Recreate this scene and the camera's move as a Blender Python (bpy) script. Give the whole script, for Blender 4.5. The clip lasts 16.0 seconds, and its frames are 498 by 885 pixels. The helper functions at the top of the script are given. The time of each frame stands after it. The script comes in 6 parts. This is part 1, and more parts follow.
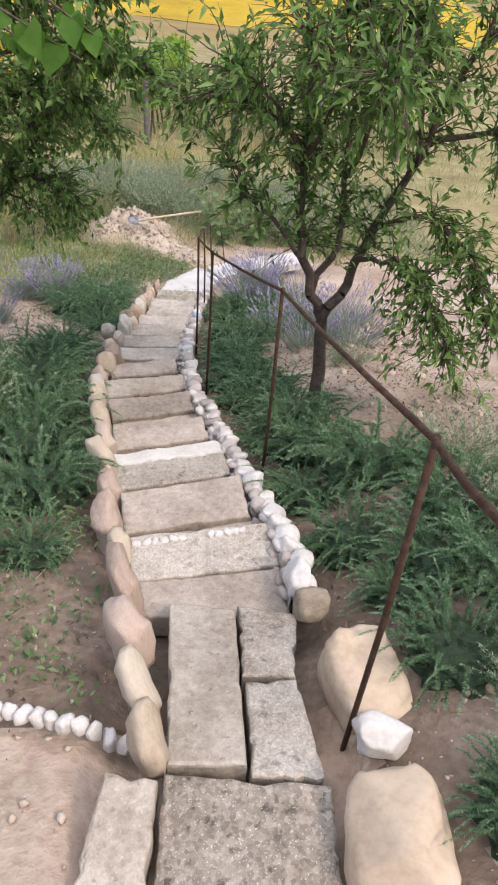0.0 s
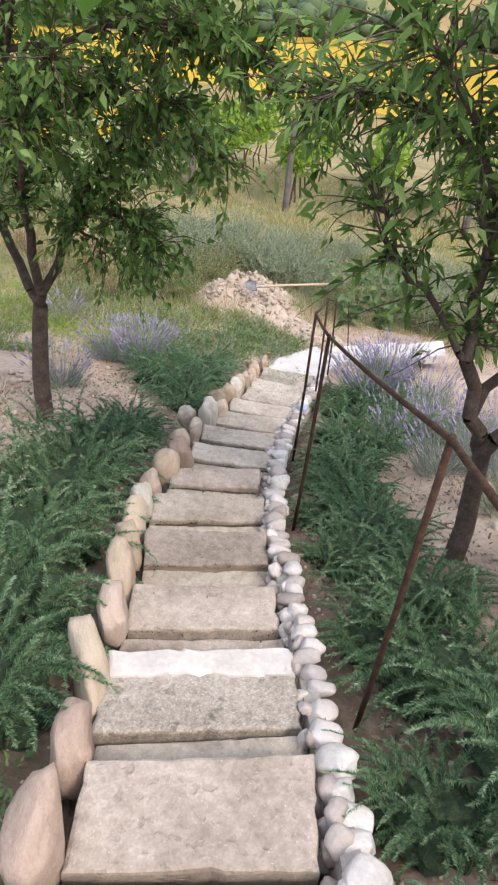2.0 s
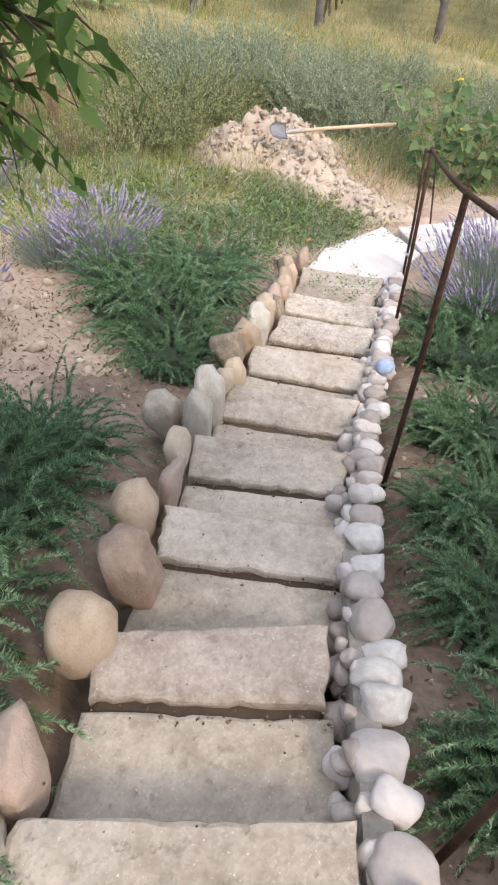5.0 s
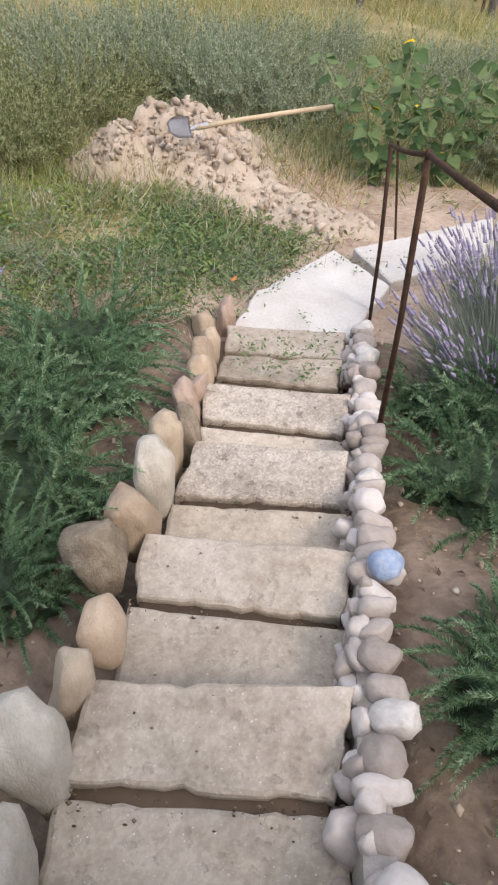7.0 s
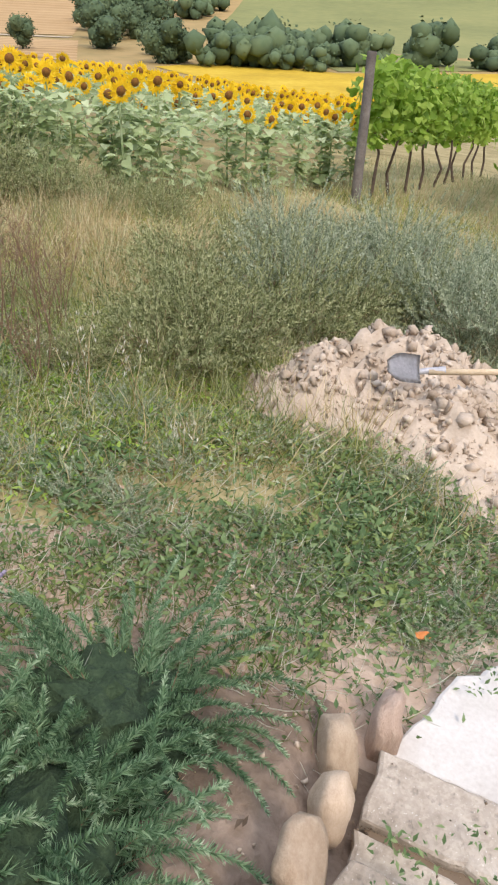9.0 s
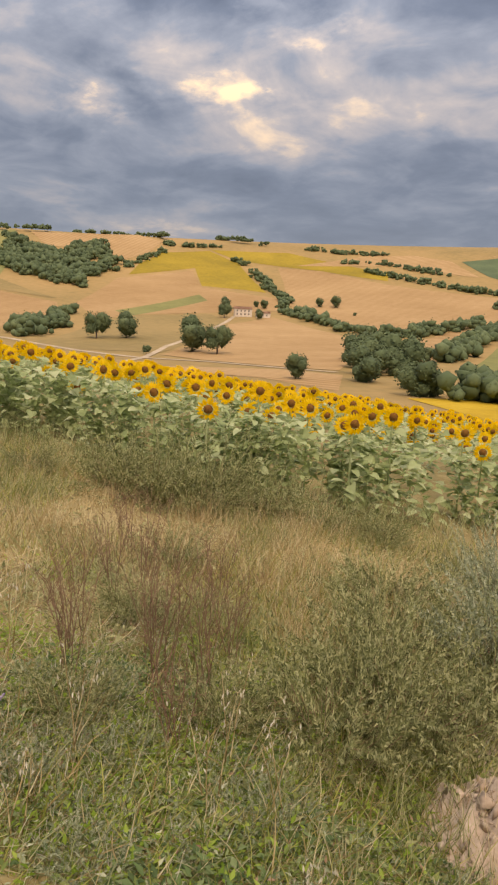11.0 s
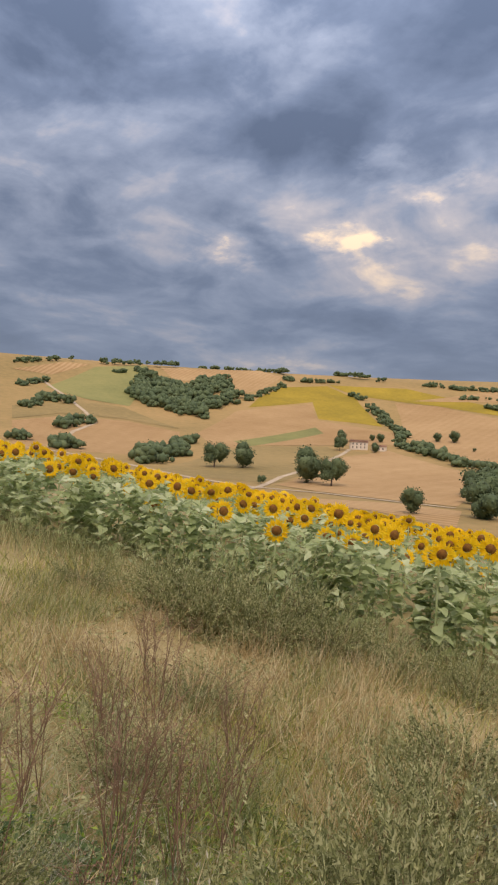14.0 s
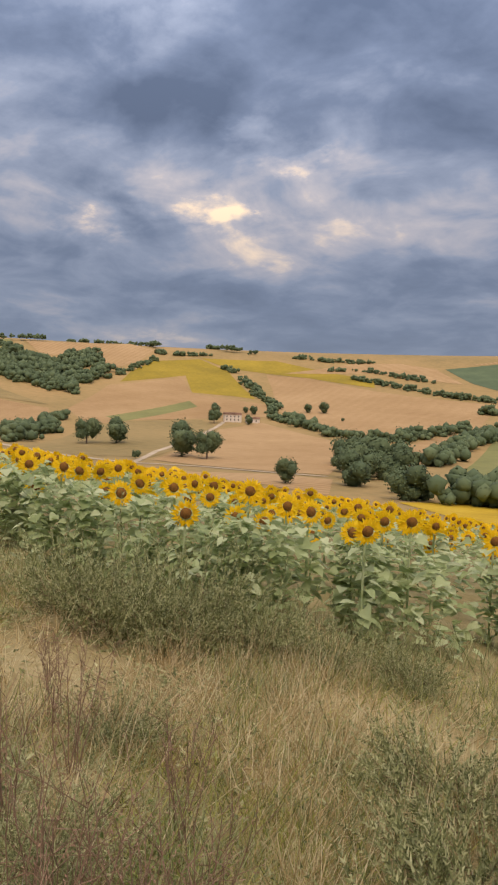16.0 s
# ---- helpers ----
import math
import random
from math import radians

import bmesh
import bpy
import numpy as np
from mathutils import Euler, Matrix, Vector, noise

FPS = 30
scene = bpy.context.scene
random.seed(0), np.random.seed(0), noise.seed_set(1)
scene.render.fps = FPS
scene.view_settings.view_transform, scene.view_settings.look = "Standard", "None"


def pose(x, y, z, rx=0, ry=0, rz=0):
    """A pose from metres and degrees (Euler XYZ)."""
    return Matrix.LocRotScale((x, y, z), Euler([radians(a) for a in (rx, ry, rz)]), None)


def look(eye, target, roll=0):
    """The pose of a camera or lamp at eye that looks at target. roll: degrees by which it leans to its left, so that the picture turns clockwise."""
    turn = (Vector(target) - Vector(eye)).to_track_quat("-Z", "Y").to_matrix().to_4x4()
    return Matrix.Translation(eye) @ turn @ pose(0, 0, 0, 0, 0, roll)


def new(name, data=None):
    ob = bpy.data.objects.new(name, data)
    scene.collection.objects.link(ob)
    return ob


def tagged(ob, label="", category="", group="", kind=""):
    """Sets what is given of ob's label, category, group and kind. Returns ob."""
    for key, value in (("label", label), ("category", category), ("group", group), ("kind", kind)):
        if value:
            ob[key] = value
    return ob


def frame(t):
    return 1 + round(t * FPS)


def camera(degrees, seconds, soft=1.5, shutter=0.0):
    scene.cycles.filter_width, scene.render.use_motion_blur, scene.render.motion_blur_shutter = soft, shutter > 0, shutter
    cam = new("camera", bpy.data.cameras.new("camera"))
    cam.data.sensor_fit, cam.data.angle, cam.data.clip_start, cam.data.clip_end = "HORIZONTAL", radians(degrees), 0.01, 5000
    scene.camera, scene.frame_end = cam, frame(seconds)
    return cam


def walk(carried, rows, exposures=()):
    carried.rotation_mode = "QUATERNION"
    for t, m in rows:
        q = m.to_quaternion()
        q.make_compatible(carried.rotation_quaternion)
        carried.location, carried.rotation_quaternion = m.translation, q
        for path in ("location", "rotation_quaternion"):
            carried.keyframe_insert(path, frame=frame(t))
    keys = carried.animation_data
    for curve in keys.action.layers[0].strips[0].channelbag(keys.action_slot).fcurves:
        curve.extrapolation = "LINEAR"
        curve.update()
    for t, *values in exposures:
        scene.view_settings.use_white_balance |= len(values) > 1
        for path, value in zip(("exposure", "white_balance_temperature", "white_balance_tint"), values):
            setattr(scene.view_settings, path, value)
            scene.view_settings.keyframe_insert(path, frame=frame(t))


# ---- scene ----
cam = camera(38.5, 16.0, soft=2.2)
METRES, EYE, TILT, LEAN, TURN = 12.0, 1.5, -41.0, -3.0, 0.0
ROWS = [
    (0.0, 0.0, 0.0, 0.0, -0.0, 0.0, -0.0),
    (0.5, 0.0017, 0.0426, 0.0099, 0.4, -0.04, -2.5),
    (1.0, 0.0035, 0.0789, 0.0183, 1.61, 0.22, -4.53),
    (1.5, 0.0039, 0.1175, 0.0316, 5.08, 2.61, -7.43),
    (2.0, -0.0039, 0.1557, 0.0457, 8.04, 4.99, -8.73),
    (2.5, -0.0099, 0.1958, 0.063, 10.41, 5.59, -8.81),
    (3.0, -0.0181, 0.2403, 0.0775, 10.67, 5.15, -7.69),
    (5.5, -0.0623, 0.45, 0.1365, 9.93, -7.42, -7.33),
    (6.0, -0.0654, 0.4896, 0.1521, 8.23, -6.71, -4.9),
    (6.5, -0.0655, 0.526, 0.1648, 6.3, -6.56, -3.15),
    (7.0, -0.0693, 0.5609, 0.1764, 6.02, -6.8, -1.73),
    (7.5, -0.0695, 0.6037, 0.1911, 7.01, -6.57, -1.76),
    (8.0, -0.0737, 0.645, 0.2044, 9.57, -5.36, -3.76),
    (8.5, -0.0791, 0.6794, 0.2196, 15.2, -2.56, -9.69),
    (9.0, -0.0907, 0.7054, 0.2388, 22.32, 4.93, -16.51),
    (9.5, -0.0987, 0.7231, 0.2558, 29.44, 11.9, -22.07),
    (10.0, -0.1026, 0.7386, 0.2693, 36.04, 15.99, -26.93),
    (12.5, -0.1152, 0.7578, 0.2941, 39.53, 28.71, -30.92),
    (13.0, -0.1133, 0.7763, 0.3021, 42.44, 29.75, -34.18),
    (13.5, -0.118, 0.7957, 0.3125, 45.67, 28.9, -34.92),
    (14.0, -0.1294, 0.816, 0.3194, 47.44, 28.56, -34.53),
    (14.5, -0.1479, 0.8251, 0.3234, 46.87, 29.0, -33.66),
    (15.0, -0.1771, 0.827, 0.3262, 43.87, 30.18, -31.94),
    (15.5, -0.1993, 0.8331, 0.3314, 40.04, 31.29, -29.78),
    (16.0, -0.2164, 0.8362, 0.3374, 38.01, 31.36, -28.27),
]
EXPOSURES = [(0.0, 0.68, 6400, 19), (1.5, 0.76, 6400, 19), (3.0, 0.86, 6250, 18), (5.5, 0.90, 6550, 19), (7.5, 0.54, 6550, 19), (8.3, 0.53, 6450, 18), (9.0, 0.76, 6450, 18), (9.6, 0.65, 6700, 22), (10.0, 0.53, 8600, 26), (12.5, 0.17, 8200, 26), (13.5, 0.14, 7550, 26), (16.0, 0.13, 7500, 26)]
walk(cam, [(t, pose(0, 0, EYE, TILT, LEAN, TURN) @ pose(METRES * x, METRES * y, METRES * z, 90 + pitch, roll, yaw)) for t, x, y, z, yaw, pitch, roll in ROWS], EXPOSURES)

# ---- sky and sun: a broken overcast, brighter towards the zenith ----
world = bpy.data.worlds.new("world")
scene.world = world
world.use_nodes = True
wt = world.node_tree
wt.nodes.clear()


def wnode(kind, **values):
    n = wt.nodes.new(kind)
    for key, value in values.items():
        n.inputs[key].default_value = value
    return n


w_out = wt.nodes.new("ShaderNodeOutputWorld")
w_bg = wt.nodes.new("ShaderNodeBackground")
w_sky = wt.nodes.new("ShaderNodeTexSky")
w_sky.sky_type, w_sky.sun_disc = "NISHITA", False
w_sky.sun_elevation, w_sky.sun_rotation = radians(46), radians(128)
w_co = wt.nodes.new("ShaderNodeTexCoord")
w_sep = wt.nodes.new("ShaderNodeSeparateXYZ")
wt.links.new(w_co.outputs["Generated"], w_sep.inputs[0])


def wmath(op, a, b=None, clamp=False):
    n = wt.nodes.new("ShaderNodeMath")
    n.operation, n.use_clamp = op, clamp
    for slot, v in enumerate((a, b)):
        if v is None:
            continue
        if isinstance(v, (int, float)):
            n.inputs[slot].default_value = v
        else:
            wt.links.new(v, n.inputs[slot])
    return n.outputs[0]


def wramp(fac, stops):
    n = wt.nodes.new("ShaderNodeValToRGB")
    while len(n.color_ramp.elements) < len(stops):
        n.color_ramp.elements.new(0.5)
    for e, (pos, col) in zip(n.color_ramp.elements, stops):
        e.position, e.color = pos, (*col, 1)
    wt.links.new(fac, n.inputs[0])
    return n.outputs[0]


def wmix(fac, a, b, blend="MIX"):
    n = wt.nodes.new("ShaderNodeMix")
    n.data_type, n.blend_type = "RGBA", blend
    for slot, v in ((0, fac), (6, a), (7, b)):
        if isinstance(v, (int, float)):
            n.inputs[slot].default_value = v
        elif isinstance(v, tuple):
            n.inputs[slot].default_value = (*v, 1)
        else:
            wt.links.new(v, n.inputs[slot])
    return n.outputs[2]


# cloud sheet: the view direction laid on a flat layer overhead
w_up = wmath("MAXIMUM", w_sep.outputs[2], 0.0)
w_den = wmath("ADD", w_up, 0.22)
w_flat = wt.nodes.new("ShaderNodeCombineXYZ")
wt.links.new(wmath("DIVIDE", w_sep.outputs[0], w_den), w_flat.inputs[0])
wt.links.new(wmath("DIVIDE", w_sep.outputs[1], w_den), w_flat.inputs[1])
w_big = wnode("ShaderNodeTexNoise", Scale=1.25, Detail=10.0, Roughness=0.56, Distortion=0.35)
w_small = wnode("ShaderNodeTexNoise", Scale=4.2, Detail=7.0, Roughness=0.55, Distortion=0.5)
w_drift = wt.nodes.new("ShaderNodeMapping")
w_drift.inputs["Location"].default_value = (3.7, -1.9, 0)
wt.links.new(w_flat.outputs[0], w_drift.inputs[0])
for n in (w_big, w_small):
    wt.links.new(w_drift.outputs[0], n.inputs["Vector"])
w_cloud = wmath("ADD", wmath("MULTIPLY", w_big.outputs[0], 0.70), wmath("MULTIPLY", w_small.outputs[0], 0.30))
# ragged breaks where the sun lights the cloud from behind, and heavier banks between them
w_rag = wnode("ShaderNodeTexNoise", Scale=5.5, Detail=6.0, Roughness=0.6)
wt.links.new(w_flat.outputs[0], w_rag.inputs["Vector"])
w_off = wt.nodes.new("ShaderNodeVectorMath")
w_off.operation = "MULTIPLY_ADD"
wt.links.new(w_rag.outputs["Color"], w_off.inputs[0])
w_off.inputs[1].default_value, w_off.inputs[2].default_value = (0.42, 0.42, 0), (-0.21, -0.21, 0)
w_bent = wt.nodes.new("ShaderNodeVectorMath")
w_bent.operation = "ADD"
wt.links.new(w_flat.outputs[0], w_bent.inputs[0])
wt.links.new(w_off.outputs[0], w_bent.inputs[1])
for u, v, wide, lift in ((-1.49, 1.29, 0.075, 0.105), (-1.13, 1.23, 0.06, 0.085), (-1.79, 1.07, 0.06, 0.085), (-1.18, 1.08, 0.075, 0.07), (-1.05, 0.74, 0.11, 0.06), (-1.40, 0.55, 0.14, 0.035),
                         (-1.70, 1.60, 0.26, 0.03), (-1.20, 0.36, 0.20, -0.10), (-0.80, 0.62, 0.22, -0.06), (-1.60, 1.10, 0.07, -0.05), (-1.30, 0.86, 0.16, -0.04)):
    far = wt.nodes.new("ShaderNodeVectorMath")
    far.operation = "DISTANCE"
    wt.links.new(w_bent.outputs[0], far.inputs[0])
    far.inputs[1].default_value = (u, v, 0)
    fall = wmath("EXPONENT", wmath("MULTIPLY", wmath("POWER", wmath("DIVIDE", far.outputs["Value"], wide), 2.0), -1.0))
    w_cloud = wmath("ADD", w_cloud, wmath("MULTIPLY", fall, lift))
w_grey = wramp(w_cloud, [(0.38, (0.062, 0.102, 0.165)), (0.47, (0.112, 0.172, 0.262)), (0.545, (0.205, 0.285, 0.390)), (0.62, (0.40, 0.445, 0.49)), (0.70, (1.0, 0.87, 0.60))])
# towards the horizon the layers merge into an even blue-grey
w_low = wramp(w_up, [(0.04, (1, 1, 1)), (0.29, (0, 0, 0))])
w_even = wmix(w_low, w_grey, (0.168, 0.265, 0.415))
w_soft = wmix(0.72, w_grey, w_even)
w_clear = wmix(1.0, w_sky.outputs[0], (0.10, 0.10, 0.10), "MULTIPLY")
w_all = wmix(0.88, w_clear, w_soft)
# overhead the cloud is thick and neutral
w_all = wmix(wramp(w_up, [(0.54, (0, 0, 0)), (0.80, (1, 1, 1))]), w_all, (0.255, 0.27, 0.29))
# an overcast sky is about three times as bright overhead as at the horizon
w_zen = wmath("ADD", wmath("MULTIPLY", wmath("POWER", w_up, 2.2), 4.6), 0.84)
wt.links.new(w_all, w_bg.inputs[0])
wt.links.new(w_zen, w_bg.inputs[1])
wt.links.new(w_bg.outputs[0], w_out.inputs[0])

sun_data = bpy.data.lights.new("sun", "SUN")
sun_data.energy, sun_data.angle, sun_data.color = 1.7, radians(16), (1.0, 0.905, 0.755)
sun = new("sun", sun_data)
sun.matrix_world = look((27, -21, 36), (0, 0, 0))

# ---- materials ----
def mat(name, cols, scale=5.0, fine=60.0, rough=0.85, bump=0.25, rnd="", amount=0.5, glow=0.0, metal=0.0, spec=0.3, stripes=0.0, rot=0.0, bdist=0.02):
    """Three base colours mixed by coarse and fine noise and, for pieces, by a random value of each piece."""
    m = bpy.data.materials.new(name)
    m.use_nodes = True
    nt = m.node_tree
    b = nt.nodes["Principled BSDF"]
    b.inputs["Roughness"].default_value, b.inputs["Metallic"].default_value = rough, metal
    b.inputs["Specular IOR Level"].default_value = spec
    co = nt.nodes.new("ShaderNodeTexCoord")

    def noise_at(s, detail):
        n = nt.nodes.new("ShaderNodeTexNoise")
        n.inputs["Scale"].default_value, n.inputs["Detail"].default_value = s, detail
        n.inputs["Roughness"].default_value = 0.6
        nt.links.new(co.outputs["Object"], n.inputs["Vector"])
        return n.outputs[0]

    def calc(op, a, c):
        n = nt.nodes.new("ShaderNodeMath")
        n.operation = op
        for slot, v in enumerate((a, c)):
            if isinstance(v, (int, float)):
                n.inputs[slot].default_value = v
            else:
                nt.links.new(v, n.inputs[slot])
        return n.outputs[0]

    coarse, grain = noise_at(scale, 5.0), noise_at(fine, 4.0)
    v = calc("ADD", calc("MULTIPLY", coarse, 0.65), calc("MULTIPLY", grain, 0.35))
    if rnd:
        g = nt.nodes.new("ShaderNodeNewGeometry" if rnd == "island" else "ShaderNodeObjectInfo")
        r = g.outputs["Random Per Island" if rnd == "island" else "Random"]
        v = calc("ADD", calc("MULTIPLY", v, 1 - amount), calc("MULTIPLY", calc("ADD", calc("MULTIPLY", r, 0.6), 0.2), amount))
    if stripes:
        mp = nt.nodes.new("ShaderNodeMapping")
        mp.inputs["Rotation"].default_value[2] = rot
        nt.links.new(co.outputs["Object"], mp.inputs[0])
        wv = nt.nodes.new("ShaderNodeTexWave")
        wv.inputs["Scale"].default_value, wv.inputs["Distortion"].default_value = stripes, 3.0
        wv.inputs["Detail Scale"].default_value = 0.3
        nt.links.new(mp.outputs[0], wv.inputs["Vector"])
        v = calc("ADD", calc("MULTIPLY", v, 0.76), calc("MULTIPLY", wv.outputs["Fac"], 0.17))
    ramp = nt.nodes.new("ShaderNodeValToRGB")
    stops = (0.30, 0.5, 0.70)
    ramp.color_ramp.elements.new(0.5)
    for e, pos, c in zip(ramp.color_ramp.elements, stops, cols):
        e.position, e.color = pos, (*c, 1)
    nt.links.new(v, ramp.inputs[0])
    nt.links.new(ramp.outputs[0], b.inputs["Base Color"])
    if bump:
        bp = nt.nodes.new("ShaderNodeBump")
        bp.inputs["Strength"].default_value, bp.inputs["Distance"].default_value = bump, bdist
        nt.links.new(v, bp.inputs["Height"])
        nt.links.new(bp.outputs[0], b.inputs["Normal"])
    if glow:
        # thin leaves let light through
        tr = nt.nodes.new("ShaderNodeBsdfTranslucent")
        nt.links.new(ramp.outputs[0], tr.inputs[0])
        mx = nt.nodes.new("ShaderNodeMixShader")
        mx.inputs[0].default_value = glow
        nt.links.new(b.outputs[0], mx.inputs[1])
        nt.links.new(tr.outputs[0], mx.inputs[2])
        nt.links.new(mx.outputs[0], nt.nodes["Material Output"].inputs[0])
    return m


M_SOIL = mat("soil", [(0.21, 0.145, 0.10), (0.40, 0.30, 0.225), (0.57, 0.455, 0.36)], 1.4, 22, 0.95, 0.9, bdist=0.05)
M_TURF = mat("meadow_floor", [(0.16, 0.125, 0.055), (0.28, 0.23, 0.105), (0.44, 0.37, 0.20)], 1.1, 16, 0.95, 0.8, bdist=0.04)
M_CLOD = mat("clods", [(0.29, 0.225, 0.165), (0.45, 0.365, 0.28), (0.59, 0.50, 0.40)], 5, 40, 0.95, 0.9, "island", 0.45, bdist=0.03)
def concrete(name, dark, mid, light, grit, pit, strong):
    """Cast concrete: broad stains, mottling, grit of light and dark grains, small pits."""
    m = mat(name, [dark, mid, light], 2.6, 26, 0.92, 0)
    nt = m.node_tree
    b = nt.nodes["Principled BSDF"]
    base = b.inputs["Base Color"].links[0].from_socket
    co = nt.nodes.new("ShaderNodeTexCoord")
    info = nt.nodes.new("ShaderNodeObjectInfo")

    def ramp(fac, stops):
        n = nt.nodes.new("ShaderNodeValToRGB")
        for e, (pos, v) in zip(n.color_ramp.elements, stops):
            e.position, e.color = pos, (v, v, v, 1)
        nt.links.new(fac, n.inputs[0])
        return n.outputs[0]

    def mix(kind, fac, a, c):
        n = nt.nodes.new("ShaderNodeMix")
        n.data_type, n.blend_type = "RGBA", kind
        n.inputs[0].default_value = fac
        nt.links.new(a, n.inputs[6])
        nt.links.new(c, n.inputs[7])
        return n.outputs[2]

    cells = nt.nodes.new("ShaderNodeTexVoronoi")
    cells.inputs["Scale"].default_value = grit
    nt.links.new(co.outputs["Object"], cells.inputs["Vector"])
    hole = nt.nodes.new("ShaderNodeTexNoise")
    hole.inputs["Scale"].default_value, hole.inputs["Detail"].default_value = pit, 3.0
    nt.links.new(co.outputs["Object"], hole.inputs["Vector"])
    grains = ramp(cells.outputs["Color"], [(0.15, 0.62), (0.9, 1.30)])
    pits = ramp(hole.outputs[0], [(0.30, 0.35), (0.40, 1.0)])
    tone = ramp(info.outputs["Random"], [(0.0, 0.80), (1.0, 1.12)])
    col = mix("MULTIPLY", strong, base, grains)
    col = mix("MULTIPLY", strong, col, pits)
    col = mix("MULTIPLY", 1.0, col, tone)
    grit_n = nt.nodes.new("ShaderNodeTexNoise")
    grit_n.inputs["Scale"].default_value, grit_n.inputs["Detail"].default_value = 150, 2.0
    nt.links.new(co.outputs["Object"], grit_n.inputs["Vector"])
    white = nt.nodes.new("ShaderNodeMix")
    white.data_type = "RGBA"
    white.inputs[7].default_value = (0.80, 0.77, 0.71, 1)
    nt.links.new(ramp(grit_n.outputs[0], [(0.67 if strong < 0.5 else 0.62, 0.0), (0.82, 1.0)]), white.inputs[0])
    nt.links.new(col, white.inputs[6])
    col = white.outputs[2]
    nt.links.new(col, b.inputs["Base Color"])
    bp = nt.nodes.new("ShaderNodeBump")
    bp.inputs["Strength"].default_value, bp.inputs["Distance"].default_value = 0.75, 0.006
    nt.links.new(mix("MULTIPLY", 1.0, grains, pits), bp.inputs["Height"])
    nt.links.new(bp.outputs[0], b.inputs["Normal"])
    return m


M_SLAB = concrete("concrete", (0.26, 0.21, 0.155), (0.48, 0.41, 0.33), (0.66, 0.59, 0.50), 130, 30, 0.28)
M_ROUGH = concrete("exposed_aggregate", (0.22, 0.18, 0.14), (0.42, 0.365, 0.30), (0.60, 0.54, 0.46), 120, 20, 0.6)
M_PEBBLY = concrete("weathered_aggregate", (0.12, 0.095, 0.07), (0.27, 0.225, 0.175), (0.46, 0.40, 0.33), 70, 26, 0.8)
M_TREAD = concrete("worn_concrete", (0.25, 0.205, 0.155), (0.44, 0.38, 0.305), (0.61, 0.545, 0.455), 130, 34, 0.25)
M_PALESLAB = concrete("pale_concrete", (0.34, 0.285, 0.225), (0.54, 0.475, 0.39), (0.69, 0.625, 0.54), 110, 18, 0.26)
M_STAINED = concrete("stained_concrete", (0.21, 0.165, 0.125), (0.385, 0.32, 0.26), (0.56, 0.485, 0.41), 130, 24, 0.3)
M_MORTAR = mat("mortar", [(0.24, 0.21, 0.18), (0.35, 0.31, 0.27), (0.45, 0.41, 0.36)], 8, 60, 0.95, 0.8)
M_ROCK = mat("sandstone", [(0.34, 0.25, 0.17), (0.50, 0.40, 0.29), (0.62, 0.53, 0.42)], 7.0, 34, 0.88, 0.9, "object", 0.5)
M_ROCKPINK = mat("pink_sandstone", [(0.33, 0.23, 0.17), (0.48, 0.36, 0.28), (0.58, 0.47, 0.38)], 7.0, 34, 0.88, 0.9, "object", 0.4)
M_ROCKGREY = mat("grey_limestone", [(0.34, 0.29, 0.23), (0.50, 0.45, 0.37), (0.66, 0.61, 0.53)], 7.0, 34, 0.88, 0.9, "object", 0.4)
M_ROCKDARK = mat("brown_rock", [(0.17, 0.135, 0.095), (0.28, 0.225, 0.16), (0.40, 0.335, 0.25)], 7, 34, 0.88, 0.9)
M_YOUNG = mat("young_vine_leaf", [(0.07, 0.135, 0.05), (0.14, 0.225, 0.09), (0.26, 0.34, 0.16)], 4, 30, 0.6, 0.1, "island", 0.5, 0.4, spec=0.15)
M_BOULDER = mat("tan_boulder", [(0.38, 0.27, 0.18), (0.52, 0.40, 0.285), (0.62, 0.50, 0.38)], 3, 35, 0.8, 0.3)
M_PEBBLE = mat("river_pebble", [(0.30, 0.25, 0.215), (0.46, 0.405, 0.365), (0.63, 0.58, 0.54)], 7, 60, 0.75, 0.35, "object", 0.6)
M_WHITE = mat("white_stone", [(0.48, 0.43, 0.38), (0.60, 0.56, 0.51), (0.72, 0.69, 0.65)], 6, 50, 0.8, 0.3)
M_BLUE = mat("blue_stone", [(0.20, 0.28, 0.42), (0.30, 0.38, 0.52), (0.5, 0.52, 0.55)], 7, 50, 0.6, 0.2)
M_PAVE = mat("pale_paving", [(0.40, 0.36, 0.32), (0.54, 0.51, 0.47), (0.66, 0.64, 0.61)], 3.5, 60, 0.8, 0.5, "object", 0.15)
M_RUST = mat("rusty_iron", [(0.035, 0.02, 0.014), (0.08, 0.045, 0.03), (0.15, 0.085, 0.05)], 20, 130, 0.8, 0.5, metal=0.35)
M_BARK = mat("bark", [(0.05, 0.037, 0.03), (0.11, 0.08, 0.062), (0.20, 0.155, 0.12)], 14, 70, 0.95, 0.9)
M_LEAF = mat("tree_leaf", [(0.075, 0.15, 0.035), (0.17, 0.30, 0.075), (0.33, 0.48, 0.16)], 1.2, 8, 0.5, 0, "island", 0.75, 0.55, spec=0.25)
M_BROAD = mat("broad_leaf", [(0.06, 0.15, 0.02), (0.12, 0.25, 0.04), (0.21, 0.36, 0.07)], 4, 30, 0.55, 0.1, "island", 0.5, 0.4, spec=0.15)
M_NEEDLE = mat("juniper_green", [(0.050, 0.105, 0.052), (0.150, 0.260, 0.132), (0.34, 0.47, 0.28)], 2.2, 14, 0.75, 0, "island", 0.55, 0.42, spec=0.15)
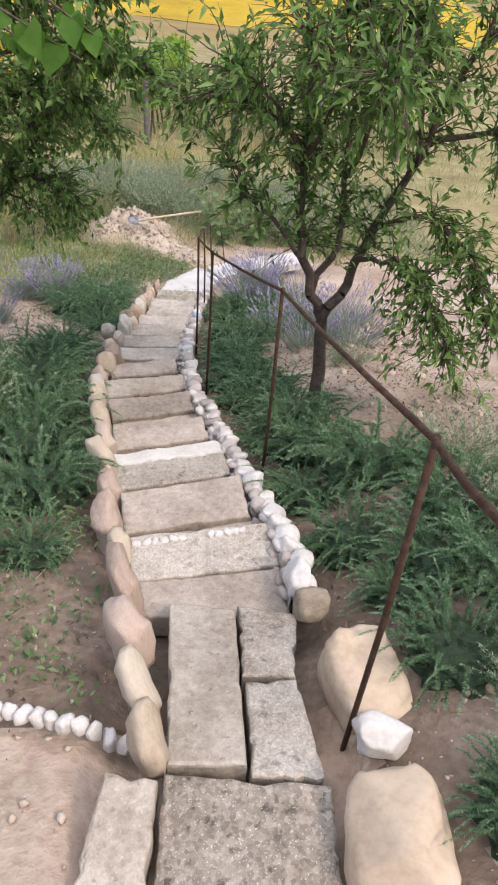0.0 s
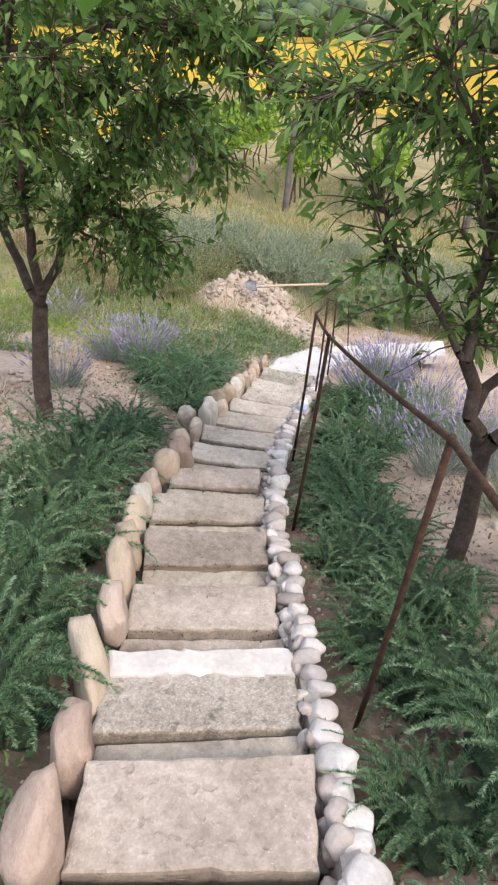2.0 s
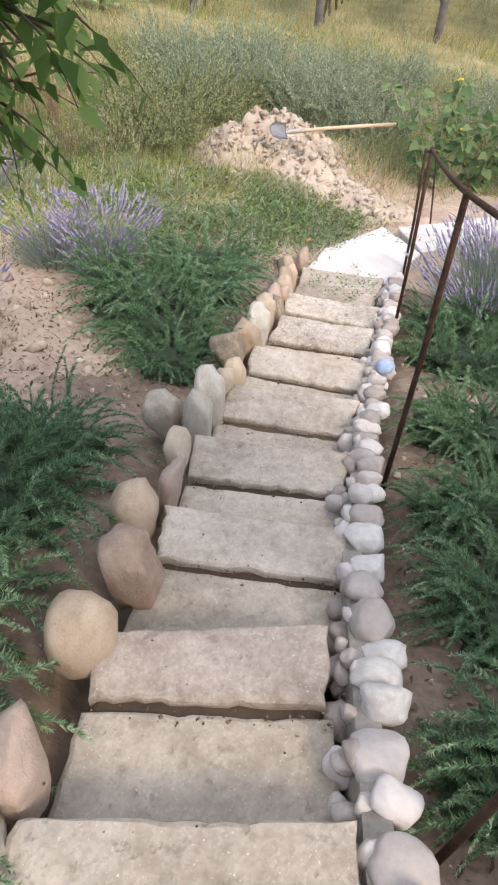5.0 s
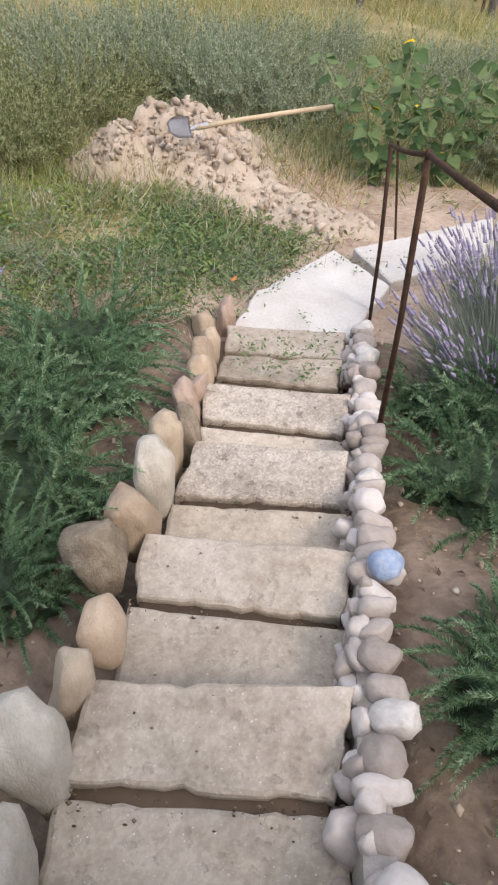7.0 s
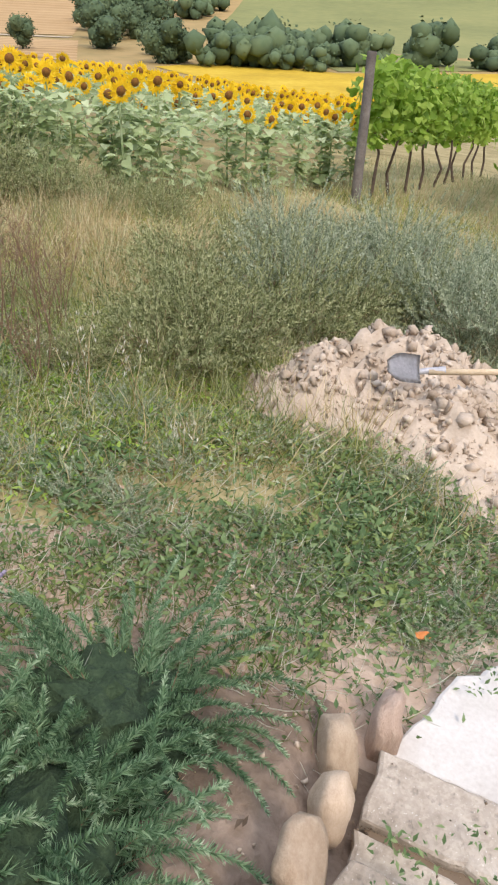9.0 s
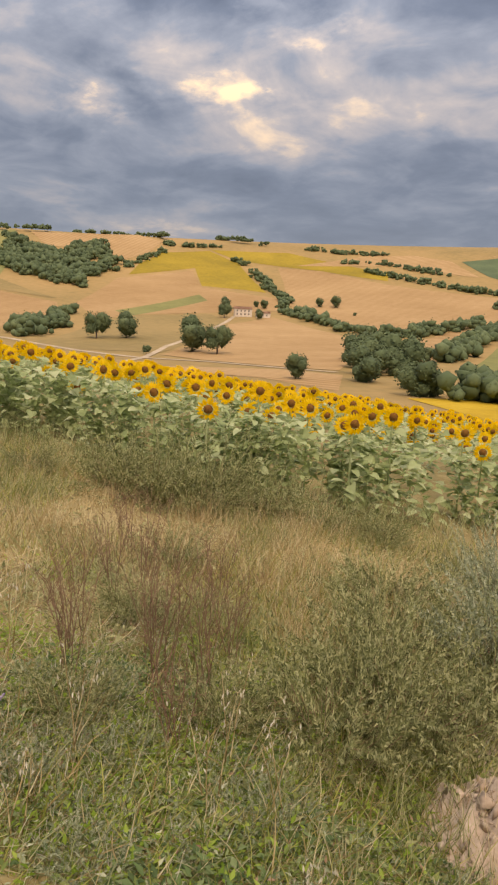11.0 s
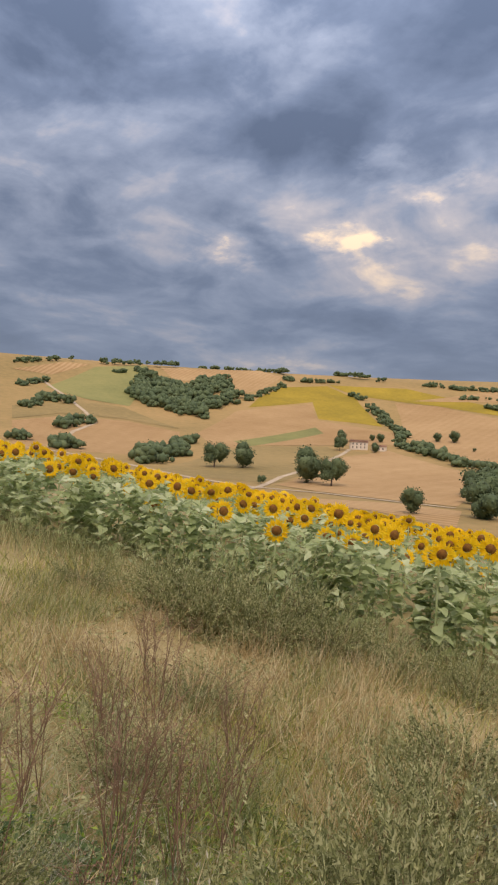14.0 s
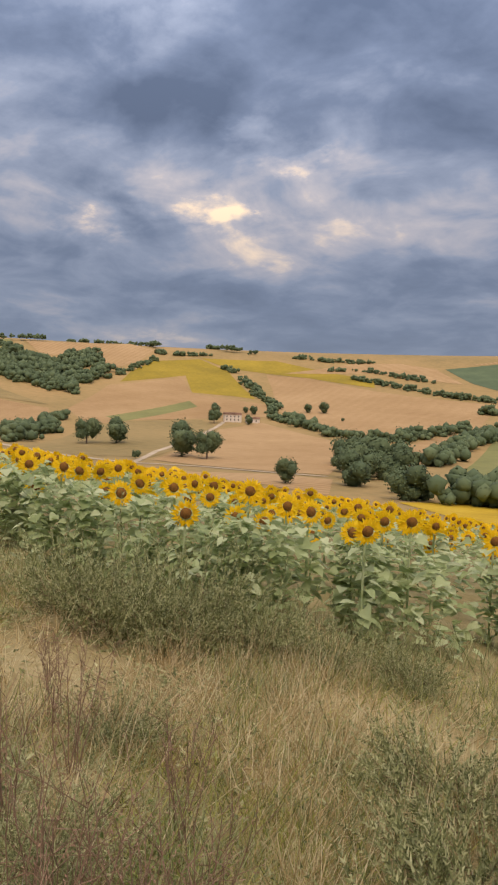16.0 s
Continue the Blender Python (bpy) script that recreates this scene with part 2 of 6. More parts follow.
M_TIP = mat("juniper_tip", [(0.19, 0.29, 0.16), (0.34, 0.46, 0.28), (0.50, 0.60, 0.42)], 2.2, 14, 0.75, 0, "island", 0.55, 0.35, spec=0.15)
M_WORM = mat("grey_weed", [(0.15, 0.19, 0.11), (0.33, 0.385, 0.24), (0.54, 0.58, 0.42)], 1.0, 10, 0.8, 0, "island", 0.7, 0.35)
M_PALE = mat("pale_grass", [(0.24, 0.27, 0.12), (0.42, 0.45, 0.235), (0.62, 0.63, 0.40)], 0.8, 6, 0.8, 0, "island", 0.7, 0.35)
M_CLOVER = mat("clover_green", [(0.06, 0.11, 0.04), (0.125, 0.205, 0.075), (0.27, 0.35, 0.16)], 1.6, 12, 0.7, 0, "island", 0.6, 0.35)
M_LITTER = mat("leaf_litter", [(0.06, 0.042, 0.028), (0.125, 0.088, 0.058), (0.25, 0.185, 0.125)], 4, 30, 0.9, 0, "island", 0.7)
M_BED = mat("planting_soil", [(0.10, 0.07, 0.048), (0.20, 0.145, 0.105), (0.36, 0.275, 0.21)], 1.8, 24, 0.95, 0.9, bdist=0.05)
# very dark green, standing for the shade inside the shrubs
M_SHADE = mat("shrub_inner_shade", [(0.020, 0.036, 0.018), (0.036, 0.062, 0.030), (0.07, 0.105, 0.052)], 22, 90, 0.95, 0.9, bdist=0.04)
M_LAWN = mat("turf_green", [(0.10, 0.15, 0.04), (0.19, 0.26, 0.075), (0.33, 0.39, 0.14)], 1.4, 9, 0.75, 0, "island", 0.6, 0.4)
M_WEED = mat("grey_green_weed", [(0.12, 0.14, 0.055), (0.285, 0.315, 0.135), (0.53, 0.54, 0.30)], 1.0, 10, 0.8, 0, "island", 0.8, 0.4)
M_GRASS = mat("green_grass", [(0.105, 0.13, 0.025), (0.285, 0.33, 0.07), (0.57, 0.56, 0.19)], 0.8, 6, 0.75, 0, "island", 0.8, 0.4)
M_STRAW = mat("dry_grass", [(0.30, 0.215, 0.09), (0.58, 0.455, 0.24), (0.82, 0.73, 0.48)], 0.8, 6, 0.8, 0, "island", 0.8, 0.35)
M_OAT = mat("oat_husk", [(0.55, 0.52, 0.40), (0.68, 0.66, 0.55), (0.76, 0.74, 0.64)], 3, 20, 0.7, 0, "island", 0.5, 0.2)
M_DOCK = mat("brown_stem", [(0.15, 0.09, 0.055), (0.26, 0.165, 0.105), (0.36, 0.245, 0.165)], 4, 30, 0.85, 0, "island", 0.5)
M_LAVLEAF = mat("lavender_leaf", [(0.16, 0.20, 0.155), (0.265, 0.315, 0.26), (0.38, 0.43, 0.36)], 3, 20, 0.8, 0, "island", 0.6, 0.2)
M_LAV = mat("lavender_flower", [(0.22, 0.185, 0.285), (0.31, 0.275, 0.375), (0.42, 0.38, 0.47)], 5, 40, 0.85, 0, "island", 0.6)
M_SFLEAF = mat("sunflower_leaf", [(0.25, 0.33, 0.15), (0.44, 0.53, 0.28), (0.62, 0.69, 0.45)], 1.5, 12, 0.7, 0, "island", 0.6, 0.45, spec=0.15)
M_PETAL = mat("sunflower_petal", [(0.80, 0.46, 0.005), (0.92, 0.60, 0.012), (0.95, 0.70, 0.04)], 6, 40, 0.6, 0, "island", 0.4, 0.25)
M_DISC = mat("sunflower_disc", [(0.08, 0.034, 0.010), (0.19, 0.085, 0.017), (0.38, 0.18, 0.03)], 12, 90, 0.9, 0.8)
M_VINE = mat("vine_leaf", [(0.14, 0.26, 0.03), (0.27, 0.42, 0.05), (0.42, 0.56, 0.12)], 1.2, 10, 0.55, 0, "island", 0.6, 0.5)
M_WOOD = mat("grey_timber", [(0.10, 0.085, 0.075), (0.17, 0.15, 0.135), (0.26, 0.235, 0.21)], 6, 60, 0.9, 0.5)
M_HANDLE = mat("ash_handle", [(0.42, 0.31, 0.19), (0.56, 0.44, 0.29), (0.66, 0.55, 0.39)], 6, 60, 0.6, 0.1)
M_STEEL = mat("worn_steel", [(0.30, 0.30, 0.31), (0.42, 0.42, 0.44), (0.55, 0.55, 0.57)], 9, 70, 0.55, 0.2, metal=0.25)
M_HILL = mat("hill_soil", [(0.20, 0.16, 0.06), (0.32, 0.225, 0.09), (0.43, 0.28, 0.12)], 0.006, 0.15, 0.95, 0)
M_STUB = [mat("stubble", [(0.27, 0.165, 0.066), (0.385, 0.25, 0.116), (0.50, 0.35, 0.18)], 0.012, 0.2, 0.95, 0, "object", 0.2, stripes=0.045, rot=r) for r in (0.4, 1.3, 2.2)]
M_FIELDG = mat("pasture", [(0.13, 0.145, 0.05), (0.21, 0.215, 0.075), (0.29, 0.27, 0.10)], 0.012, 0.2, 0.95, 0, "object", 0.2)
M_FALLOW = mat("fallow", [(0.18, 0.145, 0.055), (0.29, 0.215, 0.088), (0.40, 0.28, 0.12)], 0.010, 0.2, 0.95, 0, "object", 0.2)
M_YELLOW = mat("far_bloom", [(0.20, 0.155, 0.02), (0.30, 0.22, 0.022), (0.42, 0.30, 0.035)], 0.015, 0.25, 0.95, 0)
M_FARYEL = mat("far_sunflowers", [(0.31, 0.20, 0.014), (0.46, 0.305, 0.02), (0.56, 0.40, 0.045)], 0.05, 0.6, 0.95, 0)
M_FARTREE = mat("far_foliage", [(0.056, 0.088, 0.046), (0.088, 0.130, 0.064), (0.14, 0.185, 0.09)], 0.05, 0.5, 0.95, 0, "island", 0.35)
M_ROAD = mat("gravel_road", [(0.36, 0.285, 0.19), (0.45, 0.37, 0.26), (0.54, 0.46, 0.34)], 0.1, 1.5, 0.95, 0)
M_PLASTER = mat("plaster", [(0.55, 0.48, 0.40), (0.66, 0.59, 0.50), (0.74, 0.68, 0.6)], 0.8, 8, 0.9, 0.1)
M_TILE = mat("roof_tiles", [(0.26, 0.14, 0.09), (0.36, 0.21, 0.14), (0.45, 0.29, 0.20)], 1.5, 9, 0.9, 0.2)
M_DARK = mat("dark_opening", [(0.03, 0.03, 0.03), (0.045, 0.042, 0.04), (0.06, 0.055, 0.05)], 2, 20, 0.6, 0)
M_ORANGE = mat("orange_petal", [(0.55, 0.16, 0.04), (0.70, 0.24, 0.07), (0.8, 0.34, 0.12)], 8, 40, 0.7, 0)

rng = np.random.default_rng(7)


# ---- mesh tools ----
def mesh_np(name, verts, faces, material):
    """A mesh from arrays of points and of faces that all have the same number of corners."""
    verts, faces = np.asarray(verts, np.float32), np.asarray(faces, np.int32)
    me = bpy.data.meshes.new(name)
    k = faces.shape[1]
    me.vertices.add(len(verts))
    me.vertices.foreach_set("co", verts.ravel())
    me.loops.add(faces.size)
    me.loops.foreach_set("vertex_index", faces.ravel())
    me.polygons.add(len(faces))
    me.polygons.foreach_set("loop_start", np.arange(0, faces.size, k, dtype=np.int32))
    me.update(calc_edges=True)
    me.materials.append(material)
    return me


def part_np(name, verts, faces, material, parent=None, label="", smooth=False):
    me = mesh_np(name, verts, faces, material)
    if smooth:
        me.shade_smooth()
    ob = new(name, me)
    if parent:
        ob.parent = parent
    return tagged(ob, label)


def part(name, bm, material, parent=None, label="", smooth=False):
    me = bpy.data.meshes.new(name)
    bm.to_mesh(me)
    bm.free()
    me.materials.append(material)
    if smooth:
        me.shade_smooth()
    ob = new(name, me)
    if parent:
        ob.parent = parent
    return tagged(ob, label)


def piece(name, me, m, parent):
    """An object on a shared mesh, under its parent."""
    ob = new(name, me)
    ob.parent = parent
    ob.matrix_basis = m
    return ob


def thing(name, label, category, at=(0, 0, 0), group="", kind=""):
    ob = new(name)
    ob.location = at
    ob.empty_display_size = 0.1
    return tagged(ob, label, category, group, kind)


def unit(a):
    return a / np.maximum(np.linalg.norm(a, axis=-1, keepdims=True), 1e-9)


def scatter(tv, tf, at, along, up, size):
    """Copies of a small template (y along, z up) as one pair of arrays."""
    tv, tf = np.asarray(tv, float), np.asarray(tf, int)
    at, along, up = np.asarray(at, float), unit(np.asarray(along, float)), np.asarray(up, float)
    size = np.asarray(size, float)
    size = size[:, None] * np.ones(3) if size.ndim == 1 else size
    x = unit(np.cross(along, up))
    z = np.cross(x, along)
    v = at[:, None] + sum((size[:, k, None] * tv[:, k])[..., None] * axis[:, None] for k, axis in enumerate((x, along, z)))
    f = tf[None] + (np.arange(len(at)) * len(tv))[:, None, None]
    return v.reshape(-1, 3), f.reshape(-1, tf.shape[1])


def merge(pairs):
    vs, fs, n = [], [], 0
    for v, f in pairs:
        vs.append(v)
        fs.append(f + n)
        n += len(v)
    return np.concatenate(vs), np.concatenate(fs)


NEEDLE = ([(-0.5, 0, 0), (0.5, 0, 0), (0, 1, 0.1)], [(0, 1, 2)])
BLADE = ([(-0.5, 0, 0), (0.5, 0, 0), (-0.38, 0.5, 0.05), (0.38, 0.5, 0.05), (0, 1, 0.22)], [(0, 1, 3), (0, 3, 2), (2, 3, 4)])
LANCE = ([(0, 0, 0), (0.5, 0.38, 0.10), (0, 1, -0.10), (-0.5, 0.38, 0.10), (0, 0.42, -0.02)], [(0, 1, 4), (1, 2, 4), (2, 3, 4), (3, 0, 4)])
CHIP = ([(0, 0, 0), (0.5, 0.45, 0.08), (0, 1, 0), (-0.5, 0.45, 0.08)], [(0, 1, 2), (0, 2, 3)])
HEART = ([(0, 0, 0), (0.36, -0.12, 0.04), (0.52, 0.22, 0.08), (0.32, 0.62, 0.02), (0, 1, -0.16), (-0.32, 0.62, 0.02), (-0.52, 0.22, 0.08), (-0.36, -0.12, 0.04), (0, 0.4, -0.05)],
         [(0, 1, 8), (1, 2, 8), (2, 3, 8), (3, 4, 8), (4, 5, 8), (5, 6, 8), (6, 7, 8), (7, 0, 8)])


def tubes(segments, sides=6):
    """Tapered tubes from rows of (start, end, start radius, end radius), as arrays of quads."""
    a = np.array([s[0] for s in segments], float)
    b = np.array([s[1] for s in segments], float)
    ra = np.array([s[2] for s in segments], float)
    rb = np.array([s[3] for s in segments], float)
    d = unit(b - a)
    ref = np.where(np.abs(d[:, 2:3]) > 0.9, np.array([[1.0, 0, 0]]), np.array([[0, 0, 1.0]]))
    x = unit(np.cross(d, ref))
    y = np.cross(d, x)
    ang = np.arange(sides) * 2 * np.pi / sides
    ring = np.cos(ang)[None, :, None] * x[:, None] + np.sin(ang)[None, :, None] * y[:, None]
    v = np.concatenate([a[:, None] + ring * ra[:, None, None], b[:, None] + ring * rb[:, None, None]], axis=1)
    k = np.arange(sides)
    f = np.stack([k, (k + 1) % sides, (k + 1) % sides + sides, k + sides], axis=1)
    f = f[None] + (np.arange(len(a)) * 2 * sides)[:, None, None]
    return v.reshape(-1, 3), f.reshape(-1, 4)


def chain(points, r0, r1):
    n = len(points) - 1
    return [(points[i], points[i + 1], r0 + (r1 - r0) * i / n, r0 + (r1 - r0) * (i + 1) / n) for i in range(n)]


def pipe(points, radius, sides=8):
    """One continuous tube along a line of points, with closed ends."""
    p = np.array(points, float)
    d = unit(np.gradient(p, axis=0))
    ref = np.where(np.abs(d[:, 2:3]) > 0.9, np.array([[1.0, 0, 0]]), np.array([[0, 0, 1.0]]))
    x = unit(np.cross(d, ref))
    y = np.cross(d, x)
    a = np.arange(sides) * 2 * np.pi / sides
    ring = np.cos(a)[None, :, None] * x[:, None] + np.sin(a)[None, :, None] * y[:, None]
    v = np.concatenate([(p[:, None] + ring * radius).reshape(-1, 3), p[:1], p[-1:]])
    k, i = np.arange(sides), np.arange(len(p) - 1)[:, None]
    n = (k + 1) % sides
    f = np.stack([i * sides + k, i * sides + n, (i + 1) * sides + n, (i + 1) * sides + k], axis=-1).reshape(-1, 4)
    last = len(p) * sides
    f = np.concatenate([np.concatenate([f[:, [0, 1, 2]], f[:, [0, 2, 3]]]), np.stack([k, np.full(sides, last), n], axis=1), np.stack([k + last - sides, n + last - sides, np.full(sides, last + 1)], axis=1)])
    return v, f


def stone_mesh(name, material, seed, dims, rough=0.18, cuts=3, detail=2, block=1.0):
    """A boulder or pebble: a sphere bent by noise and cut by a few worn flats, about 1 across before its dims."""
    bm = bmesh.new()
    bmesh.ops.create_icosphere(bm, subdivisions=detail, radius=0.5)
    r = random.Random(seed)
    off = Vector((r.random() * 50, r.random() * 50, r.random() * 50))
    flats = [Vector((r.gauss(0, 1), r.gauss(0, 1), r.gauss(0, 1))).normalized() for _ in range(cuts)]
    for v in bm.verts:
        p = v.co.normalized()
        p = Vector([math.copysign(abs(c) ** block, c) for c in p]) * (1.0 if block == 1.0 else 0.82)
        d = 0.5 * (1 + rough * 1.6 * noise.noise(p * 1.3 + off) + rough * 0.6 * noise.noise(p * 3.5 + off) + rough * 0.25 * noise.noise(p * 8.0 + off))
        p = p * d
        for n in flats:
            over = p.dot(n) - 0.34
            if over > 0:
                p -= n * over * 0.9
        v.co = Vector((p.x * dims[0], p.y * dims[1], p.z * dims[2]))
    me = bpy.data.meshes.new(name)
    bm.to_mesh(me)
    bm.free()
    me.materials.append(material)
    me.shade_smooth()
    return me

# ---- ground ----
def smooth(a, b, v):
    t = np.clip((v - a) / (b - a), 0, 1)
    return t * t * (3 - 2 * t)


def ground_z(x, y):
    """The lie of the land: a garden slope, a meadow that falls away, a valley and the hills beyond."""
    x, y = np.asarray(x, float), np.asarray(y, float)
    s = -0.523 - 0.366 * np.maximum(y, -1.0)
    b = -3.95 - 0.15 * (np.minimum(y, 130) - 10) - 0.045 * (np.maximum(x, -16) + 1)
    h = np.maximum(0, 0.22 - np.abs(s - b)) / 0.22
    near = np.maximum(s, b) + h * h * 0.055
    near = near + 0.02 * np.sin(2.9 * x + 1.7 * np.sin(1.9 * y)) + 0.015 * np.sin(4.3 * y + 2.0 * np.sin(2.3 * x))
    near = near + 0.22 * smooth(0.2, 1.2, x) * smooth(9.0, 6.0, y)
    # the treads are let into the slope
    dip = smooth(0.56, 0.34, np.abs(x - np.interp(y, [1, 2.3, 3.9, 5, 7, 9.8], [0.1, -0.05, -0.46, -0.7, -0.85, -0.77]))) * smooth(10.0, 9.4, y)
    near = near - 0.12 * dip
    r = np.hypot(x + 1.8, y - 9.8)
    el = -5 + 10.5 * np.clip((r - 250) / 850, 0, 1) - np.maximum(0, r - 1100) * 0.004
    far = -2.1 + np.maximum(r, 250) * np.tan(np.radians(el))
    w = smooth(45, 250, r)
    return near * (1 - w) + far * w


def gz(x, y):
    return float(ground_z(x, y))


RINGS, SEGS = 165, 330
ring_r = np.concatenate([[0.0, 0.002], 0.25 * (3200 / 0.25) ** (np.arange(RINGS - 1) / (RINGS - 2))])
ang = np.arange(SEGS) * 2 * np.pi / SEGS
gx = -0.9 + ring_r[1:, None] * np.sin(ang)[None]
gy = 7.0 + ring_r[1:, None] * np.cos(ang)[None]
sheet = np.stack([gx, gy, ground_z(gx, gy)], axis=-1).reshape(-1, 3)
i, j = np.meshgrid(np.arange(RINGS - 1), np.arange(SEGS), indexing="ij")
quads = np.stack([i * SEGS + j, i * SEGS + (j + 1) % SEGS, (i + 1) * SEGS + (j + 1) % SEGS, (i + 1) * SEGS + j], axis=-1).reshape(-1, 4)[:, ::-1]
ground_me = mesh_np("ground", sheet, quads, M_SOIL)
ground_me.materials.append(M_HILL)
ground_me.materials.append(M_TURF)
ground_me.materials.append(M_BED)
mid = sheet[quads].mean(axis=1)
far_face = np.where(np.hypot(mid[:, 0], mid[:, 1] - 7) > 60, 1, np.where((mid[:, 1] > 12.3) | (mid[:, 1] + 0.5 * (-2.0 - mid[:, 0]) > 10.2) & (mid[:, 0] < -1.2) & (mid[:, 1] > 9.0), 2, 0)).astype(np.int32)
stair_line = np.interp(mid[:, 1], [1, 2.3, 3.9, 5, 7, 9.8], [0.1, -0.05, -0.46, -0.7, -0.85, -0.77])
wander = 0.18 * np.sin(3.1 * mid[:, 0] + 2.2 * mid[:, 1]) + 0.12 * np.sin(7.3 * mid[:, 1])
bed = (np.abs(mid[:, 0] - stair_line) < 1.05 + wander) & (mid[:, 1] > np.where(mid[:, 0] > 0.5, 0.2, 1.35)) & (mid[:, 1] < 9.6)
far_face[bed] = 3
ground_me.polygons.foreach_set("material_index", far_face)
ground_me.shade_smooth()
tagged(new("ground", ground_me), "bare tan earth falling away into a wide farmed valley", "ground", kind="structure")


# ---- far hillside: fields, woods, road, farmhouse ----
from mathutils.geometry import delaunay_2d_cdt


def field(name, corners, material, label, lift):
    """A field draped on the hillside, between its corners in plan."""
    c = np.array(corners, float)
    step = max(8.0, np.ptp(c, axis=0).max() / 14)
    xs, ys = np.meshgrid(np.arange(c[:, 0].min(), c[:, 0].max(), step), np.arange(c[:, 1].min(), c[:, 1].max(), step))
    edge = []
    for a, b in zip(c, np.roll(c, -1, axis=0)):
        n = max(1, int(np.hypot(*(b - a)) / step))
        edge += [a + (b - a) * k / n for k in range(n)]
    inner = [(x, y) for x, y in zip(xs.ravel(), ys.ravel())]
    pts = [Vector(p) for p in edge] + [Vector(p) for p in inner]
    ring = [(k, (k + 1) % len(edge)) for k in range(len(edge))]
    v, _, f, *_ = delaunay_2d_cdt(pts, ring, [], 1, 0.01)
    v = np.array([(p.x, p.y) for p in v])
    z = ground_z(v[:, 0], v[:, 1]) + lift * (0.03 + 0.00032 * np.hypot(v[:, 0], v[:, 1]))
    ob = part_np(name, np.column_stack([v, z]), [t for t in f if len(t) == 3], material)
    return tagged(ob, label, "field", "fields on the hillside", "structure")


FIELD_LOOK = {"stubble_field": (M_STUB[0], "harvested straw-coloured stubble field on the hillside"), "green_field": (M_FIELDG, "dull green pasture on the hillside"),
              "fallow_field": (M_FALLOW, "olive-brown fallow field on the hillside"), "flowering_field": (M_YELLOW, "olive-yellow flowering field high on the hillside"),
              "wooded_slope": (M_FARTREE, "dark wooded slope of a farther hill"), "sunflower_field_far": (M_FARYEL, "distant golden sunflower field in the valley")}
field("stubble_field", [(-661, 191), (-695, 252), (-660, 306), (-593, 327), (-529, 294), (-460, 226), (-483, 185), (-490, 167), (-505, 149)], M_STUB[0], FIELD_LOOK["stubble_field"][1], 0.8)
field("green_field", [(-863, 284), (-983, 394), (-983, 474), (-860, 413), (-748, 344), (-794, 309)], FIELD_LOOK["green_field"][0], FIELD_LOOK["green_field"][1], 1.0)
field("stubble_field", [(-967, 271), (-1011, 354), (-998, 391), (-936, 314)], M_STUB[2], FIELD_LOOK["stubble_field"][1], 1.1)
field("fallow_field", [(-749, 214), (-787, 299), (-741, 335), (-611, 337), (-674, 306), (-709, 253), (-673, 194)], FIELD_LOOK["fallow_field"][0], FIELD_LOOK["fallow_field"][1], 1.2)
field("stubble_field", [(-968, 490), (-909, 629), (-863, 639), (-815, 581), (-786, 512), (-866, 547), (-888, 473)], M_STUB[1], FIELD_LOOK["stubble_field"][1], 1.4)
field("flowering_field", [(-809, 600), (-788, 665), (-710, 649), (-559, 555), (-586, 547), (-627, 521), (-716, 582), (-716, 484), (-766, 533)], FIELD_LOOK["flowering_field"][0], FIELD_LOOK["flowering_field"][1], 0.8)
field("stubble_field", [(-586, 341), (-702, 459), (-705, 570), (-620, 515), (-528, 541), (-471, 485), (-492, 422), (-510, 354), (-492, 310)], M_STUB[0], FIELD_LOOK["stubble_field"][1], 1.0)
field("fallow_field", [(-486, 306), (-504, 350), (-486, 417), (-446, 401), (-308, 234), (-335, 201), (-374, 189), (-426, 247)], FIELD_LOOK["fallow_field"][0], FIELD_LOOK["fallow_field"][1], 1.1)
field("green_field", [(-535, 350), (-586, 484), (-553, 468), (-503, 344)], FIELD_LOOK["green_field"][0], FIELD_LOOK["green_field"][1], 1.2)
field("stubble_field", [(-296, 225), (-430, 388), (-447, 454), (-400, 439), (-337, 418), (-257, 331), (-198, 247), (-224, 236), (-265, 226)], M_STUB[0], FIELD_LOOK["stubble_field"][1], 1.4)
field("stubble_field", [(-662, 674), (-613, 705), (-508, 701), (-360, 715), (-300, 560), (-328, 458), (-374, 456), (-492, 521), (-594, 616)], M_STUB[1], FIELD_LOOK["stubble_field"][1], 0.8)
field("flowering_field", [(-792, 670), (-717, 750), (-549, 756), (-521, 718), (-613, 705), (-722, 660)], FIELD_LOOK["flowering_field"][0], FIELD_LOOK["flowering_field"][1], 1.0)
field("stubble_field", [(-237, 185), (-211, 223), (-180, 228), (-134, 170), (-176, 180), (-208, 168)], M_STUB[1], FIELD_LOOK["stubble_field"][1], 1.2)
field("green_field", [(-156, 268), (-270, 536), (-291, 708), (-60, 740), (0, 260), (-72, 194), (-89, 216), (-109, 225)], FIELD_LOOK["green_field"][0], FIELD_LOOK["green_field"][1], 1.4)
field("stubble_field", [(-274, 386), (-302, 494), (-305, 563), (-222, 372), (-204, 321), (-239, 346)], M_STUB[0], FIELD_LOOK["stubble_field"][1], 0.8)
field("wooded_slope", [(-518, 872), (-482, 926), (-420, 1010), (-150, 1080), (-130, 850), (-314, 774), (-367, 778), (-445, 815)], FIELD_LOOK["wooded_slope"][0], FIELD_LOOK["wooded_slope"][1], 1.0)
field("stubble_field", [(-510, 904), (-468, 975), (-442, 1058), (-200, 1120), (-200, 1080), (-423, 1016), (-485, 931)], M_STUB[2], FIELD_LOOK["stubble_field"][1], 1.1)
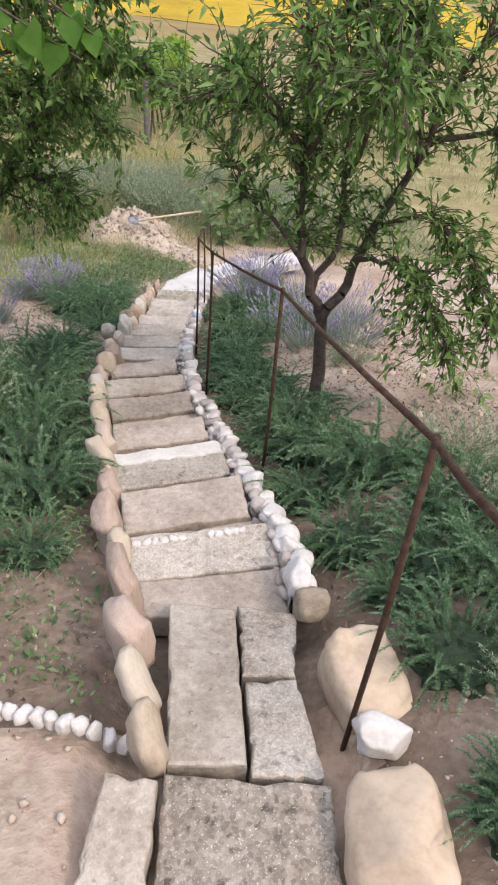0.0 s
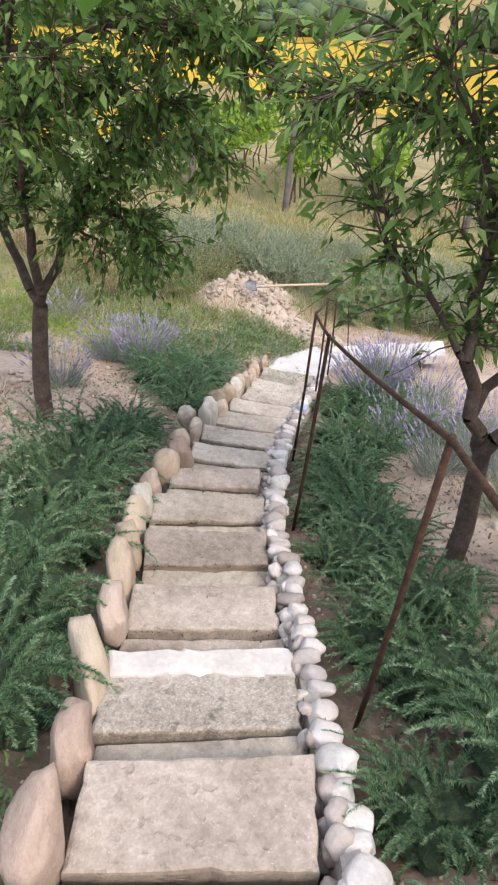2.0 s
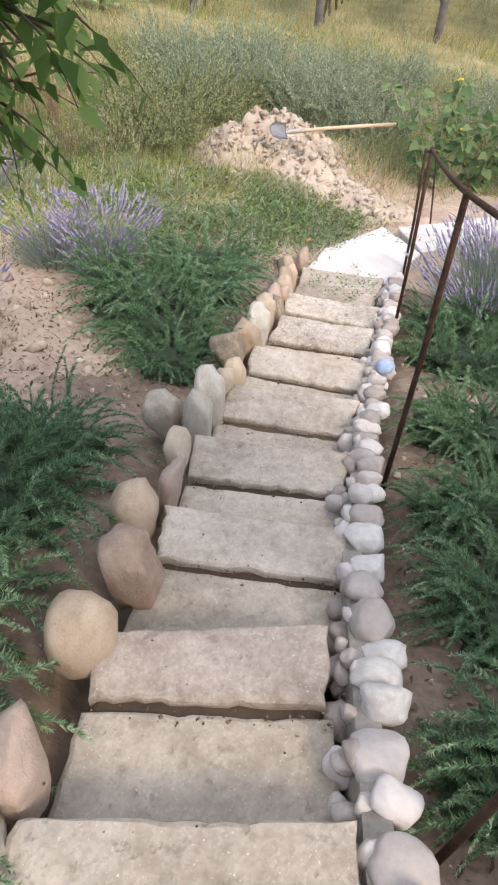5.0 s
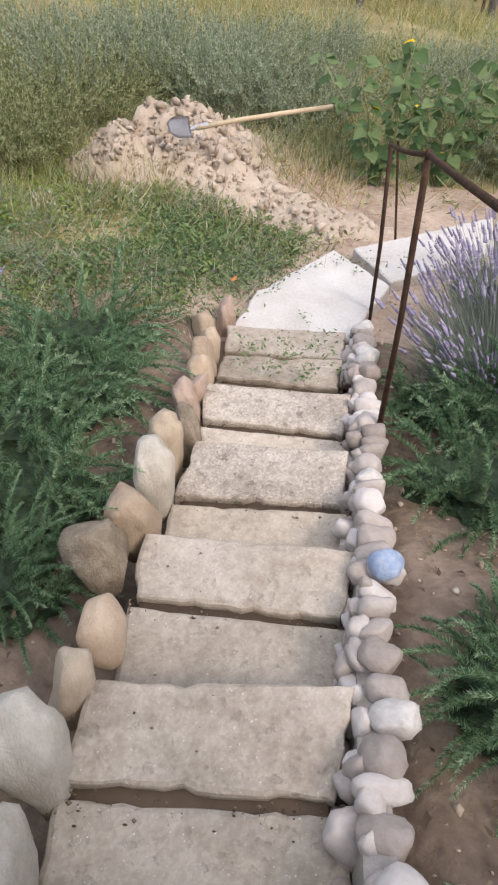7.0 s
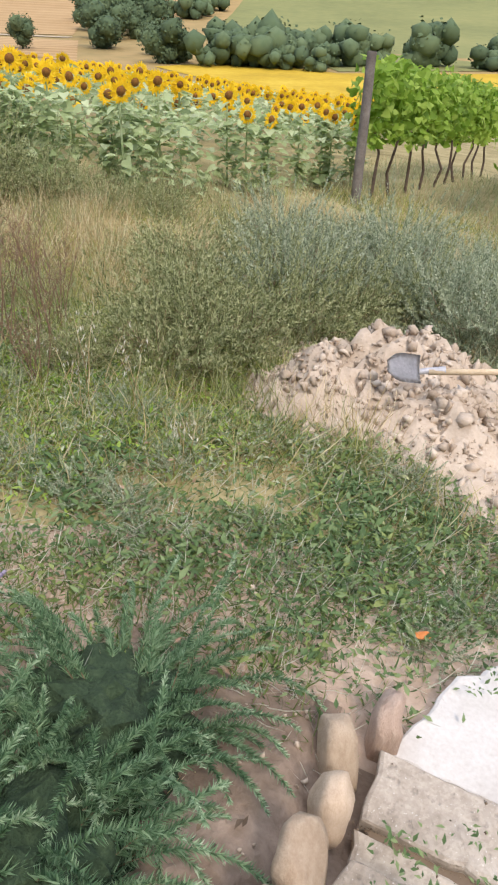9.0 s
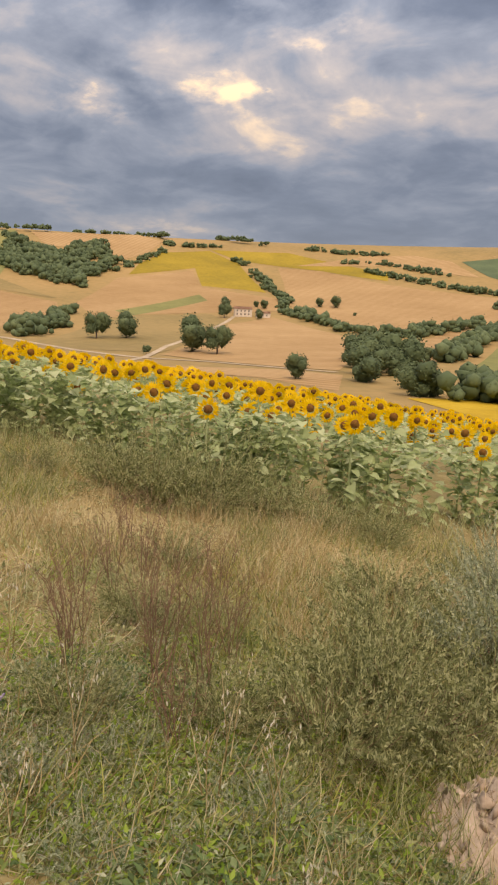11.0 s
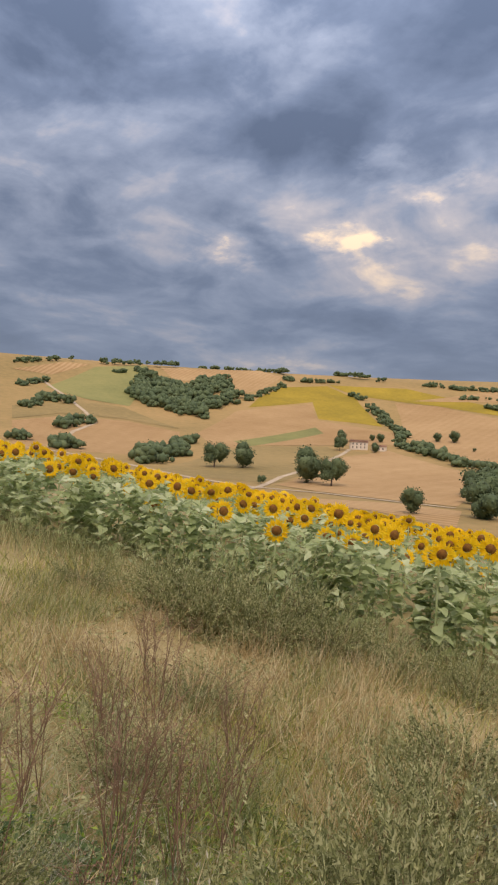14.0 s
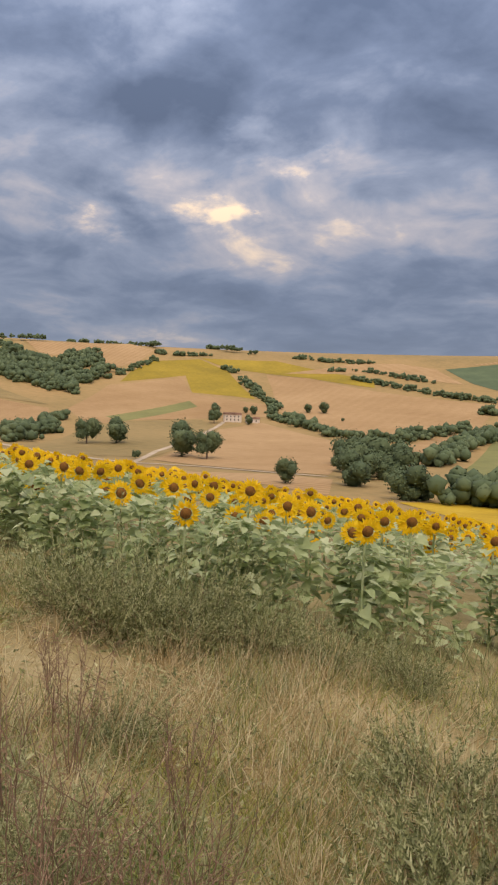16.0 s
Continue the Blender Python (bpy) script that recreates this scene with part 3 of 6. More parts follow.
field("stubble_field", [(-657, 701), (-631, 824), (-585, 864), (-528, 865), (-451, 805), (-576, 791)], M_STUB[0], FIELD_LOOK["stubble_field"][1], 1.2)
field("sunflower_field", [(-113, 174), (-102, 199), (-71, 190), (-49, 138), (-68, 144), (-94, 162)], FIELD_LOOK["sunflower_field_far"][0], FIELD_LOOK["sunflower_field_far"][1], 1.4)


field("sunflower_field", [(-71, 190), (-49, 138), (-5, 118), (45, 125), (45, 220), (-20, 232)], FIELD_LOOK["sunflower_field_far"][0], FIELD_LOOK["sunflower_field_far"][1], 0.9)


def crown_arrays(r, n):
    """A ragged crown about the origin, one metre in radius: lobes of small leaf clumps."""
    lobes = np.column_stack([r.normal(size=(7, 2)) * 0.34, r.uniform(-0.45, 0.45, 7)])
    k = r.integers(0, 7, n)
    d = unit(r.normal(size=(n, 3)))
    p = lobes[k] + d * (0.52 * r.uniform(0.6, 1.05, n))[:, None]
    bm = bmesh.new()
    bmesh.ops.create_icosphere(bm, subdivisions=2 if n > 1000 else 1, radius=0.50)
    ball = np.array([v.co for v in bm.verts])
    tri = np.array([[v.index for v in face.verts] for face in bm.faces])
    bm.free()
    cores = [(ball * r.uniform(0.80, 1.0) * (0.86 if n > 1000 else 1.0) * (1 + 0.16 * r.normal(size=(len(ball), 1))) + c, tri) for c in lobes]
    chips = scatter(CHIP[0], CHIP[1], p, unit(r.normal(size=(n, 3))), d + 0.01, (r.uniform(0.16, 0.30, n) * (0.42 if n > 1000 else 0.58))[:, None] * np.array([[1.0, 1.0, 1.0]]))
    return merge(cores + [chips])


far_rng = np.random.default_rng(3)
CROWNS = [crown_arrays(far_rng, 120) for _ in range(5)]
FINE_CROWNS = [crown_arrays(np.random.default_rng(50 + k), 1900) for k in range(3)]


def far_tree(x, y, h, label):
    t = thing("far_tree", label, "tree", (x, y, gz(x, y)), "trees on the hillside")
    v, f = tubes(chain([(0, 0, -0.5), (0, 0, h * 0.3), (h * 0.02, 0, h * 0.6)], h * 0.035, h * 0.015))
    part_np("trunk", v, f, M_BARK, t)
    cv, cf = FINE_CROWNS[int(far_rng.integers(0, 3))]
    part_np("crown", cv * np.array([h * 0.52, h * 0.52, h * 0.50]) + np.array([0, 0, h * 0.50]), cf, M_FARTREE, t)
    return t


def wood(name, spots, heights, label, pool=CROWNS):
    """A far wood or hedge: many crowns in one mesh."""
    pairs = []
    for (x0, y0), h0 in zip(spots, heights):
        # each tree with an undergrowth crown close by, so that the row closes up
        for x, y, h in ((x0, y0, h0), (x0 + far_rng.normal() * h0 * 0.45, y0 + far_rng.normal() * h0 * 0.45, h0 * far_rng.uniform(0.55, 0.85)))[: 1 if pool is FINE_CROWNS else 2]:
            v, f = pool[int(far_rng.integers(0, len(pool)))]
            a = far_rng.uniform(0, 6.28)
            c, s = math.cos(a), math.sin(a)
            q = np.column_stack([v[:, 0] * c - v[:, 1] * s, v[:, 0] * s + v[:, 1] * c, v[:, 2]])
            pairs.append((q * np.array([h * 0.62, h * 0.62, h * 0.55]) + np.array([x, y, gz(x, y) + h * 0.42]), f))
    v, f = merge(pairs)
    return tagged(part_np(name, v, f, M_FARTREE), label, "woodland", "", "stuff")


def along_line(points, n, spread):
    p = np.array(points, float)
    d = np.concatenate([[0], np.cumsum(np.hypot(*np.diff(p, axis=0).T))])
    s = np.sort(far_rng.uniform(0, d[-1], n))
    return np.column_stack([np.interp(s, d, p[:, 0]), np.interp(s, d, p[:, 1])]) + far_rng.normal(size=(n, 2)) * spread


def inside(points, corners):
    c = np.array(corners, float)
    x, y = points[:, 0], points[:, 1]
    hit = np.zeros(len(points), bool)
    for (x0, y0), (x1, y1) in zip(c, np.roll(c, -1, axis=0)):
        cross = ((y0 > y) != (y1 > y)) & (x < (x1 - x0) * (y - y0) / (y1 - y0 + 1e-9) + x0)
        hit ^= cross
    return hit


cs = [(-817, 376), (-945, 452), (-847, 452), (-884, 553), (-777, 506), (-717, 445), (-669, 395), (-697, 382), (-754, 365)]
spots = far_rng.uniform(np.min(cs, axis=0), np.max(cs, axis=0), (900, 2))
spots = spots[inside(spots, cs)][:230]
wood("wood", spots, far_rng.uniform(9, 15, len(spots)), "dense dark green wood on the hillside")
wood("hedgerow", along_line([(-416, 209), (-482, 252), (-498, 272), (-448, 250)], 33, 2.5), far_rng.uniform(5.9, 12.9, 33), "dark green hedgerow of trees between fields")
wood("hedgerow", along_line([(-529, 302), (-558, 326)], 7, 2.5), far_rng.uniform(5.9, 12.9, 7), "dark green hedgerow of trees between fields")
wood("hedgerow", along_line([(-737, 480), (-775, 539), (-809, 600)], 30, 2.5), far_rng.uniform(4.3, 9.4, 30), "dark green hedgerow of trees between fields")
wood("hedgerow", along_line([(-662, 635), (-593, 588), (-505, 527), (-442, 469)], 58, 2.5), far_rng.uniform(4.3, 9.4, 58), "dark green hedgerow of trees between fields")
wood("hedgerow", along_line([(-437, 479), (-398, 464), (-351, 440)], 19, 2.5), far_rng.uniform(5.9, 12.9, 19), "dark green hedgerow of trees between fields")
wood("hedgerow", along_line([(-618, 221), (-641, 241), (-653, 268)], 13, 2.5), far_rng.uniform(5.9, 12.9, 13), "dark green hedgerow of trees between fields")
wood("hedgerow", along_line([(-559, 163), (-540, 167)], 4, 2.5), far_rng.uniform(5.9, 12.9, 4), "dark green hedgerow of trees between fields")
wood("hedgerow", along_line([(-501, 183), (-511, 194)], 4, 2.5), far_rng.uniform(5.9, 12.9, 4), "dark green hedgerow of trees between fields")
wood("hedgerow", along_line([(-723, 651), (-694, 650)], 6, 2.5), far_rng.uniform(4.3, 9.4, 6), "dark green hedgerow of trees between fields")
wood("hedgerow", along_line([(-848, 628), (-818, 657), (-791, 699)], 19, 2.5), far_rng.uniform(4.3, 9.4, 19), "dark green hedgerow of trees between fields")
wood("hedgerow", along_line([(-764, 278), (-785, 260), (-746, 225)], 16, 2.5), far_rng.uniform(5.9, 12.9, 16), "dark green hedgerow of trees between fields")
wood("hedgerow", along_line([(-951, 407), (-938, 423)], 6, 2.5), far_rng.uniform(4.3, 9.4, 6), "dark green hedgerow of trees between fields")
wood("hedgerow", along_line([(-1007, 282), (-1024, 334), (-1031, 373)], 21, 2.5), far_rng.uniform(4.3, 9.4, 21), "dark green hedgerow of trees between fields")
wood("hedgerow", along_line([(-1012, 405), (-996, 461), (-977, 528)], 27, 2.5), far_rng.uniform(4.3, 9.4, 27), "dark green hedgerow of trees between fields")
wood("hedgerow", along_line([(-994, 567), (-937, 659), (-884, 664)], 34, 2.5), far_rng.uniform(4.3, 9.4, 34), "dark green hedgerow of trees between fields")
wood("hedgerow", along_line([(-871, 744), (-808, 746), (-771, 758)], 21, 2.5), far_rng.uniform(4.3, 9.4, 21), "dark green hedgerow of trees between fields")
wood("hedgerow", along_line([(-723, 779), (-669, 802), (-619, 834)], 24, 2.5), far_rng.uniform(4.3, 9.4, 24), "dark green hedgerow of trees between fields")
wood("hedgerow", along_line([(-869, 246), (-894, 294)], 12, 2.5), far_rng.uniform(4.3, 9.4, 12), "dark green hedgerow of trees between fields")
wood("hedgerow", along_line([(-860, 413), (-960, 450)], 22, 2.5), far_rng.uniform(4.3, 9.4, 22), "dark green hedgerow of trees between fields")
wood("hedgerow", along_line([(-346, 438), (-313, 439), (-308, 491), (-305, 563)], 33, 2.5), far_rng.uniform(5.9, 12.9, 33), "dark green hedgerow of trees between fields")
cs = [(-133, 171), (-271, 345), (-246, 335), (-189, 283), (-152, 248), (-126, 226), (-103, 186), (-111, 162)]
spots = far_rng.uniform(np.min(cs, axis=0), np.max(cs, axis=0), (900, 2))
spots = spots[inside(spots, cs)][:34]
spots = spots[::2]
wood("wood", spots, far_rng.uniform(8, 19, len(spots)), "dark green trees along the valley bottom", FINE_CROWNS)
wood("hedgerow", along_line([(-101, 188), (-100, 202), (-86, 192), (-79, 193)], 18, 2.5), far_rng.uniform(6.6, 14.4, 18), "dark green hedgerow of trees between fields")
wood("hedgerow", along_line([(-209, 346), (-252, 456), (-278, 552), (-263, 631)], 63, 2.5), far_rng.uniform(6.6, 14.4, 63), "dark green hedgerow of trees between fields")
wood("hedgerow", along_line([(-574, 743), (-494, 735), (-429, 728), (-341, 726)], 49, 2.5), far_rng.uniform(4.3, 9.4, 49), "dark green hedgerow of trees between fields")
wood("hedgerow", along_line([(-350, 660), (-327, 662)], 6, 2.5), far_rng.uniform(5.9, 12.9, 6), "dark green hedgerow of trees between fields")
wood("hedgerow", along_line([(-638, 757), (-579, 796), (-486, 791)], 34, 2.5), far_rng.uniform(4.3, 9.4, 34), "dark green hedgerow of trees between fields")
far_tree(-391, 245, 17.3, "round dark green tree standing alone in the fields")
far_tree(-388, 265, 18.5, "round dark green tree standing alone in the fields")
far_tree(-306, 253, 21.5, "round dark green tree standing alone in the fields")
far_tree(-290, 257, 16.2, "round dark green tree standing alone in the fields")
far_tree(-169, 189, 9.4, "round dark green tree standing alone in the fields")
far_tree(-464, 413, 12.8, "round dark green tree standing alone in the fields")
far_tree(-444, 435, 9.4, "round dark green tree standing alone in the fields")
far_tree(-489, 484, 9.0, "round dark green tree standing alone in the fields")
far_tree(-468, 538, 9.4, "round dark green tree standing alone in the fields")
far_tree(-456, 548, 12.0, "round dark green tree standing alone in the fields")
far_tree(-302, 220, 4.9, "round dark green tree standing alone in the fields")
far_tree(-504, 449, 12.7, "round dark green tree standing alone in the fields")
far_tree(-411, 522, 3.7, "round dark green tree standing alone in the fields")
far_tree(-500, 484, 6.5, "round dark green tree standing alone in the fields")

wood("hedgerow", along_line([(-85, 205), (-20, 245), (60, 240)], 26, 4), far_rng.uniform(8, 13, 26), "dark green hedgerow of trees between fields")


def road(points, width, label):
    p = np.array(points, float)
    d = np.concatenate([[0], np.cumsum(np.hypot(*np.diff(p, axis=0).T))])
    s = np.arange(0, d[-1], 6.0)
    c = np.column_stack([np.interp(s, d, p[:, 0]), np.interp(s, d, p[:, 1])])
    t = np.gradient(c, axis=0)
    n = unit(np.column_stack([-t[:, 1], t[:, 0]]))
    rows = [np.column_stack([c + n * o, ground_z(*(c + n * o).T) + 0.08 + 0.0005 * np.hypot(*c.T)]) for o in (-width / 2, width / 2)]
    v = np.concatenate(rows)
    k = np.arange(len(c) - 1)
    return tagged(part_np("road", v, np.stack([k, k + 1, k + 1 + len(c), k + len(c)], axis=1), M_ROAD), label, "road", "", "structure")


road([(-265, 182), (-285, 207), (-338, 259), (-392, 328), (-446, 401), (-467, 427)], 3.5, "pale gravel farm track climbing to the farmhouse")
road([(-508, 150), (-490, 167), (-460, 181), (-400, 194), (-329, 197), (-285, 203), (-254, 223), (-218, 231), (-191, 238)], 4.5, "pale country road along the foot of the hill")
road([(-501, 171), (-518, 183), (-600, 227), (-653, 268), (-718, 281), (-801, 291), (-901, 292)], 4.0, "pale gravel lane winding up the hillside")



def box(bm, x0, y0, z0, x1, y1, z1):
    m = bmesh.ops.create_cube(bm, size=1.0)["verts"]
    for v in m:
        v.co = Vector(((x0 + x1) / 2 + v.co.x * (x1 - x0), (y0 + y1) / 2 + v.co.y * (y1 - y0), (z0 + z1) / 2 + v.co.z * (z1 - z0)))
    return m


def farmhouse(x, y, turn, w, d, h, label):
    t = thing("farmhouse", label, "house", (x, y, gz(x, y)), "farm buildings")
    t.rotation_euler[2] = turn
    bm = bmesh.new()
    box(bm, -w / 2, -d / 2, -2, w / 2, d / 2, h)
    part("wall", bm, M_PLASTER, t)
    bm = bmesh.new()
    e = 0.5
    rows = [[bm.verts.new((sx * (w / 2 + e), -d / 2 - e, h - 0.1)), bm.verts.new((sx * (w / 2 + e), 0, h + d * 0.22)), bm.verts.new((sx * (w / 2 + e), d / 2 + e, h - 0.1))] for sx in (-1, 1)]
    for k in (0, 1):
        bm.faces.new((rows[0][k], rows[1][k], rows[1][k + 1], rows[0][k + 1]))
    bm.faces.new(rows[0])
    bm.faces.new(rows[1][::-1])
    bmesh.ops.solidify(bm, geom=bm.faces[:], thickness=0.25)
    part("roof", bm, M_TILE, t)
    for k in range(int(w // 3.5)):
        for z in (1.0, 3.8)[: 1 + (h > 5)]:
            bm = bmesh.new()
            wx = -w / 2 + 1.6 + k * 3.4
            box(bm, wx, -d / 2 - 0.06, z, wx + 1.0, -d / 2 + 0.2, z + 1.5)
            part("window", bm, M_DARK, t)
    return t


farmhouse(-466, 436, 0.95, 15, 9, 6.2, "pale plastered farmhouse with a tiled roof among trees")
farmhouse(-452, 447, 0.95, 12, 7, 3.6, "long low tiled farm shed beside the farmhouse")

# ---- stairway ----
def step_z(y):
    return -0.423 - 0.366 * y


def left_x(y):
    return float(np.interp(y, [0.3, 1.05, 2.05, 2.5, 3.9, 4.5, 4.8, 6.0, 7.0, 8.0, 9.6], [-0.16, -0.15, -0.38, -0.51, -0.81, -0.97, -1.02, -1.125, -1.135, -1.08, -1.10]))


def right_x(y):
    return float(np.interp(y, [0.3, 1.05, 2.26, 2.7, 3.9, 4.4, 5.0, 6.1, 7.0, 8.0, 9.7], [0.39, 0.38, 0.28, 0.20, -0.11, -0.24, -0.37, -0.51, -0.515, -0.475, -0.41]))


slab_rand = random.Random(11)


def rough_slab(name, corners, z, thick, material, parent, label="", chip=0.012, tilt=(0.0, 0.0), rise=0.006):
    """A cast slab with worn, chipped edges: near left, near right, far right, far left corners in plan."""
    bm = bmesh.new()
    off = Vector((slab_rand.random() * 90, slab_rand.random() * 90, 0))
    pts = []
    c = [Vector(p) for p in corners]
    for a, b in zip(c, c[1:] + c[:1]):
        n = max(3, int((b - a).length / 0.035))
        for k in range(n):
            pts.append(a.lerp(b, k / n))
    mid = sum(c, Vector((0, 0))) / len(c)
    rings = []
    for inset, dz in ((0.0, -thick), (0.0, -0.016), (0.004, -0.006), (0.016, 0.0)):
        row = []
        for p in pts:
            n3 = Vector((p.x * 9, p.y * 9, 0)) + off
            jag = chip * (0.45 * noise.noise(n3) + 0.8 * noise.noise(n3 * 2.9) + 0.6 * noise.noise(n3 * 6.1) + 1.2 * max(0, noise.noise(n3 * 0.8 + Vector((7, 3, 1))) - 0.25))
            d = (mid - p).normalized()
            q = p + d * (inset + max(0, jag) + 0.3 * jag)
            h = rise * noise.noise(Vector((q.x * 6, q.y * 6, 3)) + off) if dz > -0.01 else 0
            h += (q.x - mid.x) * tilt[0] + (q.y - mid.y) * tilt[1]
            row.append(bm.verts.new((q.x, q.y, z + dz + h)))
        rings.append(row)
    for r0, r1 in zip(rings, rings[1:]):
        for k in range(len(pts)):
            bm.faces.new((r0[k], r0[(k + 1) % len(pts)], r1[(k + 1) % len(pts)], r1[k]))
    top = bm.faces.new(rings[-1])
    bmesh.ops.triangulate(bm, faces=[top])
    return part(name, bm, material, parent, label)


stairs = thing("stairway", "worn concrete slab stairway descending a planted bank", "stairs", (0, 0, 0), kind="structure")


# head of the stairs: a rough block, a long smooth slab and two pitted ones
rough_slab("slab", [(-0.17, 0.30), (0.40, 0.28), (0.385, 0.995), (-0.15, 1.02)], step_z(1.0) + 0.005, 0.2, M_PEBBLY, stairs, "dark slab of exposed pebbly aggregate", 0.016, rise=0.012)
rough_slab("slab", [(-0.145, 1.05), (0.115, 1.06), (0.075, 1.86), (-0.215, 1.90)], step_z(1.47) + 0.02, 0.16, M_SLAB, stairs, tilt=(0, -0.33))
rough_slab("slab", [(0.13, 1.03), (0.375, 1.02), (0.31, 1.46), (0.115, 1.44)], step_z(1.25), 0.16, M_ROUGH, stairs, "", 0.02, tilt=(0, -0.3), rise=0.010)
rough_slab("slab", [(0.105, 1.49), (0.31, 1.49), (0.345, 1.86), (0.085, 1.90)], step_z(1.7) + 0.01, 0.16, M_ROUGH, stairs, "", 0.02, tilt=(0, -0.3), rise=0.010)
rough_slab("slab", [(-0.34, 1.86), (0.33, 1.90), (0.30, 2.20), (-0.40, 2.07)], step_z(2.0) - 0.02, 0.15, M_STAINED, stairs, tilt=(0, -0.12))
rough_slab("slab", [(-0.42, 2.10), (0.30, 2.24), (0.235, 2.56), (-0.475, 2.41)], step_z(2.24), 0.16, M_ROUGH, stairs, "", 0.018, tilt=(0, -0.12), rise=0.010)
rough_slab("tread", [(-0.475, 2.39), (0.25, 2.54), (0.19, 2.68), (-0.51, 2.51)], step_z(2.60) - 0.012, 0.16, M_STAINED, stairs, rise=0.008)
rough_slab("slab", [(-0.515, 2.53), (0.16, 2.70), (0.10, 3.05), (-0.575, 2.85)], step_z(2.62), 0.16, M_STAINED, stairs, tilt=(0, -0.05))
rough_slab("tread", [(-0.58, 2.84), (0.12, 3.03), (0.06, 3.22), (-0.62, 3.00)], step_z(3.1) - 0.012, 0.16, M_TREAD, stairs, tilt=(0, -0.05))
rough_slab("slab", [(-0.64, 3.02), (0.055, 3.24), (-0.03, 3.60), (-0.72, 3.38)], step_z(3.16) - 0.004, 0.16, M_ROUGH, stairs, "", 0.018, tilt=(0, -0.16), rise=0.012)
rough_slab("lime_crust", [(-0.695, 3.25), (-0.005, 3.47), (-0.03, 3.605), (-0.715, 3.385)], step_z(3.16) - 0.010, 0.06, M_WHITE, stairs, "thin lime-white crust along a step", 0.045, tilt=(0, -0.16), rise=0.016)
rough_slab("tread", [(-0.72, 3.36), (-0.02, 3.58), (-0.08, 3.78), (-0.745, 3.60)], step_z(3.70) - 0.012, 0.16, M_STAINED, stairs, rise=0.012)
# the lower flight: near left, near right, far right and far left corner of each slab
STEPS = [((-0.75, 3.64), (-0.10, 3.82), (-0.17, 4.07), (-0.80, 3.90)), ((-0.86, 4.22), (-0.24, 4.39), (-0.30, 4.64), (-0.95, 4.48)), ((-1.00, 4.74), (-0.35, 4.92), (-0.39, 5.14), (-1.06, 4.99)),
         ((-1.065, 5.32), (-0.47, 5.44), (-0.485, 5.67), (-1.12, 5.50)), ((-1.07, 5.875), (-0.47, 5.93), (-0.46, 6.15), (-1.105, 6.09)), ((-1.11, 6.37), (-0.505, 6.43), (-0.50, 6.66), (-1.14, 6.60)),
         ((-1.12, 6.90), (-0.535, 6.925), (-0.495, 7.18), (-1.115, 7.13)), ((-1.11, 7.465), (-0.51, 7.45), (-0.465, 7.685), (-1.12, 7.69)), ((-1.09, 7.98), (-0.48, 8.00), (-0.475, 8.26), (-1.05, 8.25)),
         ((-1.08, 8.55), (-0.475, 8.52), (-0.445, 8.775), (-1.10, 8.775)), ((-1.08, 9.00), (-0.49, 8.97), (-0.47, 9.185), (-1.07, 9.17)), ((-1.085, 9.335), (-0.455, 9.33), (-0.445, 9.56), (-1.10, 9.56))]
for k, (nl, nr, fr, fl) in enumerate(STEPS):
    last = k + 1 == len(STEPS)
    lean = slab_rand.uniform(-0.015, 0.015)
    near = (nl[1] + nr[1]) / 2
    m = M_PALESLAB if k == 4 else M_ROUGH if k in (8, 9) else M_STAINED if k in (0, 1, 3) else M_SLAB
    rough_slab("slab", [nl, nr, fr, fl], step_z(near) + 0.004, 0.15, m, stairs, "", 0.020, (lean, slab_rand.uniform(-0.03, 0.0)), 0.009)
    if last:
        break
    # the tread behind it ends at an open joint before the next slab
    gl, gr = STEPS[k + 1][0], STEPS[k + 1][1]
    z = step_z((gl[1] + gr[1]) / 2) - 0.010
    rough_slab("tread", [(fl[0] + 0.02, fl[1] - 0.05), (fr[0] + 0.02, fr[1] - 0.05), (gr[0] + 0.02, gr[1] - 0.020), (gl[0] - 0.005, gl[1] - 0.024)], z, 0.2, M_TREAD, stairs, "", 0.012, rise=0.008)
    # a dark strip closes the joint just below the top of the tread
    rough_slab("joint", [(gl[0] + 0.02, gl[1] - 0.045), (gr[0] - 0.01, gr[1] - 0.045), (gr[0] - 0.01, gr[1] + 0.04), (gl[0] + 0.02, gl[1] + 0.04)], z - 0.016, 0.12, M_LITTER, stairs, "dark strip set low in an open joint", 0.004)

# pale paving at the foot
paving = thing("paving", "pale stone paving slabs leading off from the foot of the stairs", "pavement", (0, 0, 0), kind="structure")
PZ = -3.90
rough_slab("paving_slab", [(-1.09, 9.585), (-0.43, 9.58), (-0.17, 10.12), (-0.52, 10.47), (-0.97, 9.98)], PZ, 0.12, M_PAVE, paving, chip=0.02)
rough_slab("paving_slab", [(-0.16, 10.20), (0.52, 10.62), (0.56, 11.05), (-0.40, 10.56)], PZ - 0.04, 0.12, M_PAVE, paving, chip=0.015)
rough_slab("paving_slab", [(0.55, 10.64), (1.25, 10.95), (1.22, 11.40), (0.59, 11.07)], PZ - 0.07, 0.12, M_PAVE, paving, chip=0.015)

# ---- stones along the stairs ----
ROCKS = [stone_mesh("rock", (M_ROCK, M_ROCKGREY, M_ROCK, M_ROCKPINK)[k % 4], k, (1, 1, 1), 0.24, 4, 3, 0.60) for k in range(8)]
EGGS = [stone_mesh("rock", M_BOULDER, 20 + k, (1, 1, 1), 0.14, 2, 3, 0.9) for k in range(2)]
PEBBLES = [stone_mesh("pebble", M_PEBBLE, 30 + k, (1, 1, 1), 0.16, 4, 3, 0.80) for k in range(8)]
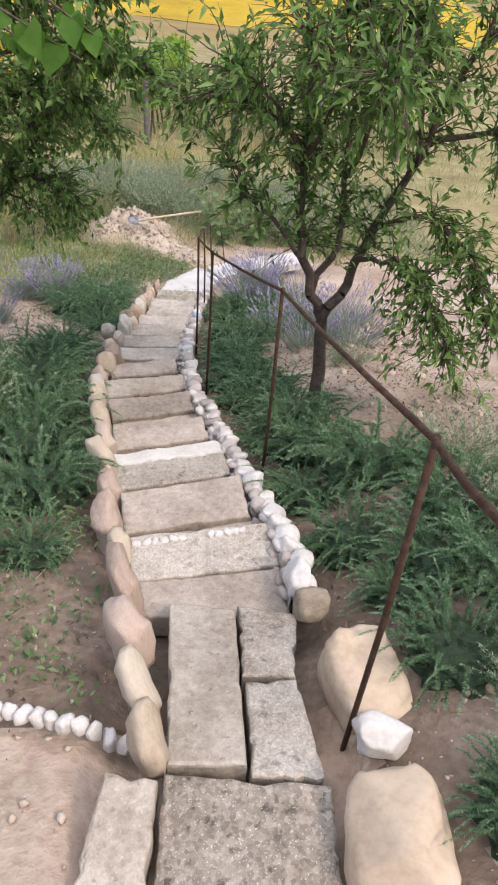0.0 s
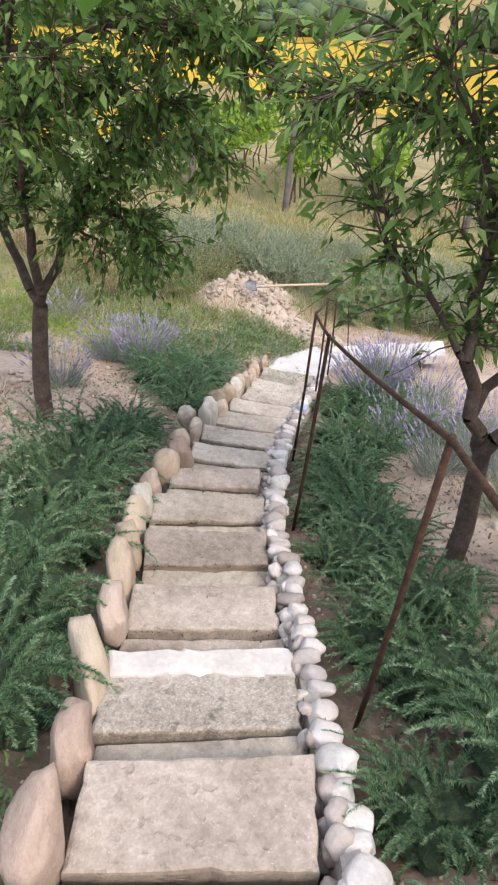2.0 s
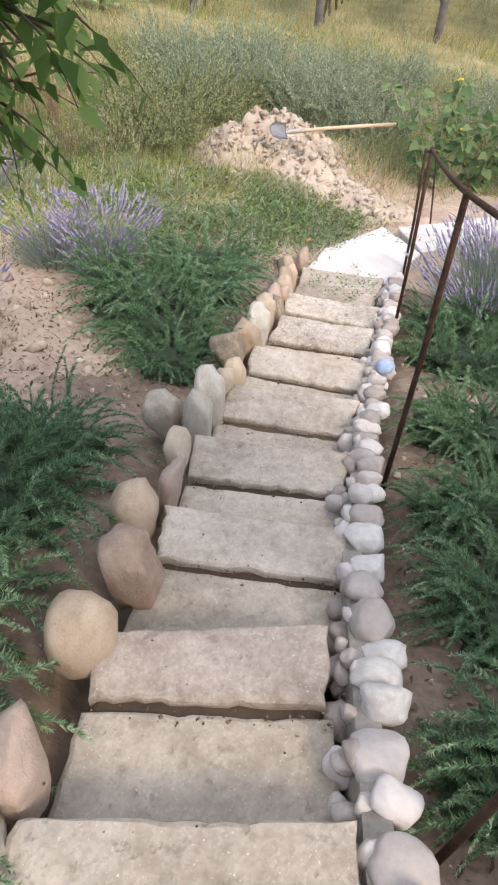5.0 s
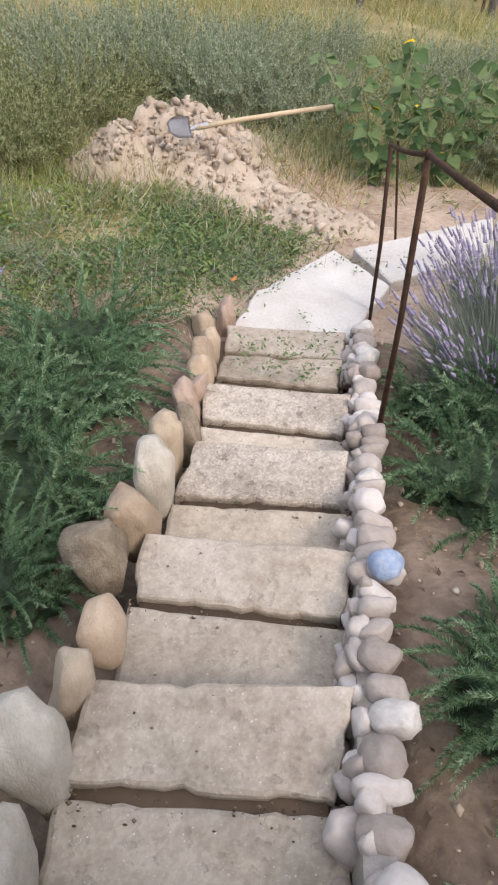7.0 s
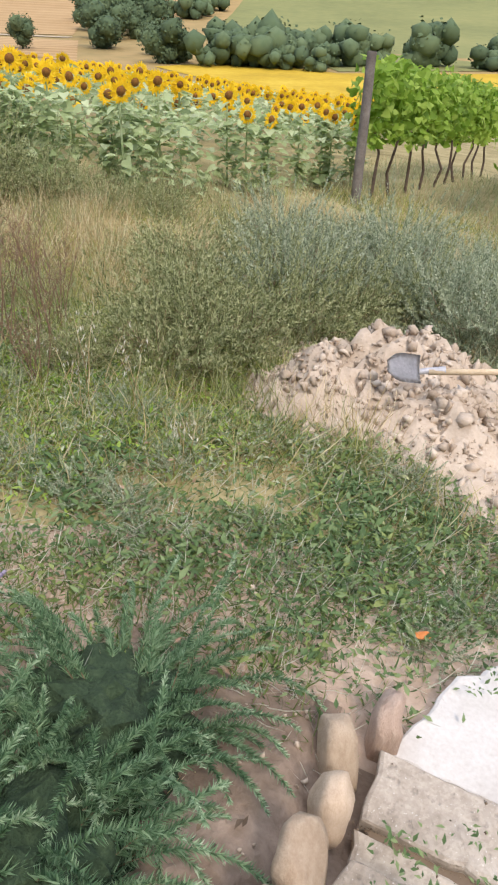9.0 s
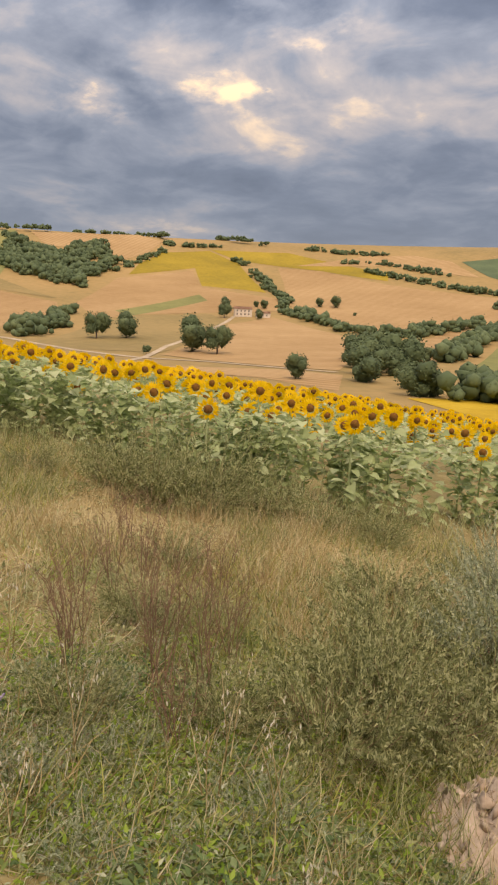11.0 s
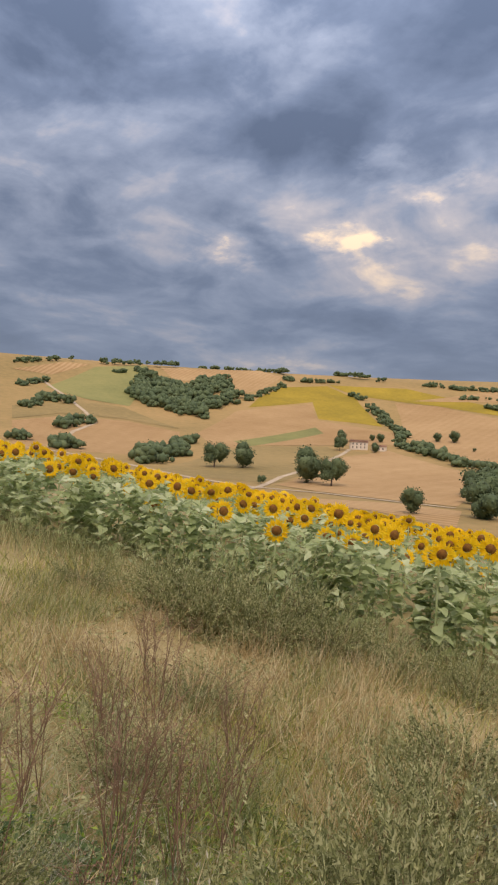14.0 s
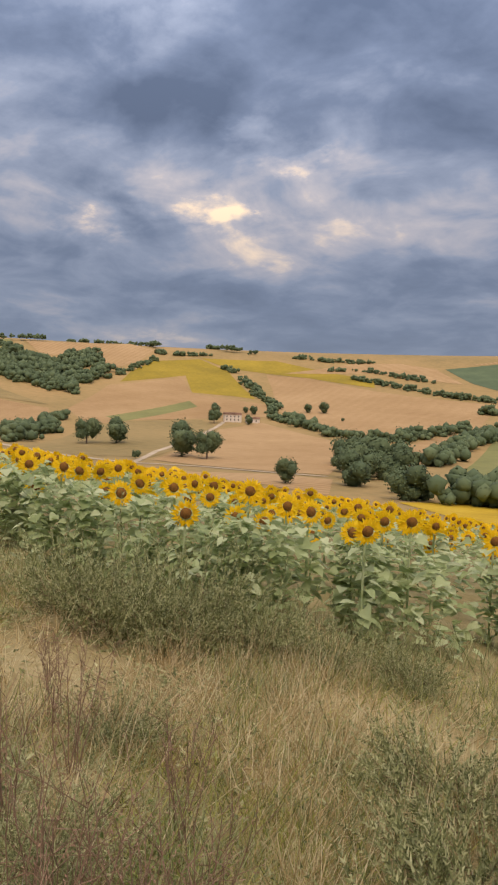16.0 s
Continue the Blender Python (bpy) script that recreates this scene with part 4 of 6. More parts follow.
WHITES = [stone_mesh("white_stone", M_WHITE, 60 + k, (1, 1, 1), 0.18, 4, 3, 0.76) for k in range(4)]
rock_rand = random.Random(5)
rock_edging = thing("rock_edging", "row of upright tan sandstone rocks edging the stairs", "edging", (0, 0, 0), kind="structure")


def rock(x, y, z, w, d, h, turn=None, lean=0.0, side=0.0, form=None):
    m = pose(x, y, z, lean, side, rock_rand.uniform(-25, 25) if turn is None else turn) @ Matrix.Diagonal((w, d, h, 1))
    piece("rock", form or ROCKS[rock_rand.randrange(8)], m, rock_edging)


# upper flight, placed one by one: along the stairs, width, length, height, and how far it stands out
for y, w, d, h, out in ((1.12, 0.15, 0.22, 0.34, 0.0), (1.37, 0.15, 0.26, 0.30, 0.02), (1.65, 0.20, 0.28, 0.34, 0.0), (1.99, 0.15, 0.40, 0.36, 0.02), (2.30, 0.13, 0.20, 0.24, 0.0),
                        (2.58, 0.20, 0.36, 0.32, 0.02), (2.90, 0.17, 0.30, 0.27, 0.0), (3.28, 0.17, 0.46, 0.31, 0.02), (3.66, 0.16, 0.30, 0.24, 0.0), (3.98, 0.17, 0.36, 0.30, 0.01),
                        (4.30, 0.17, 0.28, 0.25, 0.0), (4.58, 0.17, 0.28, 0.27, 0.0), (4.86, 0.17, 0.28, 0.27, 0.0), (5.10, 0.17, 0.24, 0.28, 0.02)):
    w *= 0.8
    rock(left_x(y) - w * 0.42 - out * 0.35, y, step_z(y) + h * 0.10, w * 1.2, d * 1.08, h * 1.0, rock_rand.uniform(-10, 10) + 22, rock_rand.uniform(-8, 8), rock_rand.uniform(-8, 8))
BROWNS = [stone_mesh("rock", M_ROCKDARK, 90 + k, (1, 1, 1), 0.22, 5, 3, 0.7) for k in range(2)]
# the lower stones one by one: eggs, a pink block, a thin blade, pale slabs on end, brown rocks, then a close tan row
for x, y, w, d, h, side, form in ((-1.15, 5.38, 0.19, 0.22, 0.31, 4, EGGS[0]), (-1.13, 5.66, 0.18, 0.20, 0.29, -6, ROCKS[3]), (-1.22, 5.94, 0.19, 0.23, 0.29, 5, EGGS[1]), (-1.14, 6.10, 0.09, 0.17, 0.34, 10, ROCKS[7]),
                                  (-1.20, 6.38, 0.11, 0.14, 0.22, 0, ROCKS[0]), (-1.18, 6.62, 0.14, 0.18, 0.36, 3, ROCKS[5]), (-1.34, 6.66, 0.17, 0.15, 0.25, -12, ROCKS[1]), (-1.18, 6.84, 0.15, 0.19, 0.36, -4, ROCKS[1]),
                                  (-1.17, 7.02, 0.12, 0.16, 0.26, 6, ROCKS[2]), (-1.16, 7.21, 0.14, 0.20, 0.23, -8, EGGS[1]), (-1.25, 7.50, 0.19, 0.24, 0.29, -10, BROWNS[0]), (-1.18, 7.66, 0.17, 0.20, 0.33, -6, ROCKS[4]),
                                  (-1.17, 7.91, 0.15, 0.22, 0.33, 0, ROCKS[1]), (-1.18, 8.10, 0.15, 0.17, 0.36, 4, ROCKS[6]), (-1.13, 8.27, 0.11, 0.20, 0.27, 8, BROWNS[1]), (-1.17, 8.50, 0.11, 0.17, 0.26, -8, ROCKS[3]),
                                  (-1.15, 8.62, 0.10, 0.15, 0.26, 10, ROCKS[7]), (-1.16, 8.80, 0.13, 0.17, 0.28, 0, EGGS[0]), (-1.17, 8.97, 0.13, 0.18, 0.27, -5, ROCKS[0]), (-1.18, 9.20, 0.13, 0.18, 0.27, 4, EGGS[1]),
                                  (-1.23, 9.39, 0.14, 0.18, 0.27, -6, ROCKS[2]), (-1.14, 9.55, 0.11, 0.19, 0.32, 6, ROCKS[3])):
    y += 0.10
    rock(x + 0.02, y, step_z(y) + h * 0.14, w * 1.12, d * 1.12, h * 1.12, rock_rand.uniform(-8, 22), rock_rand.uniform(-6, 6), side, form)

pebble_wall = thing("pebble_wall", "low mortared wall of stacked grey river pebbles beside the stairs", "wall", (0, 0, 0), kind="structure")
# mortar core under the pebbles
bm = bmesh.new()
rows = []
for k in range(60):
    y = 1.95 + k * 7.65 / 59
    x, z = right_x(y), step_z(y)
    rows.append([bm.verts.new(p) for p in ((x + 0.0, y, z - 0.25), (x + 0.02, y, z + 0.05), (x + 0.08, y, z + 0.075), (x + 0.13, y, z - 0.3))])
for r0, r1 in zip(rows, rows[1:]):
    for k in range(3):
        bm.faces.new((r0[k], r0[k + 1], r1[k + 1], r1[k]))
part("mortar", bm, M_MORTAR, pebble_wall)
y = 2.0
count = 0
while y < 9.68:
    big = 1.3 if y < 3.3 or 5.0 < y < 6.2 else 1.0
    x, z = right_x(y), step_z(y)
    size = rock_rand.uniform(0.065, 0.125) * big
    m = pose(x + 0.080 + rock_rand.uniform(-0.025, 0.02), y, z + 0.070 + rock_rand.uniform(-0.02, 0.03), rock_rand.uniform(-35, 5), rock_rand.uniform(-25, 25), rock_rand.uniform(-25, 25))
    pale = 1.0 if y < 3.0 else 0.55 if 5.0 < y < 6.2 else 0.12
    form = WHITES[rock_rand.randrange(4)] if rock_rand.random() < pale else PEBBLES[rock_rand.randrange(8)]
    piece("pebble", form, m @ Matrix.Diagonal((rock_rand.uniform(0.115, 0.155) * (1.15 if big > 1 else 1.0), size * 1.12, rock_rand.uniform(0.075, 0.12), 1)), pebble_wall)
    for row, dz in ((0.035, 0.055), (0.012, 0.0), (0.004, -0.06)):
        s = rock_rand.uniform(0.055, 0.115)
        m = pose(x + row + rock_rand.uniform(-0.018, 0.012), y + rock_rand.uniform(-0.03, 0.03), z + dz + rock_rand.uniform(-0.025, 0.025), rock_rand.uniform(-40, 40), rock_rand.uniform(30, 80), rock_rand.uniform(-40, 40))
        piece("pebble", PEBBLES[rock_rand.randrange(8)], m @ Matrix.Diagonal((s * 1.15, s * rock_rand.uniform(0.8, 1.2), s * 0.75, 1)), pebble_wall)
        count += 1
    y += size * 0.90
blue = stone_mesh("blue_stone", M_BLUE, 77, (1, 1, 1), 0.12, 1, 3)
piece("pebble", blue, pose(right_x(7.62) + 0.095, 7.60, step_z(7.62) + 0.125, -10, 5, 20) @ Matrix.Diagonal((0.105, 0.105, 0.09, 1)), pebble_wall)["label"] = "blue-grey stone"

# white pebbles bedded in the third slab
inlay = thing("pebble_inlay", "row of small white pebbles bedded in a concrete slab", "pebbles", (0, 0, 0), kind="structure")
for k, u in enumerate((0.06, 0.14, 0.20, 0.27, 0.34, 0.40, 0.62, 0.68, 0.75, 0.80, 0.86)):
    x = -0.46 + u * 0.66
    piece("pebble", WHITES[k % 4], pose(x, 2.345 + u * 0.15, step_z(2.24) - 0.008, 0, 0, k * 40) @ Matrix.Diagonal((0.062, 0.05, 0.05, 1)), inlay)


def boulder(x, y, z, w, d, h, turn, label, material=M_BOULDER, seed=0, block=0.72, hollow=0.0):
    me = stone_mesh("boulder", material, 100 + seed, (w, d, h), 0.13, 4, 4, block)
    for v in me.vertices:
        # a worn basin near the uphill edge of the top
        away = math.hypot((v.co.x - 0.02) / (w * 0.22), (v.co.y - d * 0.20) / (d * 0.16))
        if hollow and v.co.z > 0 and away < 1.3:
            v.co.z -= hollow * max(0.0, 1 - (away / 1.3) ** 2)
    ob = new("boulder", me)
    ob.matrix_world = pose(x, y, z, 0, 0, turn)
    return tagged(ob, label, "boulder", "boulders at the head of the stairs")


boulder(0.555, 0.80, -0.73, 0.36, 0.50, 0.40, 5, "smooth rounded tan boulder at the head of the stairs", seed=1)
boulder(0.575, 1.46, -0.98, 0.36, 0.52, 0.34, 12, "hollowed tan boulder beside the iron rail", seed=2, block=0.6, hollow=0.06)
boulder(0.575, 1.17, -0.80, 0.24, 0.16, 0.20, 0, "rough white-veined rock wedged between two boulders", M_WHITE, 3)
boulder(0.40, 1.88, -1.06, 0.20, 0.17, 0.22, 25, "greenish-brown rock ending the pebble wall", M_ROCKDARK, 4)
boulder(0.36, 2.04, -1.08, 0.15, 0.22, 0.24, 10, "white quartz rock at the top of the pebble wall", M_WHITE, 5)
rough_slab("side_slab", [(-0.40, 0.50), (-0.17, 0.50), (-0.165, 0.98), (-0.33, 1.00)], -0.735, 0.15, M_SLAB, None, "pale worn slab beside the head of the stairs", 0.02)["category"] = "slab"

# curved row of white stones round a sandy patch at the top
white_row = thing("stone_edging", "curved row of small white stones round a sandy patch", "edging", (0, 0, 0), kind="structure")
for k in range(13):
    a = k / 12
    x = -0.255 - 0.62 * a
    y = 1.19 + 0.02 * math.sin(a * 3) + 0.13 * a * a
    piece("white_stone", WHITES[k % 4], pose(x, y, gz(x, y) + 0.09, 0, 0, k * 50) @ Matrix.Diagonal((0.060 + 0.03 * (k % 3) / 2, 0.07, 0.085 + 0.03 * (k % 4) / 3, 1)), white_row)

# ---- iron rail ----
RODS = [(0.47, 1.20, 0.485), (0.268, 3.28, -0.305), (-0.15, 5.18, -1.045), (-0.335, 6.65, -1.62), (-0.36, 8.50, -2.32), (-0.33, 9.85, -2.92)]
FEET = [(0.47, 1.22), (0.25, 3.40), (-0.187, 5.16), (-0.355, 6.62), (-0.345, 8.48), (-0.29, 9.86)]
rail = thing("stair_rail", "thin rusty iron rail on slender rods beside the stairs", "railing", (0, 0, 0))
for (tx, ty, tz), (fx, fy) in zip(RODS, FEET):
    v, f = pipe([(fx, fy, step_z(fy) - 0.25), ((fx + tx) / 2 + 0.008, (fy + ty) / 2, (step_z(fy) + tz) / 2), (tx, ty, tz + 0.012)], 0.0108)
    part_np("rod", v, f, M_RUST, rail, smooth=True)
bar = [(0.455, 0.25, 0.875), (0.462, 0.796, 0.655)] + RODS + [(-0.26, 10.5, -3.12)]
fine = []
for a, b in zip(bar, bar[1:]):
    for k in range(4):
        fine.append(tuple(np.array(a) + (np.array(b) - np.array(a)) * k / 4 + np.array((0, 0, -0.012 * math.sin(math.pi * k / 4)))))
fine.append(bar[-1])
v, f = pipe(fine[:-4], 0.0095)
part_np("handrail", v, f, M_RUST, rail, smooth=True)
v, f = tubes(chain([(-0.10, 10.75, -4.05), (-0.20, 10.72, -3.30)], 0.008, 0.008), 8)
tagged(part_np("iron_stake", v, f, M_RUST, smooth=True), "thin rusty iron stake beside the paving", "stake")

# crumbs of earth and dead leaves caught in the joints
crumb_rand = np.random.default_rng(44)
bits = []
oct_v = np.array([(1, 0, 0), (-1, 0, 0), (0, 1, 0), (0, -1, 0), (0, 0, 1), (0, 0, -1)], float) * 0.5
oct_f = np.array([(0, 2, 4), (2, 1, 4), (1, 3, 4), (3, 0, 4), (2, 0, 5), (1, 2, 5), (3, 1, 5), (0, 3, 5)])
for nl, nr, fr, fl in STEPS:
    near, far = (nl[1] + nr[1]) / 2, (fl[1] + fr[1]) / 2
    for k in range(90):
        u = crumb_rand.random()
        u = u * u if crumb_rand.random() < 0.5 else 1 - u * u
        x = left_x(near) + u * (right_x(near) - left_x(near))
        y = nl[1] + u * (nr[1] - nl[1]) - abs(crumb_rand.normal()) * 0.03 - 0.004
        s = 0.003 + 0.009 * crumb_rand.random() ** 3
        w = oct_v * s * crumb_rand.uniform(0.5, 1.6, 3)
        bits.append((w + np.array([x, y, step_z(near) - 0.008 + s * 0.2]), oct_f))
    for k in range(16):
        x = left_x(near) + crumb_rand.random() * (right_x(near) - left_x(near))
        y = near + crumb_rand.random() * (far - near)
        s = 0.003 + 0.006 * crumb_rand.random() ** 2
        bits.append((oct_v * s * crumb_rand.uniform(0.5, 1.6, 3) + np.array([x, y, step_z(near) + 0.006]), oct_f))
tagged(part_np("step_litter", *merge(bits), M_LITTER), "crumbs of brown earth caught in the step joints", "litter", "", "stuff")

# ---- trees beside the stairs ----
def tree(name, base, limbs, leaf, leaf_size, n_leaf, trunk_r, label, seed, droop=0.25, twig=0.42, wide=0.32):
    """trunk: points from the ground up; limbs: lists of points that start on it. Twigs and leaves grow out of the limbs' outer parts."""
    r = np.random.default_rng(seed)
    t = thing(name, label, "tree", base[0])
    o = np.array(base[0], float)
    v, f = tubes(chain([tuple(np.array(p) - o) for p in base], trunk_r, trunk_r * 0.72), 10)
    part_np("trunk", v, f, M_BARK, t, smooth=True)
    starts, dirs = [], []
    for pts, r0, spread in limbs:
        pts = np.array(pts, float) - o
        fine = [pts[0]]
        for a, b in zip(pts, pts[1:]):
            for k in (1, 2, 3):
                fine.append(a + (b - a) * k / 3 + r.normal(size=3) * 0.018)
        v, f = tubes(chain([tuple(p) for p in fine], r0, r0 * 0.25), 7)
        part_np("limb", v, f, M_BARK, t, smooth=True)
        d = np.array(fine)
        n = max(8, int(len(d) * 7 * spread))
        s = r.uniform(0.30, 1.0, n) * (len(d) - 1)
        k = np.minimum(s.astype(int), len(d) - 2)
        p = d[k] + (d[k + 1] - d[k]) * (s - k)[:, None]
        along = unit(d[k + 1] - d[k])
        starts.append(p)
        dirs.append(unit(along * 0.5 + unit(r.normal(size=(n, 3))) * 0.9 + np.array([0, 0, 0.15])))
    p, d = np.concatenate(starts), np.concatenate(dirs)
    segs, nodes, node_dirs = [], [], []
    length = r.uniform(0.5, 1.25, len(p)) * twig
    for step in range(6):
        q = p + d * (length / 6)[:, None]
        for a, b in zip(p, q):
            segs.append((a, b, 0.0055 - step * 0.0008, 0.0048 - step * 0.0008))
        for u in (0.25, 0.75):
            nodes.append(p + (q - p) * u)
            node_dirs.append(d)
        p = q
        d = unit(d + r.normal(size=d.shape) * 0.16 + np.array([0, 0, -droop * 0.45]))
    v, f = tubes(segs, 4)
    part_np("branchwork", v, f, M_BARK, t)["kind"] = "stuff"
    nodes, node_dirs = np.concatenate(nodes), np.concatenate(node_dirs)
    k = r.integers(0, len(nodes), n_leaf)
    at = nodes[k] + r.normal(size=(n_leaf, 3)) * 0.012
    out = unit(node_dirs[k] * 0.7 + unit(r.normal(size=(n_leaf, 3))) * 0.8 + np.array([0, 0, -droop]))
    size = leaf_size * r.uniform(0.6, 1.2, n_leaf)
    v, f = scatter(LANCE[0], LANCE[1], at, out, unit(r.normal(size=(n_leaf, 3)) * 0.6 + np.array([0, 0, 1])), np.column_stack([size * wide, size, size]))
    part_np("crown", v, f, leaf, t)
    return t


B = (0.76, 4.92, -2.38)
tree("almond_tree", [B, (0.77, 4.93, -1.95), (0.74, 4.92, -1.62), (0.73, 4.92, -1.42)],
     [([(0.73, 4.92, -1.45), (0.62, 4.90, -1.20), (0.50, 4.88, -0.78), (0.46, 4.87, -0.2), (0.44, 4.9, 0.3), (0.38, 4.9, 0.9), (0.30, 5.0, 1.6)], 0.042, 1.3),
      ([(0.73, 4.92, -1.42), (0.88, 4.95, -1.15), (1.05, 5.0, -0.7), (1.25, 4.95, -0.1), (1.5, 4.9, 0.6), (1.7, 4.9, 1.4)], 0.045, 1.3),
      ([(0.62, 4.90, -1.20), (0.78, 5.0, -0.85), (0.80, 5.05, -0.35), (0.78, 5.1, 0.3), (0.9, 5.2, 1.1)], 0.03, 1.2),
      ([(0.55, 4.88, -0.95), (0.32, 4.82, -0.66), (0.12, 4.76, -0.42), (0.02, 4.74, -0.33), (-0.02, 4.72, -0.15)], 0.02, 0.45),
      ([(0.47, 4.87, -0.35), (0.30, 4.7, 0.10), (0.12, 4.5, 0.36), (-0.08, 4.3, 0.52)], 0.02, 0.8),
      ([(1.05, 5.0, -0.7), (1.35, 4.75, -0.45), (1.65, 4.5, -0.65), (1.85, 4.3, -1.05)], 0.024, 1.5),
      ([(1.25, 4.95, -0.1), (1.7, 4.9, 0.05), (2.1, 4.8, -0.25), (2.35, 4.8, -0.6)], 0.024, 1.3),
      ([(0.95, 4.97, -0.95), (1.15, 4.6, -0.75), (1.35, 4.3, -0.85), (1.5, 4.1, -1.2)], 0.02, 1.5),
      ([(0.80, 5.05, -0.35), (0.85, 4.6, 0.2), (0.80, 4.1, 0.55), (0.72, 3.7, 0.6)], 0.02, 1.2),
      ([(1.5, 4.9, 0.6), (1.6, 4.4, 0.75), (1.75, 3.9, 0.7)], 0.02, 1.2),
      ([(0.46, 4.87, -0.2), (0.65, 4.5, 0.4), (0.35, 4.1, 0.75)], 0.018, 1.1),
      ([(1.25, 4.95, -0.1), (1.12, 4.7, 0.35), (1.0, 4.45, 0.7), (0.9, 4.3, 0.8)], 0.018, 1.5),
      ([(1.5, 4.9, 0.6), (1.85, 4.7, 0.55), (2.2, 4.6, 0.35)], 0.018, 1.5),
      ([(0.44, 4.9, 0.3), (0.6, 4.6, 0.75), (0.8, 4.4, 0.95)], 0.016, 1.5),
      ([(0.45, 4.88, -0.1), (0.2, 4.95, 0.08), (-0.1, 5.05, 0.16), (-0.4, 5.15, 0.12)], 0.016, 1.3)],
     M_LEAF, 0.090, 11500, 0.062, "slender almond tree with drooping narrow green leaves beside the rail", 21)

B = (-2.48, 6.40, -2.95)
tree("plum_tree", [B, (-2.49, 6.42, -2.45), (-2.46, 6.44, -2.0), (-2.44, 6.45, -1.82)],
     [([(-2.44, 6.45, -1.82), (-2.25, 6.4, -1.4), (-2.0, 6.35, -0.95), (-1.75, 6.3, -0.55), (-1.5, 6.2, -0.35)], 0.04, 1.6),
      ([(-2.44, 6.45, -1.82), (-2.65, 6.5, -1.4), (-2.85, 6.5, -0.8), (-2.95, 6.5, -0.1), (-3.0, 6.5, 0.7)], 0.042, 1.6),
      ([(-2.42, 6.45, -1.75), (-2.4, 6.3, -1.2), (-2.3, 6.1, -0.5), (-2.25, 6.0, 0.3), (-2.2, 5.9, 1.0)], 0.04, 1.7),
      ([(-2.1, 6.36, -1.1), (-1.85, 6.3, -0.95), (-1.6, 6.2, -0.95), (-1.4, 6.1, -1.10)], 0.02, 1.3),
      ([(-2.0, 6.35, -0.95), (-1.7, 6.5, -0.6), (-1.35, 6.6, -0.5), (-1.05, 6.6, -0.6)], 0.02, 1.3),
      ([(-2.35, 6.2, -0.9), (-2.2, 5.9, -0.5), (-2.0, 5.6, -0.30), (-1.9, 5.4, -0.25)], 0.02, 1.4),
      ([(-2.7, 6.5, -1.2), (-2.9, 6.3, -0.8), (-3.1, 6.1, -0.65), (-3.2, 5.9, -0.7)], 0.02, 1.3),
      ([(-2.3, 6.1, -0.5), (-1.95, 5.7, -0.1), (-1.7, 5.4, 0.1)], 0.02, 1.3),
      ([(-2.25, 6.0, 0.3), (-1.85, 6.0, 0.5), (-1.4, 6.0, 0.4)], 0.02, 1.3),
      ([(-2.85, 6.5, -0.8), (-2.6, 6.9, -0.4), (-2.3, 7.1, -0.3)], 0.02, 1.2),
      ([(-2.25, 6.0, 0.3), (-1.75, 5.8, 0.62), (-1.25, 5.6, 0.70), (-0.85, 5.5, 0.62)], 0.022, 1.5),
      ([(-2.2, 5.9, 0.6), (-1.6, 6.2, 0.95), (-1.0, 6.3, 1.0), (-0.6, 6.3, 0.9)], 0.022, 1.4),
      ([(-2.25, 6.0, 0.0), (-1.9, 5.6, 0.5), (-1.6, 5.2, 0.75)], 0.02, 1.3),
      ([(-2.25, 6.0, 0.0), (-1.7, 5.8, 0.15), (-1.2, 5.65, 0.26), (-0.85, 5.5, 0.24), (-0.55, 5.4, 0.12)], 0.022, 1.7),
      ([(-2.3, 6.1, -0.5), (-1.9, 5.95, -0.22), (-1.5, 5.8, -0.10), (-1.1, 5.7, -0.15)], 0.02, 1.5),
      ([(-2.1, 6.36, -1.1), (-1.95, 6.45, -1.25), (-1.8, 6.5, -1.4), (-1.68, 6.55, -1.55)], 0.014, 0.3)],
     M_LEAF, 0.080, 13500, 0.075, "small leafy plum tree with a straight grey-brown trunk", 22, 0.3, wide=0.46)


def broad_branch(pts, leaves, label):
    """The end of a broad-leaved branch that hangs in from a tree beside the head of the stairs."""
    r = np.random.default_rng(9)
    t = thing("mulberry_tree", label, "tree", (-3.4, 4.6, gz(-3.4, 4.6)))
    o = np.array(t.location)
    v, f = tubes(chain([(0, 0, -0.2), (0.05, 0.02, 1.0), (0.03, 0.05, 2.0), (0.06, 0.03, 2.9)], 0.07, 0.04), 9)
    part_np("trunk", v, f, M_BARK, t, smooth=True)
    at, out = [], []
    for p in pts:
        q = [np.array(a) - o for a in p]
        v, f = tubes(chain([tuple(a) for a in q], 0.014, 0.004), 6)
        part_np("limb", v, f, M_BARK, t, smooth=True)
        for k in range(leaves):
            u = r.uniform(0.55, 1.0) * (len(q) - 1)
            i = min(int(u), len(q) - 2)
            at.append(q[i] + (q[i + 1] - q[i]) * (u - i))
            out.append((r.normal() * 0.5, r.normal() * 0.5, -1.0))
    size = r.uniform(0.11, 0.18, len(at))
    v, f = scatter(HEART[0], HEART[1], at, out, unit(r.normal(size=(len(at), 3)) * 0.35 + np.array([0, -1, 0.3])), np.column_stack([size, size, size]))
    part_np("crown", v, f, M_BROAD, t)


broad_branch([[(-3.35, 4.62, 0.6), (-2.3, 4.5, 0.9), (-1.45, 4.35, 0.72), (-1.10, 4.32, 0.50)], [(-3.35, 4.62, 0.7), (-2.2, 4.4, 0.95), (-1.3, 4.25, 0.74), (-0.85, 4.28, 0.48)],
